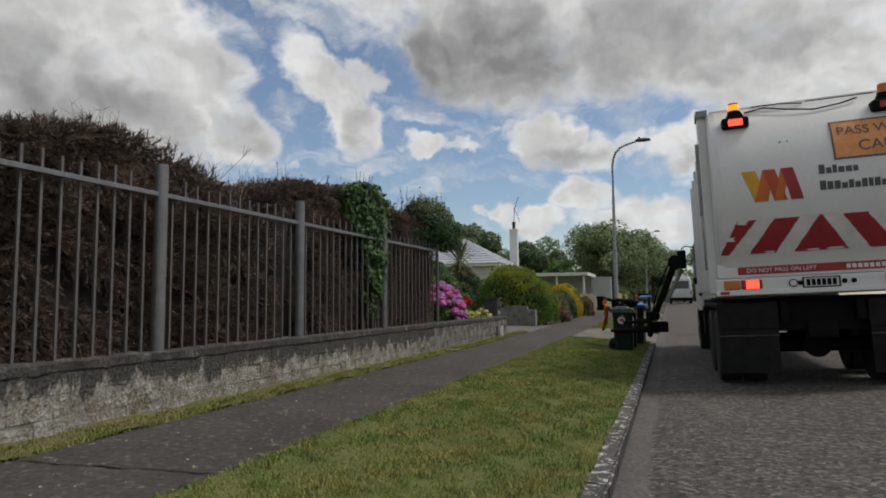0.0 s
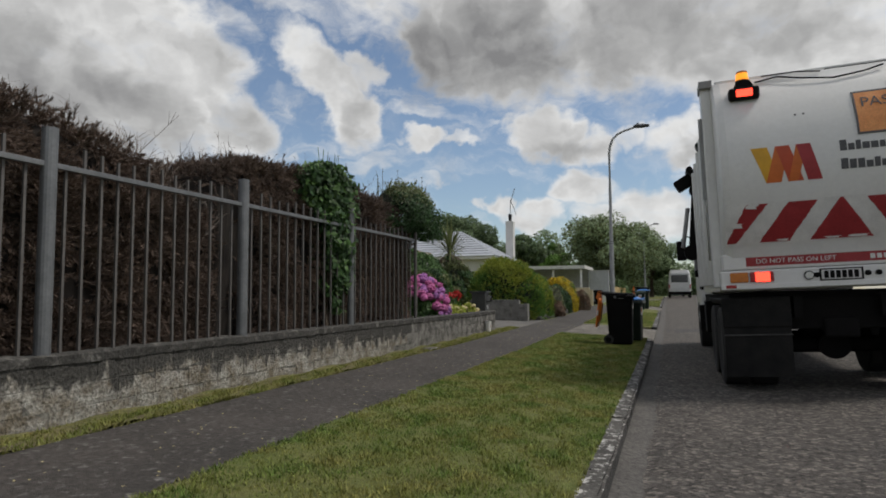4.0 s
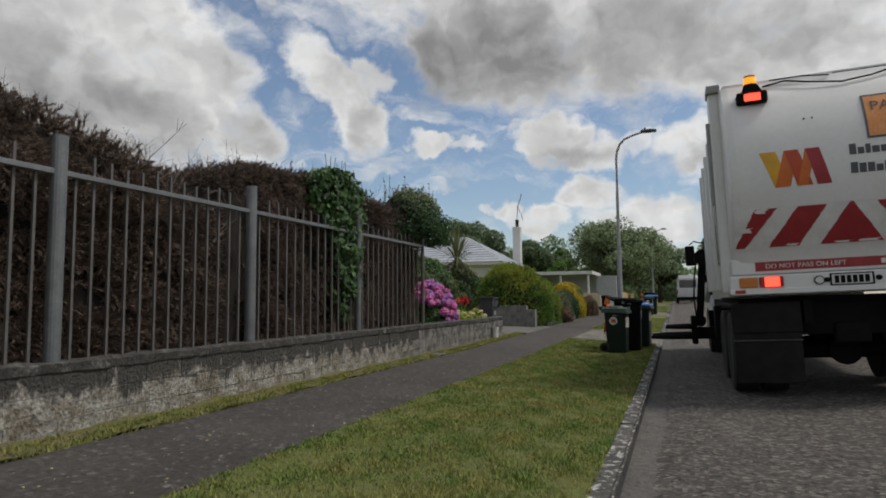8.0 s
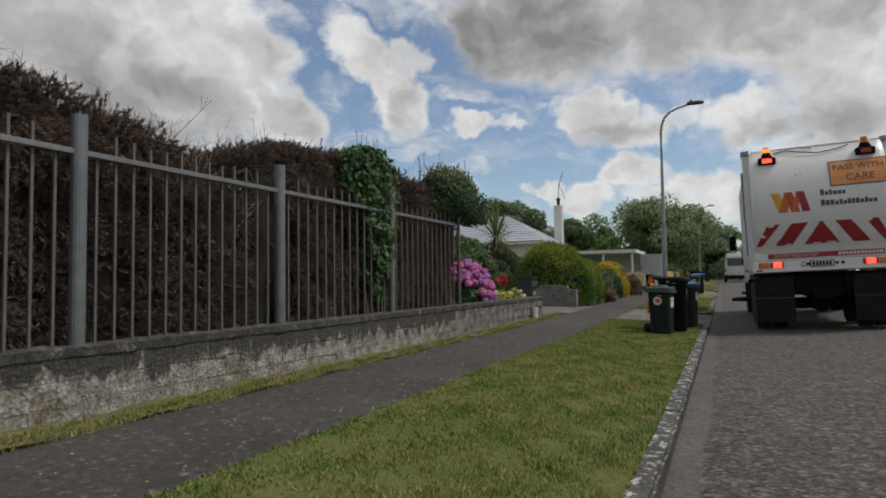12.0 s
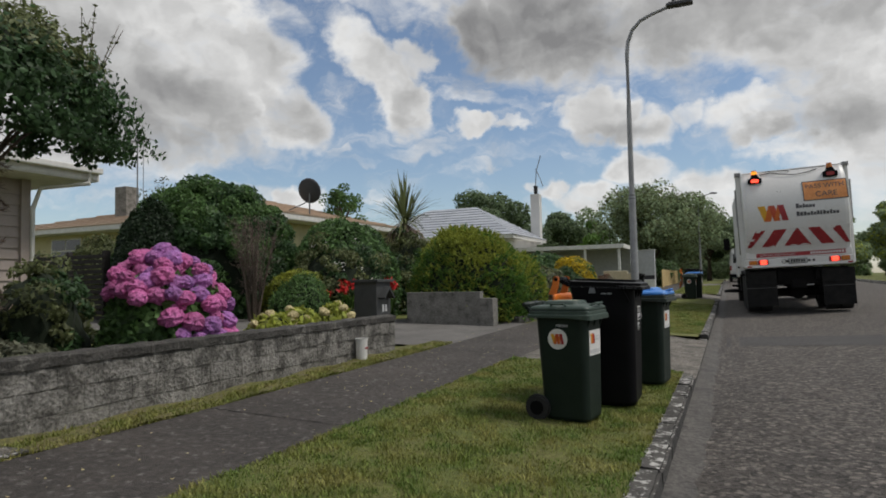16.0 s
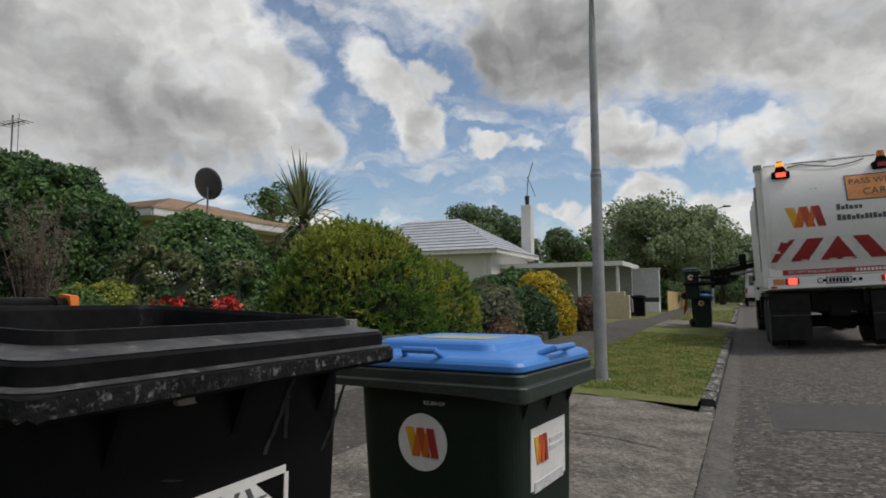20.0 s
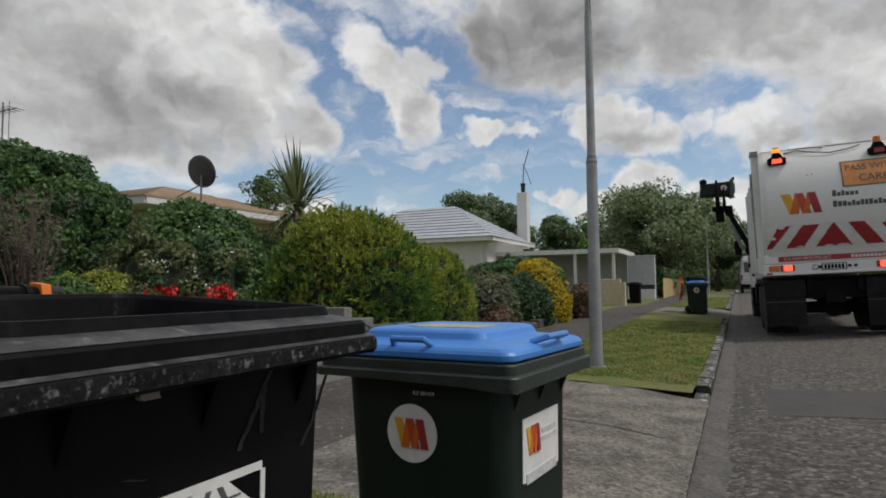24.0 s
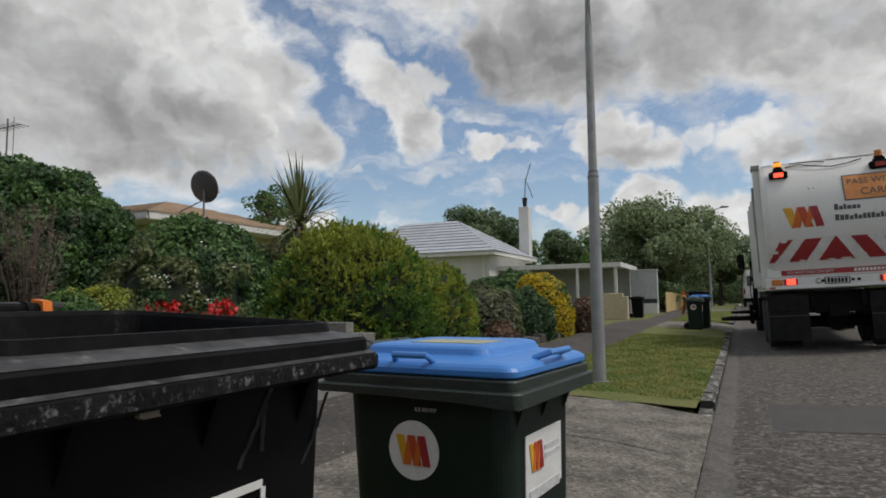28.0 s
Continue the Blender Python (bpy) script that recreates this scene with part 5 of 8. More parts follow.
        part("lid_notice", box(-lx * 0.35, lx * 0.42, -ly * 0.45, ly * 0.1, 0.072, 0.0735), "notice", lid_ob, "faded notice stuck on the lid")
        for sy in (-0.5, 0.5):
            part("hinge", box(-lx - 0.075, -lx + 0.05, sy * ly - 0.03, sy * ly + 0.03, 0.0, 0.024, 0.006), lid_mat, lid_ob)
    if mark:
        def side(x, z):
            f = (z - 0.012) / H
            return (x, -half(f)[1] - 0.0005, z), (0, -1, 0.1)

        zc, xc, rr = H * (0.745 if H < 0.87 else 0.775), -0.02, 0.078
        seg = 28
        bm = bmesh.new()
        a = []
        for k in range(seg):
            an = 2 * math.pi * k / seg
            p, d = side(xc + rr * math.cos(an), zc + rr * math.sin(an))
            a.append((Vector(p), Vector(p) + Vector((0, -0.004, 0))))
        va, vb = [bm.verts.new(p[0]) for p in a], [bm.verts.new(p[1]) for p in a]
        bm.faces.new(vb)
        bm.faces.new(va[::-1])
        for k in range(seg):
            bm.faces.new((va[k], va[(k + 1) % seg], vb[(k + 1) % seg], vb[k]))
        st = part("round_sticker", bm, "sticker", t, "round white sticker with a warm ribbon mark")
        ribbon_mark(side, xc - rr * 0.68, zc - rr * 0.5, rr * 1.36, rr, st, 0.0065)

        def front(y, z):
            f = (z - 0.012) / H
            return (half(f)[0] + bin_mid(size, f) + 0.0005, y, z), (1, 0, 0.1)

        lw = W * (0.52 if H < 0.87 else 0.44)
        lb = part("front_label", strip_on(front, -lw / 2, lw / 2, -lw / 2, lw / 2, H * 0.82, H * 0.82 - (0.19 if H < 0.87 else 0.165)), "sticker", t, "white rectangular label with a phone line")
        ribbon_mark(front, -lw * 0.42, H * 0.82 - 0.10, lw * 0.36, 0.075, lb, 0.0065)
        for z, a, b, hgt in ((0.045, 0.0, 0.4, 0.012), (0.068, 0.0, 0.44, 0.012), (0.145, -0.42, 0.42, 0.028)):
            part("print_line", strip_on(front, lw * a, lw * b, lw * a, lw * b, H * 0.82 - z, H * 0.82 - z - hgt, 1, 0.006), "pale_ink", lb)
    if serial:
        f = 0.905 if not mark else (0.865 if H < 0.87 else 0.895)
        letters(serial, 0.026 if H < 0.87 else (0.021 if big else 0.0145), "pale_ink", t, Matrix.Translation((0.02, -half(f)[1] - (0.0085 if big else 0.003), f * H)) @ pose(0, 0, 0, 84, 0, 0))
    return t


def thing_part(name, parent, loc):
    """A hollow part that carries sub-parts and may turn."""
    ob = new(name)
    ob.empty_display_size = 0.05
    ob.parent = parent
    ob.location = loc
    return ob


SMALL, LARGE, MIDDLE = (0.51, 0.47, 0.845), (0.63, 0.70, 1.052), (0.63, 0.60, 0.90)


def vz(x, y):
    return float(ground_z(x, y)) + 0.015


BIN_SMALL = wheelie_bin("wheelie_bin", "small dark green wheelie bin with a round sticker, on the verge", SMALL, "bin_green", "bin_lid_green", pose(-0.765, 7.27, vz(-0.75, 7.2), 0, 0, -8), serial="M002532")
BIN_BLACK = wheelie_bin("wheelie_bin", "large black wheelie bin, its orange lid hanging open behind", LARGE, "bin_black", "bin_orange", pose(-0.575, 8.06, vz(-0.65, 8.05), 0, 0, 1), opened=True, mark=False, serial="A 0011334")
wheelie_bin("wheelie_bin", "dark green wheelie bin with a bright blue lid, on the verge", MIDDLE, "bin_green", "bin_blue", pose(-0.455, 9.19, vz(-0.5, 9.2), 0, 0, -5), serial="KZ 005429")
BIN_LIFTED = wheelie_bin("wheelie_bin", "small dark green wheelie bin set down by the truck", SMALL, "bin_green", "bin_lid_green", pose(-0.935, 26.85, vz(-0.9, 26.85), 0, 0, 0))
wheelie_bin("wheelie_bin", "dark green wheelie bin with a blue lid beside the far drive", MIDDLE, "bin_green", "bin_blue", pose(-0.81, 27.52, vz(-0.8, 27.5), 0, 0, 0))
wheelie_bin("wheelie_bin", "black wheelie bin with its orange lid hanging open", LARGE, "bin_black", "bin_orange", pose(-0.88, 28.35, vz(-0.9, 28.3), 0, 0, 0), opened=True, mark=False)
wheelie_bin("wheelie_bin", "dark wheelie bin standing by the carport fence", MIDDLE, "bin_black", "bin_black", pose(-4.05, 37.6, float(ground_z(-4.05, 37.6)), 0, 0, 0), mark=False)


LY, LZ = 0.013, 0.716


def black_bin_marks():
    """Council label, moulded badge and dirt on the black bin."""
    half, H = bin_shape(LARGE), LARGE[2]

    def front(y, z):
        f = (z - 0.012) / H
        return (half(f)[0] + bin_mid(LARGE, f) + 0.0005, y, z), (1, 0, 0.1)

    def side(x, z):
        f = (z - 0.012) / H
        return (x, -half(f)[1] - 0.0090, z), (0, -1, 0.1)

    lb = part("council_label", strip_on(front, LY - 0.10, LY + 0.10, LY - 0.10, LY + 0.10, LZ + 0.055, LZ), "sticker", BIN_BLACK, "white council plate below a pale roof emblem")
    letters("CITY COUNCIL", 0.027, "ink", lb, Matrix.Translation((front(LY, LZ + 0.018)[0][0] + 0.006, LY, LZ + 0.018)) @ pose(0, 0, 0, 90, 0, 90) @ pose(0, 0, 0, -4, 0, 0))
    part("print_line", strip_on(front, LY - 0.085, LY + 0.085, LY - 0.085, LY + 0.085, LZ + 0.047, LZ + 0.036, 1, 0.006), "pale_ink", lb)
    part("emblem_bar", strip_on(front, LY - 0.10, LY + 0.10, LY - 0.10, LY + 0.10, LZ + 0.119, LZ + 0.107, 1, 0.003), "sticker", lb)
    part("emblem_edge", strip_on(front, LY + 0.097, LY + 0.10, LY + 0.097, LY + 0.10, LZ + 0.107, LZ + 0.055, 1, 0.003), "sticker", lb)
    em = part("roof_emblem", strip_on(front, LY - 0.035, LY + 0.03, LY - 0.07, LY + 0.082, LZ + 0.107, LZ + 0.066, 4, 0.003), "sticker", lb)
    for a, b in ((-0.012, -0.03), (0.008, 0.03)):
        part("emblem_line", strip_on(front, LY + a, LY + a + 0.003, LY + b, LY + b + 0.003, LZ + 0.104, LZ + 0.067, 2, 0.004), "ink", em)
    part("emblem_line", strip_on(front, LY - 0.05, LY + 0.055, LY - 0.05, LY + 0.055, LZ + 0.086, LZ + 0.083, 2, 0.004), "ink", em)
    # a small printed flourish below the plate
    for a, b, c, d, top, low in ((-0.085, -0.078, -0.09, -0.08, -0.02, -0.045), (-0.07, -0.06, -0.072, -0.064, -0.012, -0.05), (-0.05, -0.042, -0.056, -0.046, -0.02, -0.055), (-0.034, -0.028, -0.04, -0.032, -0.025, -0.05),
                                 (-0.018, -0.008, -0.02, -0.012, -0.022, -0.046), (0.0, 0.03, 0.0, 0.028, -0.026, -0.04), (-0.06, -0.03, -0.055, -0.04, -0.055, -0.09), (-0.02, 0.11, -0.02, 0.11, -0.068, -0.0705)):
        part("print_mark", strip_on(front, LY + a, LY + b, LY + c, LY + d, LZ + top, LZ + low, 2, 0.003), "sticker", lb)
    part("moulded_badge", strip_on(side, -0.118, -0.078, -0.128, -0.068, 1.002, 0.957, 2, 0.005), "steel_grey", BIN_BLACK)
    part("caught_leaf", strip_on(front, -0.115, -0.08, -0.108, -0.086, 0.970, 0.957, 3, 0.009, 0.003), "pale_twig", BIN_BLACK, "scrap of dry leaf caught under the rim")
    # pale scratches in the plastic, forked and running down
    for y0, z0, y1, z1 in ((0.125, 0.965, 0.095, 0.915), (0.095, 0.915, 0.058, 0.86), (0.112, 0.94, 0.105, 0.875), (0.272, 0.94, 0.235, 0.87), (0.235, 0.87, 0.205, 0.835), (-0.13, 0.87, -0.10, 0.862)):
        w = 0.0009
        part("scratch", strip_on(front, y0, y0 + w, y1, y1 + w * 0.6, z0, z1, 6, 0.001, 0.0014), "bin_ledge", BIN_BLACK)


black_bin_marks()


# ---- the truck ----
TAIL = [(1.12, 0.02), (1.2, 0.0), (1.42, -0.005), (1.6, -0.02), (1.75, -0.10), (2.0, -0.22), (2.3, -0.31), (2.6, -0.35), (2.9, -0.33), (3.2, -0.25), (3.45, -0.13), (3.62, -0.01), (3.72, 0.12)]


def tail_y(z):
    """The tailgate's curve, rounded between its set heights."""
    at = z + np.linspace(-0.14, 0.14, 9)
    return float(np.interp(at, [p[0] for p in TAIL], [p[1] for p in TAIL]).mean())


def on_tail(x, z):
    a, b = tail_y(z - 0.05), tail_y(z + 0.05)
    d = Vector((0, -0.1, (b - a))).normalized()
    return (x, tail_y(z), z), d


WIDE = 1.045


def lifted(z):
    return 0.06 * min(1.0, max(0.0, (z - 1.6) / 2.0))


def truck():
    t = thing("garbage_truck", "white side-loading refuse truck with red chevrons, worn and grimy", "truck", pose(1.02, 2.6, -0.085, 0, -2.0, 0))
    rings = []
    zs = [p[0] for p in TAIL if p[0] >= 1.6]
    for z in np.linspace(1.6, 3.72, 64):
        y = tail_y(z)
        rings.append([(0.05, 0.5, z), (0.05, y + 0.10, z), (0.075, y + 0.03, z), (0.15, y + 0.004, z), (0.5, y, z), (1.94, y, z), (2.29, y + 0.004, z), (2.365, y + 0.03, z), (2.39, y + 0.10, z), (2.39, 0.5, z)])
    part("tailgate", loft(rings), "white_paint", t, smooth=False)
    part("tailgate_sill", box(0.03, 2.41, -0.03, 0.45, 1.45, 1.64, 0.02), "white_paint", t)
    part("light_bar", box(0.0, 2.44, -0.05, 0.22, 1.23, 1.445, 0.02), "white_paint", t)
    part("bar_lip", box(0.0, 2.44, -0.065, -0.045, 1.22, 1.28, 0.006), "white_paint", t)
    # the body behind: long box with rounded shoulders, ribs and side frames
    rings = []
    for y in (0.45, 0.9, 2.4, 3.9, 4.35):
        rings.append([(0.02, y, 1.2), (-0.02, y, 1.7), (-0.03, y, 2.6), (0.02, y, 3.4), (0.12, y, 3.62), (0.3, y, 3.7), (2.14, y, 3.7), (2.32, y, 3.62), (2.42, y, 3.4), (2.47, y, 2.6), (2.46, y, 1.7), (2.42, y, 1.2)])
    part("hopper_body", loft(rings), "white_paint", t)
    for x0, x1 in ((-0.06, 0.06), (2.38, 2.50)):
        part("side_frame", box(x0, x1, 0.18, 0.44, 1.25, 3.78, 0.02), "white_paint", t)
        part("side_frame_cap", box(x0 - 0.015, x1 + 0.015, 0.12, 0.46, 3.70, 3.80, 0.01), "grey_paint", t)
        part("tail_ram", rod(((x0 + x1) / 2 - (0.07 if x0 < 1 else -0.07), 0.30, 2.35), ((x0 + x1) / 2 - (0.07 if x0 < 1 else -0.07), 0.24, 3.35), 0.035, seg=12), "grey_paint", t)
        part("ram_rod", rod(((x0 + x1) / 2 - (0.07 if x0 < 1 else -0.07), 0.34, 1.6), ((x0 + x1) / 2 - (0.07 if x0 < 1 else -0.07), 0.30, 2.36), 0.018, seg=10), "chrome", t)
    for y in (1.1, 2.0, 2.9, 3.8):
        part("side_rib", box(-0.075, -0.015, y, y + 0.09, 1.3, 3.3, 0.015), "white_paint", t)
        part("side_rib", box(2.455, 2.515, y, y + 0.09, 1.3, 3.3, 0.015), "white_paint", t)
    part("top_rail", box(0.1, 2.34, 0.10, 0.42, 3.70, 3.765, 0.012), "white_paint", t)
    # hoses along the top
    part("hose", tube([(0.52, 0.02, 3.66), (0.75, 0.0, 3.69), (1.0, -0.05, 3.62), (1.3, -0.07, 3.57), (1.6, -0.04, 3.61), (1.8, 0.0, 3.67)], 0.010, 8), "chassis", t)
    part("hose", tube([(0.6, 0.05, 3.735), (0.95, 0.03, 3.73), (1.2, 0.04, 3.70)], 0.008, 8), "chassis", t)
    part("top_grille", box(1.25, 2.0, 0.085, 0.105, 3.70, 3.735, 0.004), "chassis", t)
    for x in (0.86, 0.94, 1.45, 1.52):
        p, d = on_tail(x, 3.15)
        part("rivet", rod(Vector(p), Vector(p) + d * 0.008, 0.010, seg=8), "chassis", t)
    # warning lamps
    for x in (0.38, 2.06):
        bx_ = part("lamp_box", box(x - 0.16, x + 0.16, -0.22, -0.02, 3.42, 3.56, 0.025), "chassis", t, "black lamp housing")
        part("lamp_hood", prism([(-0.11, 3.56), (0.11, 3.56), (0.07, 3.64), (-0.07, 3.64)], 0.12, pose(x, -0.06, 0, 90, 0, 0)), "chassis", bx_)
        part("red_lens", box(x - 0.085, x + 0.085, -0.232, -0.215, 3.445, 3.53, 0.01), "lamp_red" if x < 1 else "lens_red", bx_, "lit red warning lamp" if x < 1 else "unlit red warning lamp")
        b = part("beacon_base", rod((x, -0.1, 3.63), (x, -0.1, 3.66), 0.075, seg=16), "chassis", t)
        part("beacon", rod((x, -0.1, 3.66), (x, -0.1, 3.775), 0.068, 0.058, seg=18), "lens_amber", b, "amber beacon")
        if x < 1:
            part("beacon_flash", rod((x, -0.1, 3.67), (x, -0.1, 3.75), 0.0695, 0.063, seg=18), "lamp_amber", b)
    # marks on the tailgate
    ribbon_mark(on_tail, 0.38, 2.40, 0.68, 0.40, t)
    for z, w in ((2.68, 0.40), (2.48, 0.92)):
        x = 1.24
        r = random.Random(int(z * 100))
        while x < 1.24 + w:
            l = r.uniform(0.045, 0.07)
            part("dark_mark", strip_on(on_tail, x, x + l, x, x + l, z + (0.115 if x < 1.25 else r.choice((0.072, 0.072, 0.072, 0.10))), z, 2, 0.005), "ink", t)
            x += l + 0.013
    part("sign_board", strip_on(on_tail, 1.44, 2.36, 1.44, 2.36, 3.32, 2.86, 6, 0.012), "sign_orange", t, "faded orange sign with dark lettering")
    for txt, z, s, xx in (("PASS WITH", 3.195, 0.168, 1.90), ("CARE", 2.985, 0.19, 1.92)):
        p, d = on_tail(xx, z)
        m = Matrix.Translation(Vector(p) + d * 0.016) @ pose(0, 0, 0, 90 - math.degrees(math.atan2(d.z, -d.y)), 0, 0)
        letters(txt, s, "ink", t, m)
    for a, b, c, d in ((1.42, 2.38, 3.34, 3.32), (1.42, 2.38, 2.86, 2.84)):
        part("sign_edge", strip_on(on_tail, a, b, a, b, c, d, 1, 0.013), "ink", t)
    for a, b in ((1.42, 1.44), (2.36, 2.38)):
        part("sign_edge", strip_on(on_tail, a, b, a, b, 3.32, 2.86, 5, 0.013), "ink", t)
    # chevrons, worn at the edges
    part("reflective_band", strip_on(on_tail, 0.08, 2.36, 0.08, 2.36, 2.20, 1.74, 6, 0.003), "sticker", t)
    for a, b, c, d in ((0.30, 0.52, 0.08, 0.18), (0.72, 1.0, 0.42, 0.72), (1.46, 1.72, 1.76, 2.04), (1.95, 2.16, 2.26, 2.36)):
        part("chevron_stripe", strip_on(on_tail, a, b, c, d, 2.18, 1.76, 14, 0.0065, 0.006), "red", t)
    part("chevron_stripe", strip_on(on_tail, 1.215, 1.245, 0.93, 1.53, 2.19, 1.76, 14, 0.0065, 0.004), "red", t)
    for x, z, w, h in ((0.13, 1.93, 0.13, 0.05), (0.30, 2.13, 0.12, 0.05), (0.60, 1.765, 0.12, 0.022), (1.06, 1.765, 0.16, 0.02), (1.30, 1.765, 0.20, 0.025), (1.93, 2.13, 0.14, 0.05)):
        part("torn_patch", strip_on(on_tail, x, x + w, x + 0.02, x + w * 0.8, z + h, z, 6, 0.0078, 0.02), "white_paint", t)
    part("red_strip", box(0.28, 2.26, -0.036, -0.029, 1.49, 1.595), "red", t)
    letters("DO NOT PASS ON LEFT", 0.075, "sticker", t, Matrix.Translation((0.78, -0.04, 1.542)) @ pose(0, 0, 0, 90, 0, 0))
    x = 1.50
    while x < 2.2:
        part("strip_print", box(x, x + 0.045, -0.039, -0.0355, 1.515, 1.57), "sticker", t)
        x += 0.062
    # tail lamps, plate and reflectors
    for s in (0, 1):
        f = (lambda v: 2.44 - v) if s else (lambda v: v)
        for a, b, mat, nm in ((0.10, 0.29, "lens_amber", "indicator"), (0.305, 0.55, "lens_red", "tail_lamp")):
            x0, x1 = sorted((f(a), f(b)))
            lamp = part(nm, box(x0, x1, -0.075, -0.05, 1.30, 1.42, 0.012), mat, t)
            if nm == "tail_lamp":
                part("lit_lens", box(x0 + 0.055, x0 + 0.205, -0.081, -0.073, 1.305, 1.415, 0.006), "lamp_red", lamp, "lit red tail lamp")
        x0, x1 = sorted((f(0.05), f(0.16)))
        part("reflector", box(x0, x1, -0.07, -0.06, 1.235, 1.275, 0.004), "lens_red", t)
    part("plate_frame", box(1.0, 1.42, -0.058, -0.0505, 1.285, 1.425, 0.004), "chassis", t)
    part("number_plate", box(1.02, 1.40, -0.062, -0.052, 1.30, 1.41, 0.004), "sticker", t, "worn white number plate")
    for k in range(6):
        part("plate_bar", box(1.045 + 0.057 * k, 1.088 + 0.057 * k, -0.066, -0.0615, 1.312, 1.398), "chassis", t)
    part("lamp_ring", rod((0.90, -0.068, 1.355), (0.90, -0.05, 1.355), 0.052, seg=20), "chassis", t)
    for x in (0.90, 0.975, 1.46, 1.56):
        part("round_lamp", rod((x, -0.07, 1.355), (x, -0.05, 1.355), 0.042 if x == 0.90 else 0.03, seg=16), "chrome" if x == 0.90 else "chassis", t)
    # chassis, guards, flaps, wheels
    for x in (0.75, 1.6):
        part("chassis_rail", box(x, x + 0.09, 0.1, 7.4, 0.86, 1.12), "chassis", t)
    part("rear_beam", box(0.7, 1.74, 0.25, 0.4, 0.72, 1.1, 0.02), "chassis", t)
    part("tow_block", box(1.05, 1.40, 0.18, 0.34, 0.62, 0.86, 0.03), "chassis", t)
    part("under_tray", box(0.1, 2.34, 0.3, 7.3, 1.02, 1.16), "chassis", t)
    part("air_tank", rod((1.0, 0.55, 0.78), (1.0, 1.25, 0.78), 0.12, seg=14), "chassis", t)
    for y in (0.80, 2.14):
        part("axle", rod((0.3, y, 0.5), (2.14, y, 0.5), 0.10, seg=12), "chassis", t)
        part("differential", rod((1.22, y - 0.2, 0.5), (1.22, y + 0.2, 0.5), 0.17, 0.14, seg=14), "chassis", t)
    for x0, x1 in ((0.0, 0.72), (1.72, 2.44)):
        part("wheel_guard", box(x0, x1, 0.10, 0.17, 0.76, 1.12, 0.015), "mudflap", t)
        part("guard_top", box(x0, x1, 0.12, 2.8, 1.08, 1.12, 0.01), "mudflap", t)
        part("mudflap", box(x0 + 0.01, x1 - 0.01, 0.115, 0.14, 0.17, 0.78, 0.004), "mudflap", t)
        part("flap_bar", box(x0, x1, 0.097, 0.115, 0.662, 0.680, 0.004), "dull_steel", t)
    wheels = []
    for y, xs in ((0.80, (0.02, 0.33, 1.85, 2.16)), (2.14, (0.02, 0.33, 1.85, 2.16)), (6.9, (0.02, 2.14))):
        for x in xs:
            w = thing_part("wheel", t, (x + 0.13, y, 0.505))
            bm = rod((-0.135, 0, 0), (0.135, 0, 0), 0.5, seg=36)
            caps = [f for f in bm.faces if len(f.verts) > 4]
            bmesh.ops.inset_region(bm, faces=caps, thickness=0.06, depth=0.02)
            bmesh.ops.inset_region(bm, faces=[f for f in bm.faces if len(f.verts) > 4], thickness=0.14, depth=-0.03)
            part("tyre", bm, "rubber", w)
            bm = rod((-0.10, 0, 0), (0.10, 0, 0), 0.30, seg=24)
            bmesh.ops.inset_region(bm, faces=[f for f in bm.faces if len(f.verts) > 4], thickness=0.04, depth=-0.05)
            for k in range(8):
                a = 2 * math.pi * k / 8
                for sx in (-0.07, 0.07):
                    rod((sx * 0.6, 0.17 * math.cos(a), 0.17 * math.sin(a)), (sx, 0.17 * math.cos(a), 0.17 * math.sin(a)), 0.02, None, 6, bm)
            part("rim", bm, "grey_paint", w)
            wheels.append(w)
    # cab
    rings = []
    for z, y0, y1 in ((0.55, 5.75, 7.85), (1.3, 5.75, 7.9), (1.8, 5.75, 7.9), (2.55, 5.8, 7.7), (2.85, 5.9, 7.5)):
        rings.append(ring_rr(1.22, (y0 + y1) / 2, 1.2 if z < 2 else 1.15, (y1 - y0) / 2, 0.14, z, 5))
    part("cab", loft(rings), "white_paint", t)
    part("cab_side_window", box(0.0, 0.05, 6.3, 7.3, 1.75, 2.45, 0.01), "glass", t)
    part("cab_side_window", box(2.39, 2.44, 6.3, 7.3, 1.75, 2.45, 0.01), "glass", t)
    part("windscreen", box(0.2, 2.24, 7.72, 7.86, 1.75, 2.5, 0.03), "glass", t)
    part("cab_step", box(0.02, 0.35, 6.2, 6.6, 0.4, 0.55, 0.02), "chassis", t)
    for sx, x in ((-1, 0.02), (1, 2.42)):
        part("mirror_arm", tube([(x, 7.6, 2.45), (x + sx * 0.16, 7.65, 2.5), (x + sx * 0.26, 7.65, 2.42)], 0.014, 8), "chassis", t)
        part("mirror", box(x + sx * 0.26 - 0.1, x + sx * 0.26 + 0.1, 7.58, 7.70, 1.95, 2.40, 0.03), "chassis", t)
    part("hopper_throat", box(0.15, 2.3, 4.3, 5.55, 1.1, 2.9, 0.04), "white_paint", t)
    part("arm_mount", box(-0.02, 0.45, 4.35, 5.05, 1.25, 2.1, 0.03), "chassis", t)
    part("arm_slide", box(-0.10, 0.7, 4.45, 4.95, 1.50, 1.62, 0.015), "chassis", t)
    part("hydraulic_block", box(-0.08, 0.1, 4.95, 5.35, 1.5, 1.95, 0.03), "grey_paint", t)
    part("side_step", box(-0.03, 0.3, 5.35, 5.7, 0.45, 0.95, 0.02), "chassis", t)
    part("side_box", box(0.0, 0.5, 3.75, 4.3, 0.5, 1.05, 0.02), "chassis", t)
    # lifting arm: boom and gripper turn on their own
    boom = thing_part("boom", t, (-0.12, 4.7, 1.97))
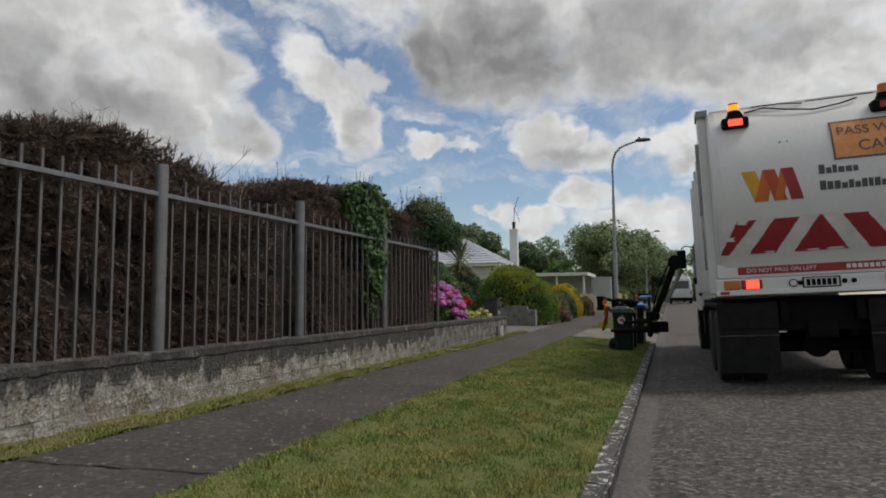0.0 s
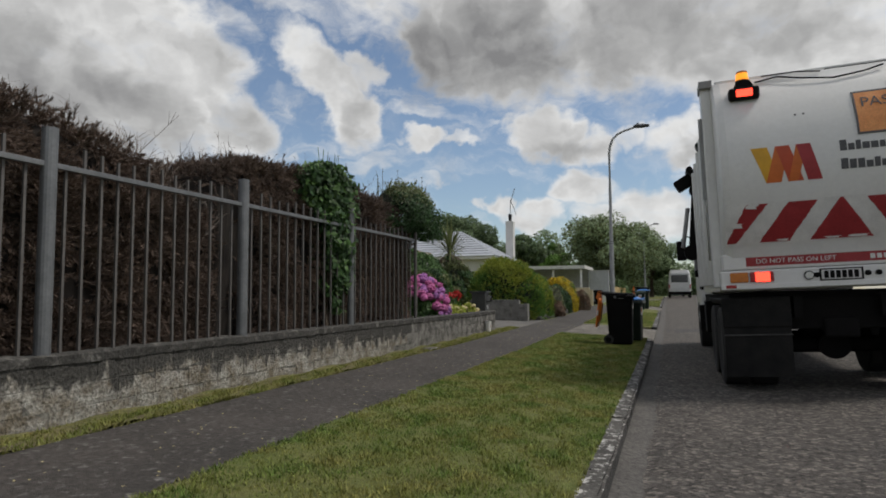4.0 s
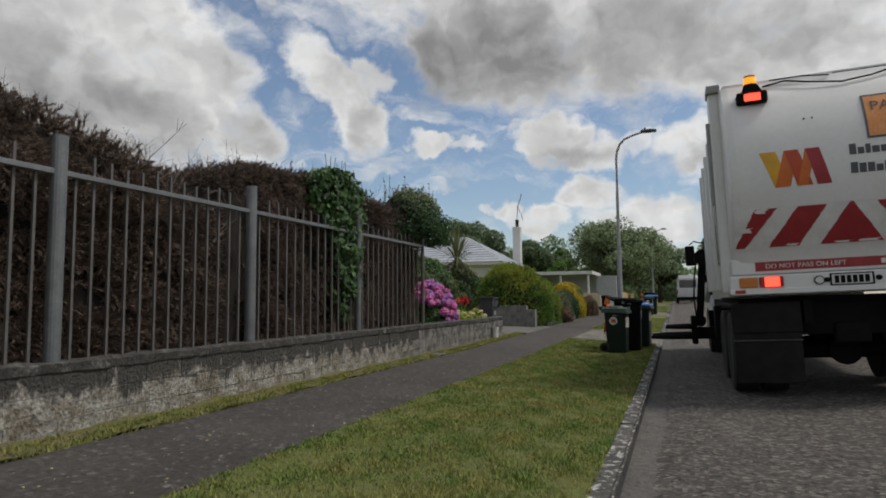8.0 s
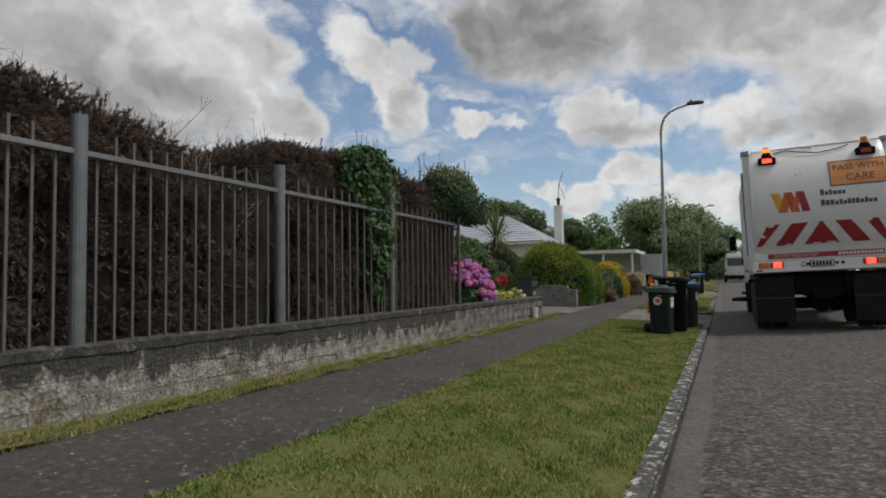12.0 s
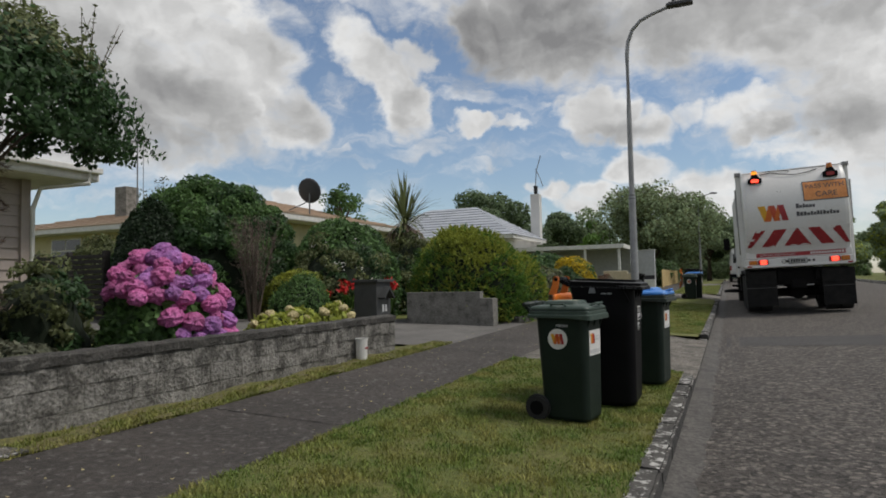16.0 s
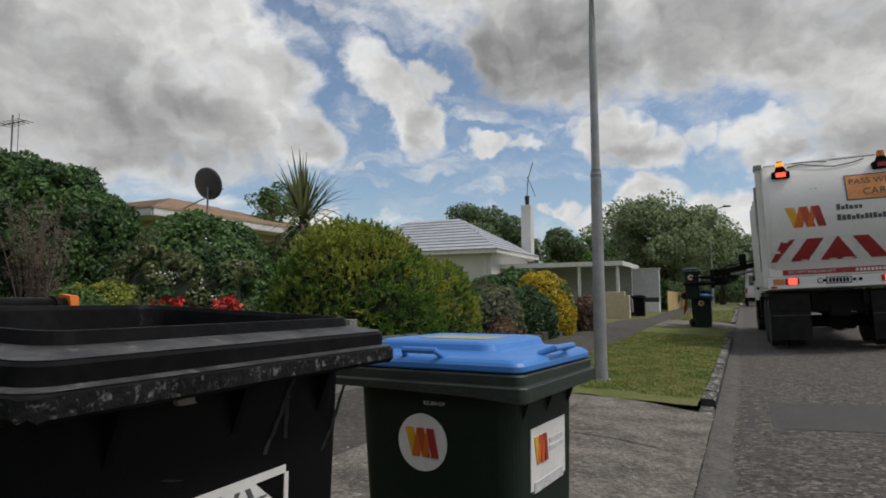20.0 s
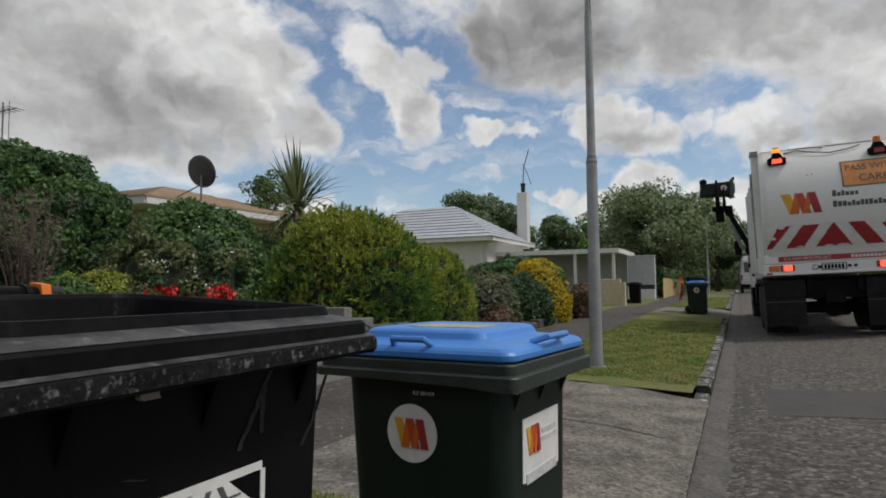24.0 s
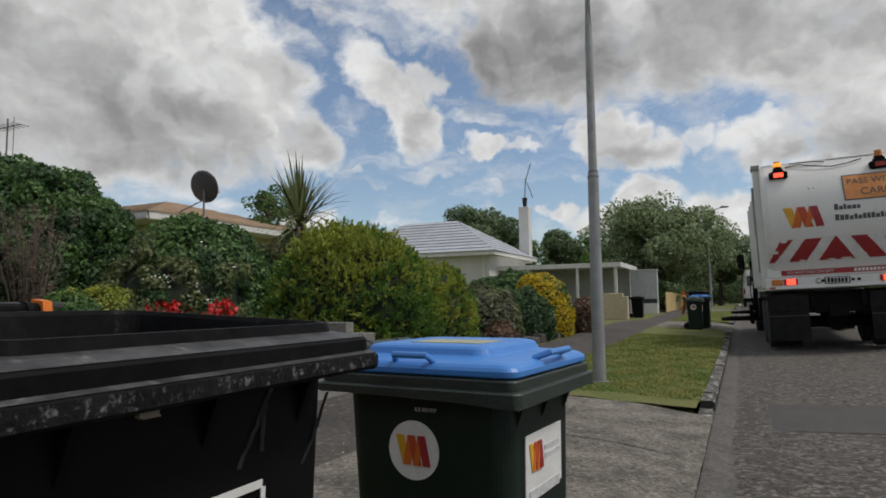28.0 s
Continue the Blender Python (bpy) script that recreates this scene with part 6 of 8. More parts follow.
    part("boom_beam", box(-1.18, 0.0, -0.055, 0.055, -0.065, 0.065, 0.02), "chassis", boom)
    part("boom_knuckle", rod((0, -0.16, 0), (0, 0.16, 0), 0.15, seg=16), "chassis", boom)
    part("boom_ram", rod((-0.08, 0.0, -0.17), (-0.85, 0.0, -0.12), 0.04, seg=10), "grey_paint", boom)
    part("boom_hose", tube([(0.05, -0.09, 0.1), (-0.4, -0.10, 0.13), (-0.8, -0.09, 0.12), (-1.15, -0.06, 0.06)], 0.016, 6), "chassis", boom)
    part("boom_end", rod((-1.2, -0.13, 0), (-1.2, 0.13, 0), 0.11, seg=14), "chassis", boom)
    grip = thing_part("gripper", t, (-1.3, 4.7, 1.97))
    part("gripper_plate", box(-0.16, -0.06, -0.30, 0.30, -0.42, 0.10, 0.02), "chassis", grip)
    part("gripper_motor", box(-0.10, 0.26, -0.12, 0.12, -0.34, -0.12, 0.03), "chassis", grip)
    for sy in (-1, 1):
        part("gripper_finger", tube([(-0.10, sy * 0.24, -0.27), (-0.26, sy * 0.36, -0.27), (-0.62, sy * 0.36, -0.27), (-0.88, sy * 0.33, -0.27)], [0.06, 0.055, 0.05, 0.03], 8), "chassis", grip)
        part("gripper_finger", tube([(-0.10, sy * 0.24, -0.10), (-0.26, sy * 0.345, -0.10), (-0.62, sy * 0.34, -0.10)], [0.045, 0.04, 0.025], 8), "chassis", grip)
    # the body is a little wider and taller than the drawing above
    for ob in t.children_recursive:
        own = ob.parent == t or ob.parent.parent == t
        if ob in wheels:
            ob.location.x *= WIDE
        elif ob.type == "MESH" and own and ob.parent not in wheels and ob.parent not in (boom, grip):
            if ob.matrix_basis.translation.length > 0.01:
                ob.matrix_basis.translation.x *= WIDE
                ob.matrix_basis.translation.z += lifted(ob.matrix_basis.translation.z)
            else:
                for v in ob.data.vertices:
                    v.co.x *= WIDE
                    v.co.z += lifted(v.co.z)
    return t, wheels, boom, grip


TRUCK, WHEELS, BOOM, GRIP = truck()


# ---- setting ----
land()
kerbs()
path_details()
wall()
fence()
grass_blades()
HEDGE = dry_hedge("hedge", -5.2, -0.45, -5.3, -4.08, lambda y: np.interp(y, [-5.2, -3.54, -3.12, -2.68, -2.3, -1.87, -1.46, -1.1, -0.8, -0.5], [2.36, 2.44, 2.57, 2.64, 2.60, 2.50, 2.42, 2.30, 2.13, 1.93]), 1, 19000, "dead brown clipped conifer hedge behind the metal fence")
dry_hedge("hedge", -0.28, 4.9, -5.3, -4.08, lambda y: np.interp(y, [-0.28, -0.05, 0.4, 1.0, 2.4, 3.2, 4.4, 5.25], [2.48, 2.61, 2.70, 2.74, 2.80, 2.72, 2.60, 2.45]), 2, 17000, "dead brown hedge, part covered by a green climber", lambda p: (p[:, 1] < 0.08) & (p[:, 2] < 2.2))


def bare_end():
    """Pale dead twigs, forked and leafless, at the near hedge's end."""
    r = np.random.default_rng(64)
    bm = bmesh.new()
    for k in range(150):
        y = r.uniform(-1.35, -0.36)
        a = Vector((r.uniform(-4.9, -4.1), y, float(np.interp(y, [-1.35, -0.4], [2.1, 1.5])) + r.normal() * 0.08))
        b = a + Vector((r.normal() * 0.10, r.normal() * 0.14, r.uniform(0.18, 0.46)))
        rod(a, b, 0.0045, 0.0018, 3, bm, False)
        for j in range(4):
            c = a.lerp(b, r.uniform(0.3, 0.95))
            rod(c, c + Vector((r.normal() * 0.07, r.normal() * 0.08, r.uniform(0.04, 0.12))), 0.0024, 0.001, 3, bm, False)
    part("bare_twig", bm, "pale_twig", HEDGE, kind="stuff")


bare_end()


def climber():
    """A green climber through the fence."""
    t = thing("climber", "glossy green climbing shrub growing through the fence", "climber", pose(-3.93, 2.02, 0.25))
    r = np.random.default_rng(12)
    bm = bmesh.new()
    for k in range(7):
        y = r.uniform(-0.3, 0.3)
        tube([(0, y, 0.0), (-0.06, y + r.uniform(-0.1, 0.1), 1.0), (-0.02, y + r.uniform(-0.2, 0.2), 2.4 + r.uniform(0, 0.4))], [0.018, 0.012, 0.004], 5, bm)
    part("vine", bm, "bark", t)
    n = 7600
    z = 0.62 + 2.02 * r.uniform(size=n) ** 0.8
    half = np.interp(z, [0.6, 0.9, 1.6, 1.9, 2.1, 2.45, 2.66], [0.12, 0.30, 0.33, 0.42, 0.66, 0.60, 0.22])
    y = r.normal(scale=0.55, size=n).clip(-1, 1) * half + 0.04 * np.sin(z * 6) - np.interp(z, [1.7, 2.2], [0.0, 0.22])
    x = np.abs(r.normal(scale=0.10, size=n)) * np.where(r.uniform(size=n) < 0.6, 0.75, -1.8) - np.where(z > 1.95, 0.04, 0.05)
    P = np.stack([x, y, z], 1)
    keep = lump(P, 31, 4.0) > -0.65
    P = P[keep]
    U = np.tile([1.0, 0, 0.4], (len(P), 1))
    cut = r.uniform(size=len(P)) < 0.4
    quads_cloud("leaves", P[cut], U[cut], r.uniform(0.04, 0.08, cut.sum()), "leaf_mid", t, droop=0.6)
    quads_cloud("leaves", P[~cut], U[~cut], r.uniform(0.04, 0.08, (~cut).sum()), "leaf_dark", t, droop=0.6)
    bm = bmesh.new()
    for k in range(6):
        y = r.uniform(-0.6, 0.2)
        tube([(-0.1, y, 2.5), (-0.1, y + 0.03, 2.7), (-0.08, y + r.uniform(-0.08, 0.08), 2.85)], 0.004, 4, bm)
    part("shoot", bm, "leaf_bright", t)


climber()


def corner_shrub():
    """Shrub at the fence's end: bare stems and a round dark crown."""
    t = thing("shrub", "dark green round-headed shrub on bare stems at the fence end", "shrub", pose(-4.35, 5.15, 0.2))
    r = np.random.default_rng(21)
    bm = bmesh.new()
    for k in range(11):
        a = r.uniform(0, 6.28)
        tube([(0.04 * math.cos(a), 0.05 * math.sin(a) - 0.42, 0), (0.05 * math.cos(a), 0.06 * math.sin(a) - 0.40, 1.5), (0.25 * math.cos(a), 0.35 * math.sin(a) - 0.25, 2.05), (0.45 * math.cos(a), 0.6 * math.sin(a) - 0.05, 2.45)], [0.026, 0.02, 0.012, 0.004], 6, bm)
    part("stem", bm, "bark", t)
    p, u = shell(24000, 0.78, 1.16, 0.98, 22, 0.24, 0.5)
    p = p * (0.62 + 0.38 * np.sqrt(r.uniform(size=(len(p), 1)))) + np.array([0.08, -0.16, 1.98])
    airy = lump(p, 23, 5.0) > 0.05
    p, u = p[airy], u[airy]
    inner = core_mesh("inner_foliage", 0.75, 0.98, 1.02, 22, 0.24, 0.5, 0.42)
    inner.transform(Matrix.Translation((0, -0.15, 2.28)))
    part("inner_foliage", inner, "core", t)
    top = p[:, 2] > 2.62 + r.normal(scale=0.12, size=len(p))
    quads_cloud("leaves", p[~top], u[~top], r.uniform(0.022, 0.042, (~top).sum()), "leaf_dark", t, droop=0.5)
    quads_cloud("leaves", p[top], u[top], r.uniform(0.022, 0.04, top.sum()), "leaf_olive", t)
    bm = bmesh.new()
    P = []
    for k in range(34):
        y, x = r.uniform(-0.8, 0.6), r.uniform(-0.4, 0.4)
        z = 2.15 + 0.6 * math.sqrt(max(0, 1 - y * y / 1.2))
        q = (x + r.uniform(-0.1, 0.1), y + r.uniform(-0.25, 0.25), z + r.uniform(0.2, 0.5))
        tube([(x, y, z - 0.1), q], [0.005, 0.002], 4, bm)
        for j in range(9):
            f = r.uniform(0.3, 1)
            P.append([x + (q[0] - x) * f, y + (q[1] - y) * f, z - 0.1 + (q[2] - z + 0.1) * f])
    part("shoot", bm, "twig", t)
    P = np.array(P)
    quads_cloud("leaves", P, np.tile([0, 0, 1.0], (len(P), 1)), 0.03, "leaf_olive", t)


corner_shrub()


def flower_bush(name, label, x, y, z, size, heads, mats, leaf, seed, head=0.085, leaves=2600, leaf_size=0.085):
    """Hydrangea-like: leaves below, round flower heads of many petals, each head a part."""
    t = thing(name, label, "flowering bush", pose(x, y, z))
    r = np.random.default_rng(seed)
    rx, ry, rz_ = size
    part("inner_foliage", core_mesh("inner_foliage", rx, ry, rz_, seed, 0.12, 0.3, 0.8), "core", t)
    p, u = shell(leaves, rx * 0.96, ry * 0.96, rz_ * 0.96, seed, 0.12)
    quads_cloud("leaves", p, u, r.uniform(0.7, 1.3, leaves) * leaf_size, leaf, t, aspect=1.5)
    protos = []
    for k in range(3):
        bm = bmesh.new()
        bmesh.ops.create_icosphere(bm, subdivisions=3, radius=head)
        rr = random.Random(seed * 10 + k)
        for v in bm.verts:
            v.co *= 1 + rr.uniform(-0.16, 0.12)
            v.co.z *= 0.8
        protos.append(bm_mesh("flower_head", bm))
    sets = {}
    placed = []
    tries = 0
    while len(placed) < heads and tries < heads * 60:
        tries += 1
        q, d = shell(1, rx, ry, rz_, int(r.integers(1e6)), 0.0)
        q, d = q[0], d[0]
        if d[2] < -0.05 or d[0] < -0.5 or d[1] < -0.55 and q[2] < rz_ * 0.6 or any(np.linalg.norm(q - o) < head * r.uniform(0.9, 1.5) for o in placed):
            continue
        placed.append(q)
        mat = mats[int(r.integers(len(mats)))]
        key = (len(placed) % 3, mat)
        if key not in sets:
            me = protos[key[0]].copy()
            me.materials.append(M[mat])
            sets[key] = me
        ob = new("flower_head", sets[key])
        ob.parent = t
        s = r.uniform(0.8, 1.2)
        ob.matrix_basis = Matrix.LocRotScale(Vector(q + d * head * 0.2), Euler((r.uniform(-0.5, 0.5), r.uniform(-0.5, 0.5), r.uniform(0, 6))), (s, s, s))
    return t


flower_bush("hydrangea", "large hydrangea in pink and violet bloom behind the wall", -4.50, 6.75, 0.32, (0.52, 0.62, 1.14), 96, ["petal_pink", "petal_pink", "petal_pink", "petal_violet"], "leaf_mid", 41, 0.094, 5000, 0.07)
for k, (x, y, s) in enumerate(((-4.35, 8.1, 0.30), (-4.45, 8.7, 0.34), (-4.3, 9.3, 0.26))):
    flower_bush("hydrangea", "low hydrangea with cream and fading flower heads", x, y, 0.42, (s, s * 1.2, 0.38 + 0.04 * k), 9, ["petal_cream"], "leaf_lime", 50 + k, 0.06, 700, 0.06)
clumped_bush("low mixed dark green shrub behind the wall", -5.45, 6.1, 0.35, (0.55, 0.6, 1.0), "leaf_dark", "leaf_olive", 70, 80, 0.035, 61, 0.14, 0.18, "shrub")
bush("shrub", "small grey-green shrub beside the wall", -4.4, 5.2, (0.4, 0.55, 0.4), "leaf_grey", 1500, 0.06, 62, z=0.35)


def mailbox():
    t = thing("mailbox", "charcoal timber letterbox pillar with a small gabled hood", "mailbox", pose(-4.22, 10.12, 0.18))
    part("pillar", box(-0.18, 0.18, -0.2, 0.2, 0.0, 0.97, 0.008), "mailbox", t)
    part("cap", box(-0.22, 0.22, -0.24, 0.24, 0.97, 1.01, 0.006), "mailbox", t)
    h = part("hood", prism([(-0.15, 0.0), (0.0, 0.15), (0.15, 0.0), (0.13, -0.02), (0.0, 0.115), (-0.13, -0.02)], 0.10, pose(0.18, 0, 0.76, 90, 0, 90)), "mailbox", t)
    part("slot", box(0.181, 0.187, -0.10, 0.10, 0.745, 0.80), "dark", t)
    for y in (-0.05, 0.03):
        part("number_bar", box(0.181, 0.188, y, y + 0.045, 0.56, 0.66), "pale_ink", t)


mailbox()
bk = thing("bucket", "small white plastic bucket with a red print, on the grass strip", "bucket", pose(-3.71, 8.98, 0.195))
part("pail", loft([[(0.066 * k * math.cos(a), 0.066 * k * math.sin(a), z) for a in np.linspace(0, 2 * math.pi, 20, endpoint=False)] for k, z in ((0.95, 0), (1.0, 0.01), (1.06, 0.2), (1.1, 0.26), (1.16, 0.265), (1.16, 0.28), (1.08, 0.28), (1.02, 0.05))]), "plastic_white", bk)
for k in range(3):
    part("red_print", box(0.066, 0.0725, -0.025 + 0.02 * k, -0.012 + 0.02 * k, 0.15, 0.175), "red", bk)

# garden beyond the drive
root = thing("low_wall", "short pale weathered block wall with a square end pillar", "wall", kind="structure")
part("wall_run", box(-5.7, -4.08, 14.0, 14.17, 0.2, 0.93, 0.01), "pale_block", root)
part("end_pillar", box(-4.08, -3.80, 13.95, 14.23, 0.15, 0.80, 0.012), "pale_block", root)
ed = thing("garden_edging", "low stone edging along the flower bed", "edging", kind="structure")
r_ = random.Random(4)
y_ = 14.9
while y_ < 24.2:
    l_ = r_.uniform(0.3, 0.6)
    bm = box(-3.80 + r_.uniform(-0.03, 0.03), -3.58, y_, y_ + l_ - 0.02, float(ground_z(-3.7, y_)) - 0.05, float(ground_z(-3.7, y_)) + r_.uniform(0.09, 0.16), 0.03)
    part("stone", bm, "coping", ed)
    y_ += l_


def tufted_bush(label, x, y, z, size, n, seed, share=0.62):
    """A dense shrub of fine upright tufts, yellower at the tips of the crown."""
    t = thing("bush", label, "bush", pose(x, y, z))
    r = np.random.default_rng(seed)
    rx, ry, rz_ = size
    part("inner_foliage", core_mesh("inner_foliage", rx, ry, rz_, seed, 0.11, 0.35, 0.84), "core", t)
    p, u = shell(n, rx * 0.93, ry * 0.93, rz_ * 0.95, seed, 0.11)
    dirs = u * 0.7 + np.array([0, 0, 0.75])
    cut = lump(p, seed + 11, 2.0) + 0.9 * (p[:, 2] / rz_ - 0.55) + r.normal(scale=0.35, size=n) > 0.9 - 2.0 * share
    for sel, mat in ((cut, "leaf_lime"), (~cut, "leaf_bright")):
        sprays("leaves", p[sel], dirs[sel], 0.15, 13, mat, t, r, 0.011, 0.45)
    return t


tufted_bush("broad rounded olive-green shrub behind the end pillar", -4.82, 15.35, 0.32, (1.42, 1.32, 2.03), 7600, 71, 0.52)
tufted_bush("smaller green shrub growing into the round one", -4.05, 16.5, 0.33, (0.60, 0.85, 1.42), 2000, 72, 0.30)
bush("bush", "grey-green rhododendron with russet tips", -4.0, 18.6, (0.62, 0.9, 1.15), "leaf_grey", 4200, 0.085, 73, second="leaf_olive", share=0.4)
bush("bush", "dark green shrub under the golden one", -4.3, 21.3, (0.85, 0.8, 1.15), "leaf_dark", 3600, 0.08, 74, second="leaf_olive", share=0.3)
bush("bush", "golden-yellow clipped shrub beside the path", -4.2, 22.7, (0.78, 0.78, 1.50), "leaf_yellow", 6500, 0.06, 75, second="leaf_mid", share=0.34, rough=0.10)
bush("bush", "russet-brown low shrub on the bed edge", -3.55, 18.0, (0.3, 0.4, 0.5), "leaf_red", 1400, 0.06, 76)
bush("bush", "purple-brown shrub beside the far path", -3.45, 24.2, (0.4, 0.5, 0.85), "leaf_red", 2400, 0.08, 77, second="leaf_grey", share=0.4)
bush("bush", "clipped green hedge below the roof", -8.35, 15.7, (1.45, 1.5, 2.38), "leaf_mid", 9000, 0.09, 78, second="leaf_dark", share=0.4, rough=0.08)
clumped_bush("pale flowering shrub under the clipped hedge", -7.8, 14.9, float(ground_z(-7.8, 14.9)), (1.2, 1.1, 1.75), "leaf_dark", "leaf_olive", 150, 90, 0.045, 79, 0.2, 0.2, blossoms=26)
clumped_bush("large spreading dark green shrub beside the drive", -11.6, 14.7, float(ground_z(-11.6, 14.7)), (2.5, 2.4, 3.45), "leaf_dark", "leaf_mid", 560, 190, 0.052, 80, 0.26, 0.08)
bush("bush", "dark conifer at the edge of the large shrub", -11.55, 12.75, (0.85, 0.85, 2.6), "leaf_conifer", 14000, 0.06, 81, rough=0.12)


def twiggy_shrub(x, y, h, seed):
    """Bare upright stems that fork, with a thin veil of dry leaves."""
    t = thing("bush", "dry brown twiggy shrub in front of the large one", "bush", pose(x, y, float(ground_z(x, y))))
    r = np.random.default_rng(seed)
    bm, P = bmesh.new(), []
    for k in range(26):
        a, d, hh = r.uniform(0, 6.28), r.uniform(0.1, 0.7), h * r.uniform(0.7, 1.0)
        p0, p1, p2 = Vector((0.1 * math.cos(a), 0.1 * math.sin(a), 0)), Vector((d * 0.5 * math.cos(a), d * 0.5 * math.sin(a), hh * 0.5)), Vector((d * math.cos(a), d * math.sin(a), hh))
        tube([p0, p1, p2], [0.016, 0.011, 0.004], 5, bm)
        for j in range(14):
            c = p1.lerp(p2, r.uniform(-0.4, 0.95))
            e = c + Vector((r.normal() * 0.12, r.normal() * 0.12, r.uniform(0.08, 0.28)))
            rod(c, e, 0.004, 0.0015, 3, bm, False)
            P += [c.lerp(e, r.uniform(0.2, 1.0)) + Vector(r.normal(scale=0.03, size=3)) for _ in range(9)]
    part("stem", bm, "twig", t)
    P = np.array([tuple(v) for v in P])
    quads_cloud("leaves", P, np.tile([0.3, -0.3, 1.0], (len(P), 1)), r.uniform(0.012, 0.026, len(P)), "twig", t)


twiggy_shrub(-9.1, 13.3, 2.35, 82)
bush("bush", "small round clipped shrub at the drive", -9.6, 12.0, (0.56, 0.56, 0.98), "leaf_mid", 3400, 0.06, 83, second="leaf_dark", share=0.3)
bush("bush", "small lime-topped clipped shrub at the drive", -7.3, 12.6, (0.60, 0.60, 0.98), "leaf_mid", 3600, 0.05, 84, second="leaf_lime", share=0.45)
clumped_bush("dark shrub mass about the cabbage tree trunk", -7.7, 17.4, float(ground_z(-7.7, 17.4)), (1.1, 1.2, 2.05), "leaf_dark", "leaf_olive", 140, 90, 0.05, 86, 0.22, 0.2)
bush("bush", "light olive shrub beside the cream house", -15.9, 14.9, (0.9, 1.0, 2.2), "leaf_olive", 4000, 0.09, 87, second="leaf_lime", share=0.3, rough=0.2)
bush("bush", "dark leafy hedge below the white roof", -9.8, 24.5, (2.4, 1.5, 1.75), "leaf_mid", 8000, 0.1, 88, second="leaf_dark", share=0.5, rough=0.15)
bush("bush", "tall green shrub in front of the white house", -7.2, 29.0, (1.6, 1.8, 1.7), "leaf_mid", 6500, 0.11, 89, second="leaf_dark", share=0.5, rough=0.18)
bush("bush", "low lime-green hedge beyond the drive", -8.45, 14.0, (1.0, 0.5, 1.12), "leaf_lime", 3600, 0.05, 85, rough=0.06)


def red_lilies(x, y, z, n, seed):
    t = thing("red_flower_clump", "clump of scarlet flowers with strappy green leaves", "flowers", pose(x, y, z), "scarlet flowers")
    r = np.random.default_rng(seed)
    bm = bmesh.new()
    heads = []
    for k in range(n):
        a, d = r.uniform(0, 6.28), r.uniform(0.05, 0.38)
        tip = (d * math.cos(a), d * math.sin(a), r.uniform(0.5, 0.72))
        tube([(d * 0.3 * math.cos(a), d * 0.3 * math.sin(a), 0), tip], [0.008, 0.006], 4, bm)
        heads.append(tip)
    part("stem", bm, "leaf_mid", t)
    for h in heads:
        P = np.array(h) + r.normal(scale=0.045, size=(26, 3))
        quads_cloud("flower", P, P - np.array(h) + 0.001, 0.055, "petal_red", t, aspect=1.6, kind="stuff")
    bm = bmesh.new()
    for k in range(46):
        a, L = r.uniform(0, 6.28), r.uniform(0.3, 0.6)
        d = Vector((math.cos(a), math.sin(a), 0))
        s = Vector((-d.y, d.x, 0)) * 0.014
        a0, a1, a2 = Vector((0, 0, 0)) + d * 0.05, d * L * 0.35 + Vector((0, 0, L * 0.75)), d * L * 0.85 + Vector((0, 0, L * 0.7))
        q = [bm.verts.new(v) for v in (a0 - s, a0 + s, a1 + s, a1 - s)]
        bm.faces.new(q)
        tip = bm.verts.new(a2)
        bm.faces.new((q[3], q[2], tip))
    part("leaf", bm, "leaf_bright", t, kind="stuff")


red_lilies(-7.15, 14.1, 0.50, 7, 91)
red_lilies(-6.2, 14.15, 0.50, 5, 92)
red_lilies(-7.25, 13.7, 0.40, 3, 93)


def cabbage_tree():
    t = thing("cabbage_tree", "cabbage tree with a tuft of long stiff leaves", "tree", pose(-7.6, 17.6, 0.5))
    r = np.random.default_rng(33)
    part("trunk", tube([(0, 0, -0.1), (0.03, 0, 1.2), (0, 0.02, 2.25)], [0.10, 0.085, 0.07], 10), "bark", t)
    v, f = [], []
    for k in range(130):
        a = r.uniform(0, 6.28)
        e = 1.5 - 2.0 * r.uniform() ** 1.3
        L = r.uniform(0.95, 1.35)
        d = np.array([math.cos(a) * math.cos(e), math.sin(a) * math.cos(e), math.sin(e)])
        s = np.array([-math.sin(a), math.cos(a), 0]) * 0.026
        c = np.array([0, 0, 2.25 + 0.15 * r.normal()])
        sag = 0.26 * math.cos(e) ** 2
        p0, p1, p2, p3 = c, c + d * L * 0.35, c + d * L * 0.7 - np.array([0, 0, sag * 0.35]), c + d * L - np.array([0, 0, sag])
        i = len(v)
        v += [p0 - s * 0.4, p0 + s * 0.4, p1 - s, p1 + s, p2 - s * 0.8, p2 + s * 0.8, p3]
        f += [(i, i + 1, i + 3, i + 2), (i + 2, i + 3, i + 5, i + 4), (i + 4, i + 5, i + 6)]
    part("leaf", mesh_np("leaf", v, f), "leaf_olive", t, kind="stuff")
    v, f = [], []
    for k in range(45):
        a, L = r.uniform(0, 6.28), r.uniform(0.5, 0.9)
        s = np.array([-math.sin(a), math.cos(a), 0]) * 0.02
        p0 = np.array([0.06 * math.cos(a), 0.06 * math.sin(a), 2.2])
        p1 = p0 + np.array([math.cos(a) * 0.45, math.sin(a) * 0.45, -0.25])
        p2 = p0 + np.array([math.cos(a) * 0.55, math.sin(a) * 0.55, -L])
        i = len(v)
        v += [p0 - s, p0 + s, p1 - s, p1 + s, p2]
        f += [(i, i + 1, i + 3, i + 2), (i + 2, i + 3, i + 4)]
    part("dry_leaf", mesh_np("dry_leaf", v, f), "dead_leaf", t, kind="stuff")


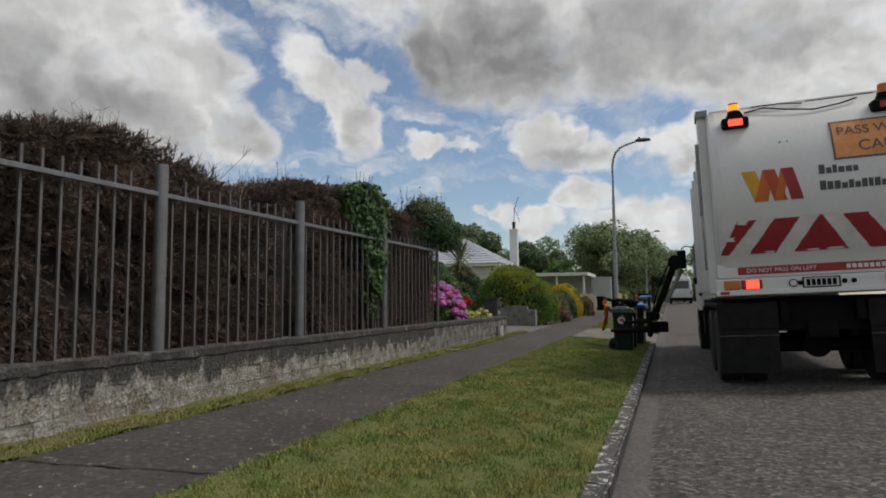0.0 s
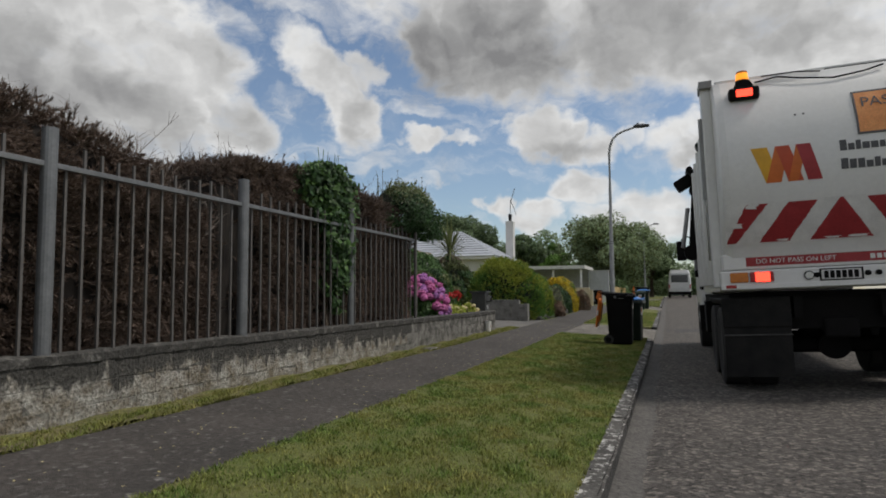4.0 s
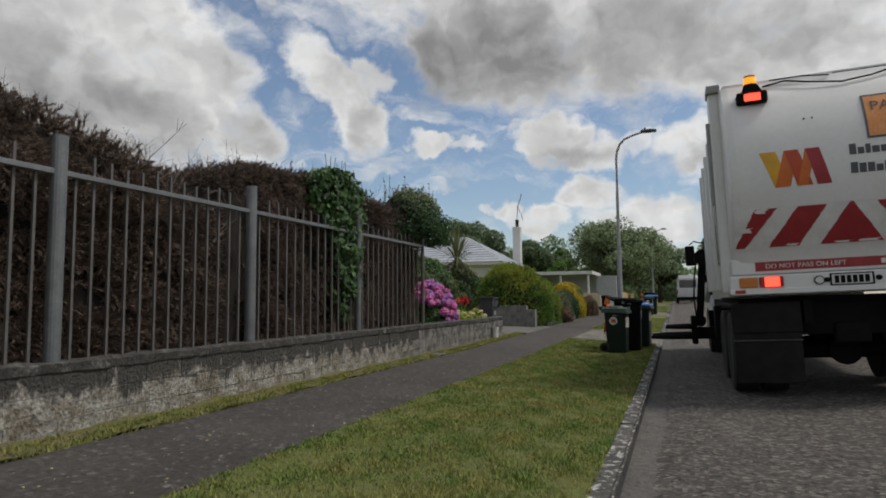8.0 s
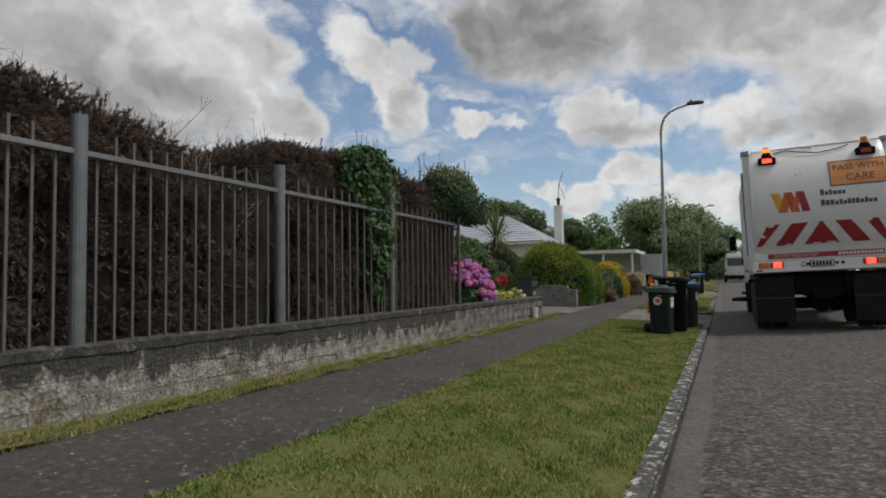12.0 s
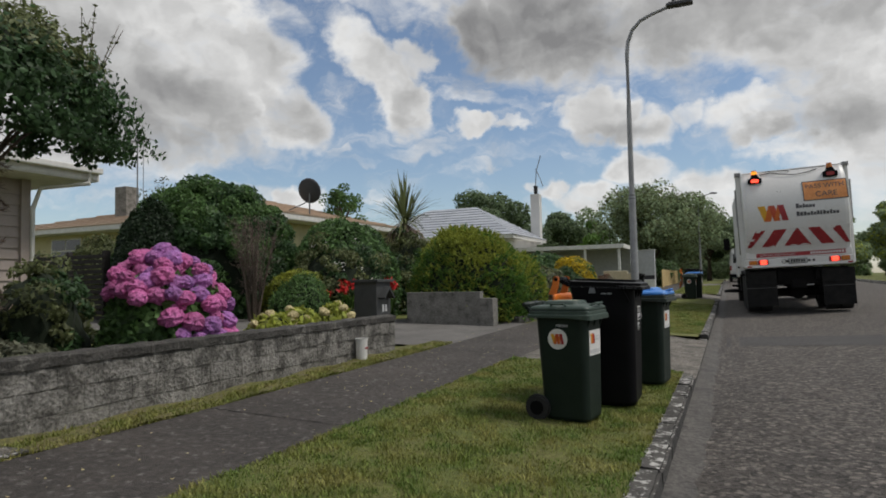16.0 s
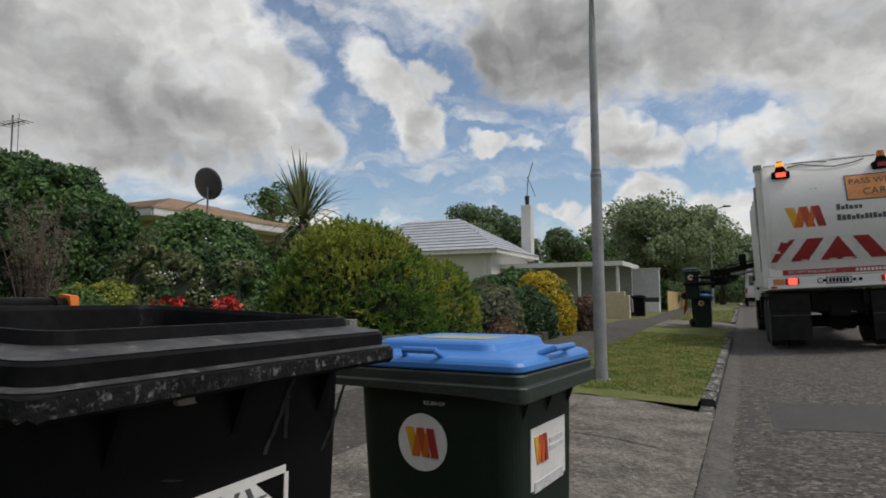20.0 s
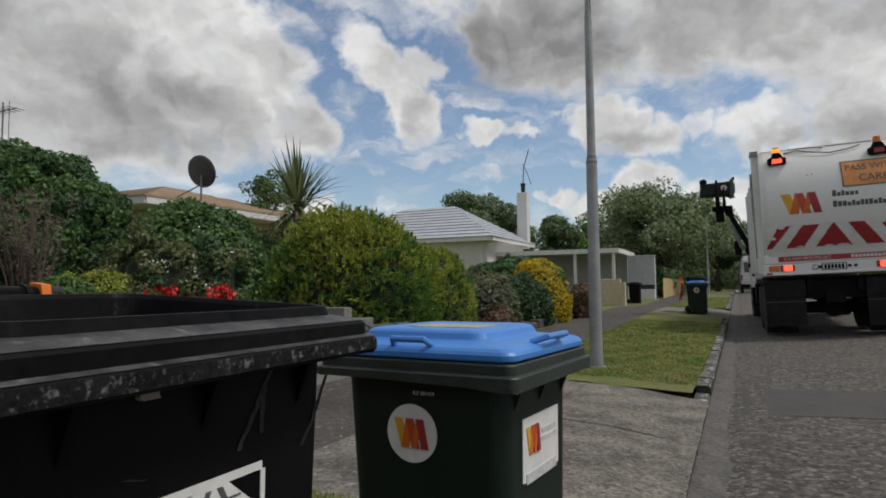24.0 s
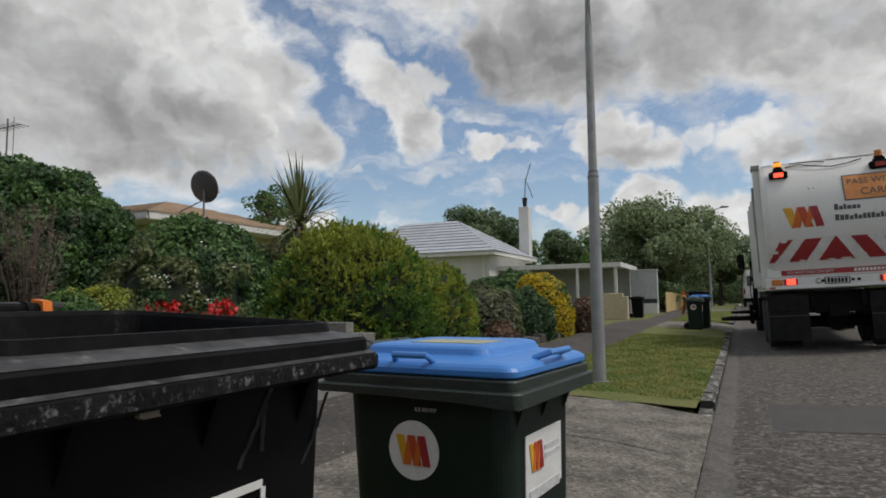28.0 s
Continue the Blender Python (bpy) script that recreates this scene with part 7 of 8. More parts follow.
cabbage_tree()


# ---- houses ----
def window(parent, x0, x1, z0, z1, y, face="y-"):
    """A window in a wall that looks toward -y, or toward +x when face is x+ (x0..x1 then run along y)."""
    def b(u0, u1, d0, d1, z0_, z1_):
        return box(u0, u1, y + d0, y + d1, z0_, z1_) if face == "y-" else box(y - d1, y - d0, u0, u1, z0_, z1_)
    w = part("window", b(x0, x1, -0.02, 0.05, z0, z1), "trim", parent)
    mid = (x0 + x1) / 2
    for a, c in ((x0 + 0.06, mid - 0.03), (mid + 0.03, x1 - 0.06)):
        zm = z0 + 0.62 * (z1 - z0)
        part("pane", b(a, c, -0.03, -0.015, z0 + 0.06, zm - 0.025), "glass", w)
        part("pane", b(a, c, -0.03, -0.015, zm + 0.025, z1 - 0.06), "glass", w)
    part("sill", b(x0 - 0.06, x1 + 0.06, -0.08, 0.02, z0 - 0.06, z0), "trim", w)


def hip_roof(parent, x0, x1, y0, y1, z0, z1, mat, courses=0):
    """A hipped roof; its courses of tiles are strips laid on the slopes."""
    run = (y1 - y0) / 2
    ra, rb = Vector((x0 + run, (y0 + y1) / 2, z1)), Vector((x1 - run, (y0 + y1) / 2, z1))
    bm = bmesh.new()
    c = [bm.verts.new(p) for p in ((x0, y0, z0), (x1, y0, z0), (x1, y1, z0), (x0, y1, z0))]
    a, b = bm.verts.new(ra), bm.verts.new(rb)
    for f in ((c[0], c[1], b, a), (c[1], c[2], b), (c[2], c[3], a, b), (c[3], c[0], a), c[::-1]):
        bm.faces.new(f)
    part("roof", bm, mat, parent)
    for k in range(courses):
        f0, f1 = k / courses, (k + 1) / courses
        for p, q, rr, ss in (((x0, y0, z0), (x1, y0, z0), ra, rb), ((x1, y0, z0), (x1, y1, z0), rb, rb)):
            P, Q = Vector(p), Vector(q)
            lo0, lo1 = P.lerp(rr, f0), Q.lerp(ss, f0)
            hi0, hi1 = P.lerp(rr, f1), Q.lerp(ss, f1)
            n = (Q - P).cross(rr - P).normalized()
            bm = bmesh.new()
            vs = [bm.verts.new(v) for v in (lo0 + n * 0.004, lo1 + n * 0.004, hi1 + n * 0.004, hi0 + n * 0.004, lo0 + n * 0.055, lo1 + n * 0.055, hi1 + n * 0.008, hi0 + n * 0.008)]
            for f in ((4, 5, 6, 7), (0, 1, 5, 4), (1, 2, 6, 5), (3, 0, 4, 7)):
                bm.faces.new([vs[i] for i in f])
            part("tile_course", bm, mat, parent)


def houses():
    # weatherboard house behind the hedge
    h = thing("house", "pinkish weatherboard house with a white eave", "house")
    part("wall", box(-17, -9.52, -6, 8.6, 0.2, 2.85), "weatherboard", h)
    for k in range(15):
        bm = bmesh.new()
        vs = [bm.verts.new(v) for v in ((-9.51, -6, 0.3 + 0.165 * k), (-9.48, -6, 0.3 + 0.165 * k), (-9.505, -6, 0.475 + 0.165 * k), (-9.51, 8.6, 0.3 + 0.165 * k), (-9.48, 8.6, 0.3 + 0.165 * k), (-9.505, 8.6, 0.475 + 0.165 * k))]
        for f in ((0, 1, 2), (3, 5, 4), (0, 3, 4, 1), (1, 4, 5, 2), (2, 5, 3, 0)):
            bm.faces.new([vs[i] for i in f])
        part("weatherboard", bm, "weatherboard", h)
    part("corner_board", box(-9.5, -9.44, 8.5, 8.64, 0.25, 2.85), "weatherboard", h)
    part("soffit", box(-17.6, -8.8, -6.6, 9.3, 2.85, 2.9), "trim", h)
    part("fascia", box(-8.82, -8.78, -6.6, 9.3, 2.87, 3.06), "trim", h)
    part("gutter", box(-8.78, -8.66, -6.6, 9.3, 2.96, 3.06, 0.02), "trim", h)
    part("fascia", box(-17.6, -8.82, 9.3, 9.34, 2.87, 3.06), "trim", h)
    hip_roof(h, -17.7, -8.78, -6.7, 9.36, 3.04, 3.4, "terracotta")
    part("downpipe", tube([(-8.72, 9.1, 2.98), (-8.72, 9.1, 2.8), (-9.3, 8.7, 2.72), (-9.42, 8.66, 2.4), (-9.42, 8.66, 0.3)], 0.035, 8), "trim", h)
    # cream house with a clay roof
    h = thing("house", "cream house with a faded terracotta roof and a brick chimney", "house")
    part("wall", box(-27, -12.9, 18.6, 27, 0.3, 3.2), "cream_wall", h)
    window(h, -23.6, -21.9, 1.85, 3.08, 18.6)
    part("soffit", box(-27.7, -12.2, 17.9, 27.7, 3.2, 3.25), "trim", h)
    part("fascia", box(-27.7, -12.2, 17.86, 17.9, 3.22, 3.40), "trim", h)
    part("fascia", box(-12.2, -12.16, 17.9, 27.7, 3.22, 3.40), "trim", h)
    hip_roof(h, -27.75, -12.15, 17.85, 27.75, 3.38, 4.65, "terracotta", 9)
    part("chimney", box(-22.0, -21.35, 20.1, 20.7, 3.6, 5.2, 0.02), "pale_block", h)
    # white-roofed house with a tall chimney
    h = thing("house", "white rendered house with a silver tiled hip roof", "house")
    part("wall", box(-21, -12.0, 39.6, 46.0, 0.1, 3.75), "white_wall", h)
    window(h, -15.8, -13.6, 1.7, 3.1, 39.6)
    part("soffit", box(-21.6, -11.5, 39.0, 46.6, 3.72, 3.78), "trim", h)
    part("fascia", box(-21.6, -11.5, 38.95, 39.0, 3.7, 3.92), "trim", h)
    part("fascia", box(-11.5, -11.45, 39.0, 46.6, 3.7, 3.92), "trim", h)
    hip_roof(h, -22.65, -11.4, 38.9, 46.65, 3.9, 6.15, "roof_tile", 11)
    part("chimney", box(-12.25, -11.6, 45.6, 46.2, 3.6, 7.15, 0.02), "white_wall", h)
    part("chimney_pot", rod((-11.92, 45.9, 7.15), (-11.92, 45.9, 7.75), 0.12, 0.16, 12), "dark", h)
    part("aerial_wire", tube([(-11.92, 45.9, 7.7), (-11.85, 45.9, 8.8), (-11.5, 45.9, 9.9)], 0.03, 6), "steel_grey", h)
    part("aerial_wire", tube([(-11.9, 45.9, 9.0), (-11.55, 45.9, 8.2), (-11.4, 45.9, 7.7)], 0.025, 6), "steel_grey", h)
    part("downpipe", tube([(-12.3, 39.5, 3.75), (-12.3, 39.5, 0.4)], 0.06, 8), "trim", h)
    # carport
    c = thing("carport", "flat-roofed white carport beside the white house", "carport")
    part("roof_slab", box(-13.2, -5.35, 41.0, 46.5, 3.0, 3.1, 0.01), "trim", c)
    part("fascia", box(-13.25, -5.3, 40.94, 41.0, 2.92, 3.16), "trim", c)
    part("fascia", box(-5.35, -5.29, 41.0, 46.5, 2.92, 3.16), "trim", c)
    for x in (-12.9, -10.3, -7.6, -5.6):
        part("post", box(x - 0.07, x + 0.07, 41.1, 41.24, 0.2, 3.0), "trim", c)
    part("back_wall", box(-13.1, -5.4, 44.4, 44.6, 0.2, 3.0), "grey_wall", c)
    s = thing("shed", "plain pale grey shed wall beside the carport", "shed")
    part("wall", box(-5.25, -3.85, 43.6, 44.1, 0.3, 2.82), "grey_wall", s)
    part("roof", box(-5.29, -3.81, 43.55, 44.15, 2.82, 2.86), "trim", s)
    part("vent_slot", box(-4.75, -3.87, 43.575, 43.6, 1.02, 1.26), "dark", s)
    part("plinth", box(-4.78, -3.83, 43.30, 43.57, 0.3, 1.0, 0.01), "trim", s)
    f = thing("front_wall", "cream block front wall by the carport drive", "wall")
    part("wall_run", box(-5.62, -4.4, 35.9, 36.05, 0.2, 1.5, 0.02), "cream_block", f)
    part("wall_pier", box(-4.4, -4.2, 35.85, 36.1, 0.2, 1.35, 0.02), "cream_block", f)
    f = thing("timber_fence", "pale yellow timber paling fence", "fence")
    for k in range(32):
        part("paling", box(-3.52, -3.48, 44.3 + 0.42 * k, 44.68 + 0.42 * k, 0.4, 1.62), "pale_wood", f)
    part("fence_rail", box(-3.59, -3.52, 44.3, 57.7, 1.0, 1.1), "pale_wood", f)
    f = thing("slat_fence", "dark horizontal slat fence beside the cream house", "fence")
    for k in range(13):
        part("slat", box(-15.0, -12.4, 12.2, 12.24, 0.45 + 0.115 * k, 0.535 + 0.115 * k), "dark_wood", f)
    for x in (-14.9, -13.7, -12.45):
        part("fence_post", box(x - 0.06, x + 0.06, 12.24, 12.36, 0.3, 2.0), "dark_wood", f)


houses()


def aerial():
    t = thing("television_aerial", "thin grey television aerial on the roof", "aerial", pose(-18.95, 18.6, 3.4))
    part("mast", rod((0, 0, 0), (0, 0, 3.3), 0.025, seg=8), "steel_grey", t)
    part("boom", rod((-0.55, 0, 3.05), (0.65, 0, 3.05), 0.018, seg=6), "steel_grey", t)
    for k in range(6):
        part("element", rod((-0.5 + 0.22 * k, -0.25, 3.05), (-0.5 + 0.22 * k, 0.25, 3.05), 0.012, seg=5), "steel_grey", t)
    part("mast", rod((0.3, 0, 0), (0.3, 0, 3.3), 0.012, seg=6), "steel_grey", t)


def dish():
    t = thing("satellite_dish", "dark grey satellite dish on a roof bracket", "dish", pose(-12.1, 19.5, 3.45))
    part("mast", rod((0, 0, 0), (0, 0, 0.75), 0.025, seg=8), "steel_grey", t)
    part("stay", rod((-0.9, 0, 0.15), (0, 0.05, 0.45), 0.018, seg=6), "steel_grey", t)
    bm = bmesh.new()
    rings = []
    for k in range(7):
        q = 0.39 * k / 6 if k else 0.001
        rings.append([(q * math.cos(a), q * 1.08 * math.sin(a), 0.45 * q * q) for a in np.linspace(0, 2 * math.pi, 28, endpoint=False)])
    for k in range(6, -1, -1):
        q = 0.39 * k / 6 if k else 0.001
        rings.append([(q * math.cos(a), q * 1.08 * math.sin(a), 0.45 * q * q - 0.02) for a in np.linspace(0, 2 * math.pi, 28, endpoint=False)])
    d = part("reflector", loft(rings), "dish", t, smooth=True)
    d.matrix_basis = Matrix.Translation((0, -0.03, 0.75)) @ pose(0, 0, 0, -70, 0, 12)
    part("feed_arm", rod((0, 0.05, 0.55), (0.05, 0.5, 0.7), 0.015, seg=6), "steel_grey", t)


aerial()
dish()


def street_lamp(m):
    t = thing("street_lamp", "galvanised street lamp with a curved arm on the verge", "street lamp", m, "street lamps")
    part("pole", tube([(0, 0, -0.1), (0, 0, 0.02), (0, 0, 2.6)], [0.083, 0.081, 0.068], 16), "pole", t)
    part("upper_pole", tube([(0, 0, 2.58), (0, 0, 4.3), (0, 0, 5.5), (0.03, 0, 5.75), (0.12, 0, 5.98), (0.28, 0, 6.14), (0.5, 0, 6.23), (0.8, 0, 6.31)], [0.055, 0.048, 0.041, 0.039, 0.037, 0.035, 0.033, 0.031], 14), "pole", t)
    part("collar", rod((0, 0, 2.54), (0, 0, 2.64), 0.072, 0.059, 16), "steel_grey", t)
    hd = part("lamp_head", loft([ring_rr(1.02, 0, 0.11, 0.05, 0.03, 6.29), ring_rr(1.03, 0, 0.25, 0.10, 0.06, 6.31), ring_rr(1.03, 0, 0.25, 0.10, 0.06, 6.36), ring_rr(0.98, 0, 0.14, 0.055, 0.03, 6.40)]), "dish", t)
    part("light_sensor", rod((0.92, 0, 6.39), (0.92, 0, 6.45), 0.032, seg=10), "dish", hd)
    part("base_plate", rod((0, 0, -0.02), (0, 0, 0.012), 0.115, seg=16), "pole", t)
    return t


lamp = street_lamp(pose(-1.33, 15.45, float(ground_z(-1.33, 15.45)) + 0.015))
copy_thing(lamp, pose(-1.5, 51, float(ground_z(-1.5, 51))))
copy_thing(lamp, pose(-1.5, 86, float(ground_z(-1.5, 86))))


# ---- vehicles along the street ----
def minibus():
    t = thing("minibus", "white high-roofed van parked along the kerb", "van", pose(1.35, 57, float(road_z(1.3, 57))))
    rings = []
    for z, hx, y0, y1, r in ((0.35, 0.95, 0.0, 5.6, 0.12), (0.9, 1.0, -0.04, 5.7, 0.14), (1.4, 1.0, 0.0, 5.5, 0.14), (2.3, 0.92, 0.08, 4.9, 0.16), (2.6, 0.80, 0.2, 4.6, 0.16)):
        rings.append(ring_rr(0, (y0 + y1) / 2, hx, (y1 - y0) / 2, r, z))
    part("body", loft(rings), "van_white", t)
    part("rear_window", box(-0.72, 0.72, -0.03, 0.08, 1.45, 2.15, 0.02), "glass", t)
    part("bumper", box(-0.98, 0.98, -0.1, 0.1, 0.35, 0.6, 0.03), "chassis", t)
    for x in (-0.9, 0.9):
        part("tail_lamp", box(x - 0.06, x + 0.06, -0.06, 0.02, 0.9, 1.25, 0.01), "lens_red", t)
        for y in (1.0, 4.4):
            part("wheel", rod((x - 0.1, y, 0.34), (x + 0.1, y, 0.34), 0.34, seg=20), "rubber", t)
    part("number_plate", box(-0.2, 0.2, -0.115, -0.1, 0.62, 0.74), "sticker", t)


def parked_car(x, y, mat, label):
    t = thing("car", label, "car", pose(x, y, float(road_z(x, y))))
    rings = []
    for z, hx, y0, y1 in ((0.25, 0.8, 0.1, 4.2), (0.5, 0.86, 0.0, 4.3), (0.85, 0.86, 0.05, 4.25), (0.95, 0.80, 0.4, 3.5), (1.35, 0.62, 0.9, 2.8), (1.42, 0.55, 1.0, 2.6)):
        rings.append(ring_rr(0, (y0 + y1) / 2, hx, (y1 - y0) / 2, 0.15, z))
    part("body", loft(rings), mat, t)
    part("rear_window", prism([(-0.55, 0), (0.55, 0), (0.48, 0.42), (-0.48, 0.42)], 0.03, pose(0, 0.48, 0.97, 50, 0, 0)), "glass", t)
    for sx in (-0.78, 0.78):
        part("tail_lamp", box(sx - 0.1, sx + 0.1, -0.01, 0.05, 0.6, 0.75, 0.01), "lens_red", t)
        for yy in (0.8, 3.4):
            part("wheel", rod((sx - 0.08, yy, 0.3), (sx + 0.08, yy, 0.3), 0.3, seg=18), "rubber", t)


minibus()
parked_car(1.2, 73, "car_blue", "dark blue car parked far along the street")

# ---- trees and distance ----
tree("tree", "tall light green tree beside the shed", -4.6, 52, 7.6, 4.3, "leaf_far_haze", 17000, 0.17, 101, 0.22, second="leaf_olive", clumps=54)
tree("tree", "lower green tree on the far verge", -1.2, 60, 6.4, 3.0, "leaf_far_haze", 10000, 0.2, 102, 0.22, second="leaf_skyline_haze", clumps=26)
tree("tree", "dark broad tree behind the white house", -21.5, 62, 9.6, 5.0, "leaf_skyline_haze", 15000, 0.24, 103, 0.15, clumps=36)
tree("tree", "dark tree behind the chimney", -15.0, 66, 7.0, 3.4, "leaf_skyline_haze", 8000, 0.24, 104, 0.12, clumps=22)
tree("tree", "round light green tree beside the chimney", -10.4, 58, 5.4, 1.8, "leaf_bright", 5000, 0.16, 105, 0.2, clumps=18)
tree("tree", "small feathery tree behind the roof", -14.2, 24.5, 4.9, 1.0, "leaf_mid", 2400, 0.09, 106, 0.35, clumps=40)
tree("tree", "bare-branched small tree by the aerial", -13.9, 15.0, 4.15, 0.8, "leaf_grey", 300, 0.06, 107, 0.3, clumps=18)
rr_ = np.random.default_rng(77)
for k in range(9):
    x_, y_ = -16.0 + 3.9 * k + rr_.uniform(-0.6, 0.6), 104.0 + rr_.uniform(-6, 6)
    bush("bush", "far leafy thicket closing the street's end", x_, y_, (3.2, 2.4, rr_.uniform(3.0, 4.6)), "leaf_far_haze", 2600, 0.42, 400 + k, second="leaf_mid", share=0.4, rough=0.22)
for k in range(6):
    bush("bush", "garden shrubs along the far verge", -5.2 - 1.2 * (k % 3), 50.5 + 5.5 * k, (1.7, 2.6, rr_.uniform(1.7, 2.8)), "leaf_mid", 3000, 0.2, 420 + k, second="leaf_far_haze", share=0.5, rough=0.2)
for k in range(15):
    tree("tree", "far green tree along the skyline", float(-62 + 5.6 * k + rr_.uniform(-1.5, 1.5)), float(rr_.uniform(78, 100)), float(rr_.uniform(6.5, 9)), float(rr_.uniform(3.4, 4.6)), "leaf_far_haze", 4200, 0.34, 200 + k, 0.08, clumps=20, second="leaf_skyline_haze")
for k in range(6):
    tree("tree", "street tree beyond the far kerb", float(11 + rr_.uniform(0, 5)), float(30 + 13 * k), float(rr_.uniform(4.0, 6.5)), float(rr_.uniform(2.0, 3.0)), "leaf_far_haze", 5000, 0.2, 300 + k, 0.15, clumps=20, second="leaf_lime")
wheelie_bin("wheelie_bin", "dark wheelie bin on the far side of the street", MIDDLE, "bin_black", "bin_black", pose(9.3, 42, float(rise(42)) + 0.02, 0, 0, 180), mark=False)
kb = thing("far_kerb", "concrete kerb along the far side", "kerb", kind="structure")
bm = loft([[(8.4, y, float(rise(y)) - 0.2), (8.4, y, float(rise(y)) + 0.0), (8.42, y, float(rise(y)) + 0.02), (8.56, y, float(rise(y)) + 0.02), (8.56, y, float(rise(y)) - 0.2)] for y in np.linspace(-28, 90, 60)])
part("kerb_run", bm, "kerb", kb)


# ---- motion ----
TRUCK_WAY = [(0, 1.02, 2.6), (8.3, 1.02, 2.6), (9.0, 1.02, 2.74), (9.5, 1.01, 3.12), (10.0, 1.0, 3.75), (10.5, 0.99, 4.85), (11.0, 0.98, 6.26), (12.5, 0.97, 11.34), (13.5, 0.92, 15.0),
             (14.5, 0.87, 18.45), (15.5, 0.83, 20.7), (16.5, 0.815, 21.95), (17.2, 0.81, 22.2), (28, 0.81, 22.2)]
# seconds, slide, boom's angle above level, tilt of the gripper
ARM = [(0, -0.32, -66, 0), (0.2, -0.25, -62, 0), (0.5, -0.02, -30, -3), (0.8, 0.0, -4, -2), (1.0, 0.0, 8, 0), (1.2, 0.0, 20, 0), (1.4, 0.0, 34, 18), (1.6, 0.0, 46, 42), (1.8, 0.0, 62, 80), (2.0, 0.0, 82, 122), (2.3, 0.0, 95, 148),
       (3.5, 0.0, 96, 150), (4.2, 0.0, 96, 150), (4.8, 0.0, 84, 128), (5.0, 0.0, 62, 84), (5.2, 0.0, 28, 30), (5.4, 0.0, -12, 0), (5.6, -0.02, -39, -10), (5.8, -0.14, -54, -10), (6.0, -0.3, -62, -7), (6.2, -0.4, -64, -4), (6.5, -0.48, -66, 0), (7.2, -0.48, -66, 0),
       (7.6, -0.22, -69, 0), (7.8, -0.08, -76, 0), (8.0, 0.02, -84, 0), (8.5, 0.06, -87, 0), (9.0, 0.58, -90, 0), (12.5, 0.58, -90, 0), (14.5, 0.42, -90, 0), (16.6, 0.36, -88, 0), (17.0, 0.04, -86, 0), (17.6, 0.04, -84, 0), (18.0, -0.12, -78, 0), (18.5, -0.34, -69, 0), (19.0, -0.4, -66, 0),
       (19.3, -0.32, -58, 0), (19.5, -0.10, -42, 0), (19.7, 0.02, -29, 0), (19.9, 0.12, -17, 0), (20.1, 0.2, -3, 0), (20.3, 0.22, 9, 0), (20.5, 0.2, 27, 8), (20.7, 0.12, 43, 40), (21.0, 0.0, 60, 84), (21.2, 0.0, 77, 115), (21.5, 0.0, 95, 148), (23.4, 0.0, 95, 148), (23.8, 0.0, 79, 116), (24.0, 0.0, 66, 90), (24.2, 0.0, 51, 52),
       (24.4, 0.15, 37, 20), (24.6, 0.2, 14, 0), (24.8, 0.15, -12, -6), (25.0, 0.06, -30, -12), (25.2, -0.08, -45, -15), (25.4, -0.2, -55, -16), (25.6, -0.3, -61, -15), (26.0, -0.36, -64, -14), (26.8, -0.4, -65, -12), (27.2, -0.4, -66, 0), (27.5, -0.2, -70, 0), (27.8, 0.0, -82, 0), (28.0, 0.03, -86, 0)]


def between(rows_, t):
    c = np.array(rows_, float)
    return [float(np.interp(t, c[:, 0], c[:, k])) for k in range(1, c.shape[1])]


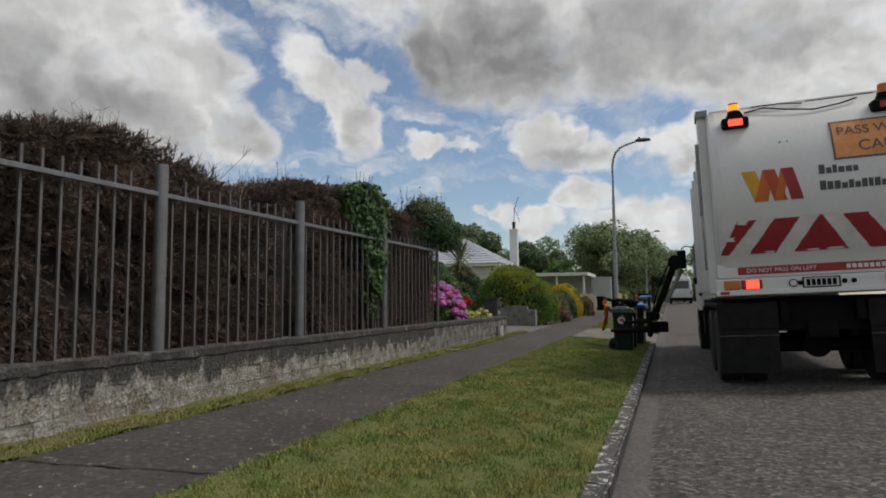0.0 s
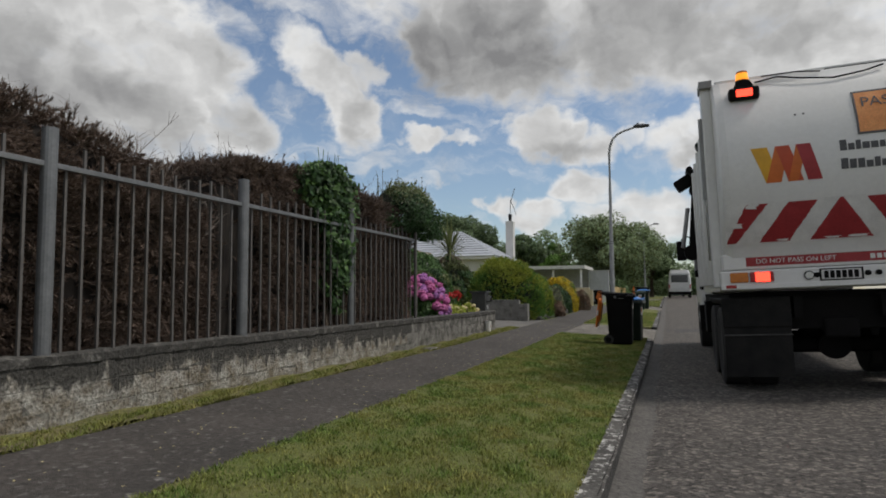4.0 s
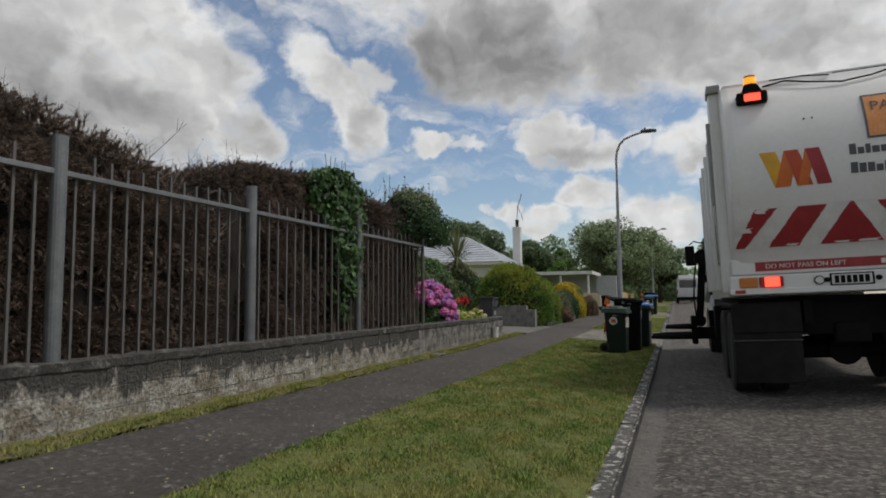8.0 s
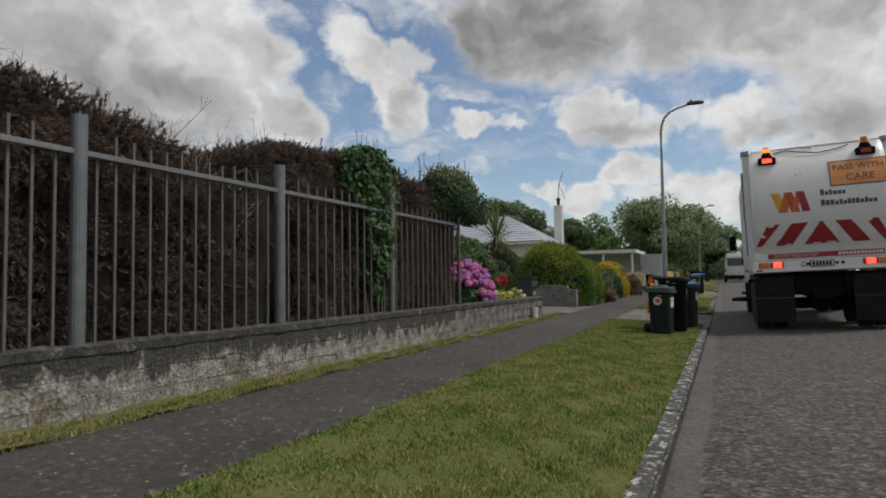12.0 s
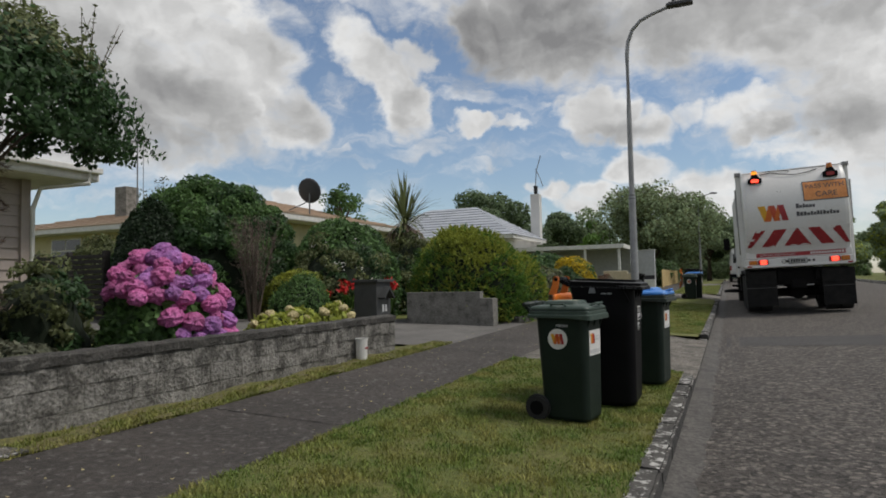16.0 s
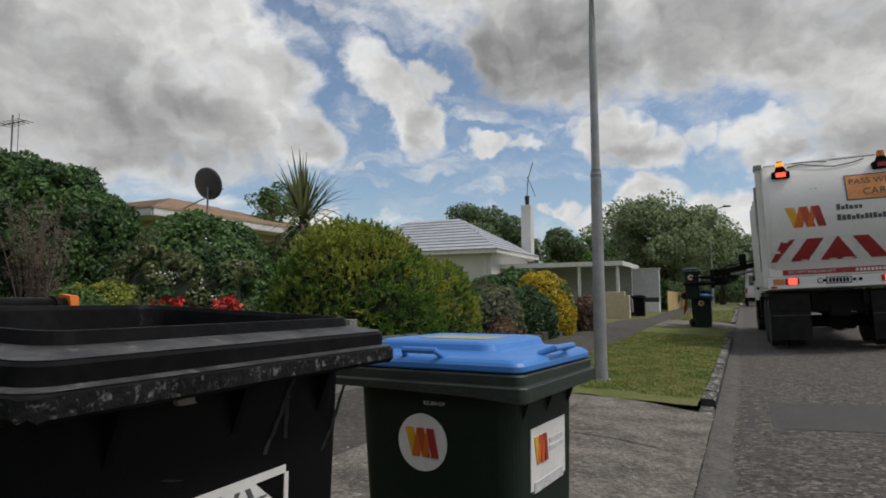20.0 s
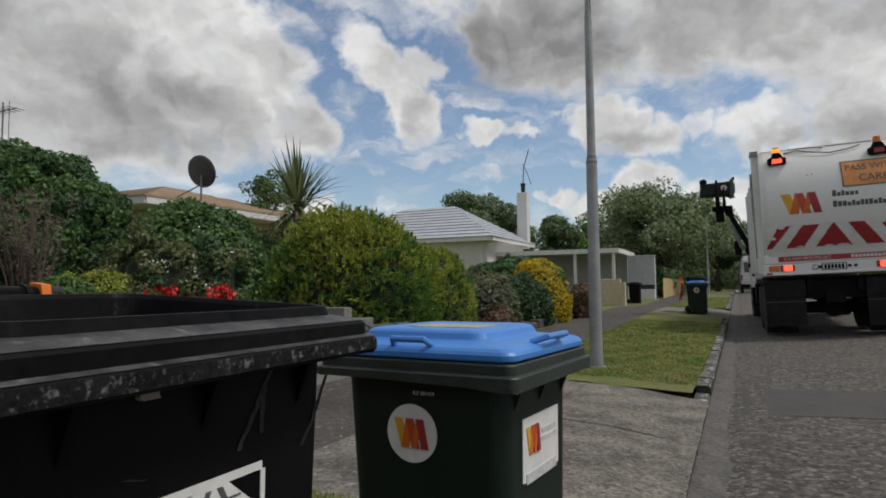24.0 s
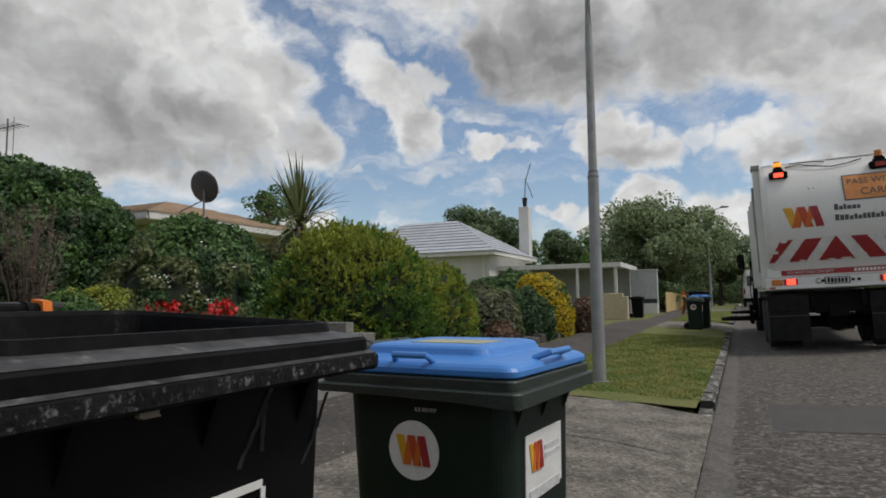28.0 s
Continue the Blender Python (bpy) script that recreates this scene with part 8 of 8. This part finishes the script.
def arm_poses(t):
    s, up, tilt = between(ARM, t)
    s += float(np.interp(t, [12.5, 14.5], [0.0, 0.12]))
    px_, pz = -0.12 + s, 1.97
    a = radians(up)
    boom = pose(px_, 4.7, pz, 0, up, 0)
    wrist = (px_ - 1.2 * math.cos(a), 4.7, pz + 1.2 * math.sin(a))
    return boom, pose(*wrist, 0, tilt, 0)


def truck_pose(t):
    way = np.array(TRUCK_WAY)
    x = float(np.interp(t, way[:, 0], way[:, 1]))
    y = float(np.interp(t, way[:, 0], way[:, 2]))
    return pose(x, y, float(road_z(x + 0.25, y + 1.7)) + 0.0, 0.4 if y > 8 else 0.0, -2.0, float(np.interp(y, [11, 20], [0.0, 1.3])))


def motions():
    walk(TRUCK, [(r[0], truck_pose(r[0])) for r in TRUCK_WAY])
    # wheels roll as far as the truck goes
    way = np.array(TRUCK_WAY)
    for w in WHEELS:
        base = w.location.copy()
        ts = [0.0, 8.3] + [8.3 + 0.15 * k for k in range(1, 60)] + [28.0]
        walk(w, [(t, pose(*base, -math.degrees((np.interp(t, way[:, 0], way[:, 2]) - 2.6) / 0.5), 0, 0)) for t in ts])
    times = sorted({r[0] for r in ARM})
    walk(BOOM, [(t, arm_poses(t)[0]) for t in times])
    walk(GRIP, [(t, arm_poses(t)[1]) for t in times])
    # bins held in the gripper follow it, and stand on the grass before and after
    for ob, lift, drop, start, rest, end in ((BIN_SMALL, 0.2, 6.5, pose(-0.58, 7.25, vz(-0.6, 7.2), 0, 0, 0), pose(-0.765, 7.27, vz(-0.75, 7.2), 0, 0, -8), 7.2),
                                             (BIN_LIFTED, 19.3, 27.3, pose(-0.935, 26.85, vz(-0.9, 26.85), 0, 0, 0), pose(-0.935, 26.85, vz(-0.9, 26.85), 0, 0, 0), 26.0)):
        grip0 = truck_pose(lift) @ arm_poses(lift)[1]
        rel = grip0.inverted() @ start
        rows_ = [(0.0, start)] + ([(lift, start)] if lift > 0.3 else [])
        t = lift + 0.2
        held = [q for q in times if lift + 0.1 < q < drop - 0.1]
        rows_ += [(q, truck_pose(q) @ arm_poses(q)[1] @ rel) for q in held]
        rows_ += [(drop, rest), (28.0, rest)]
        walk(ob, rows_)
motions()
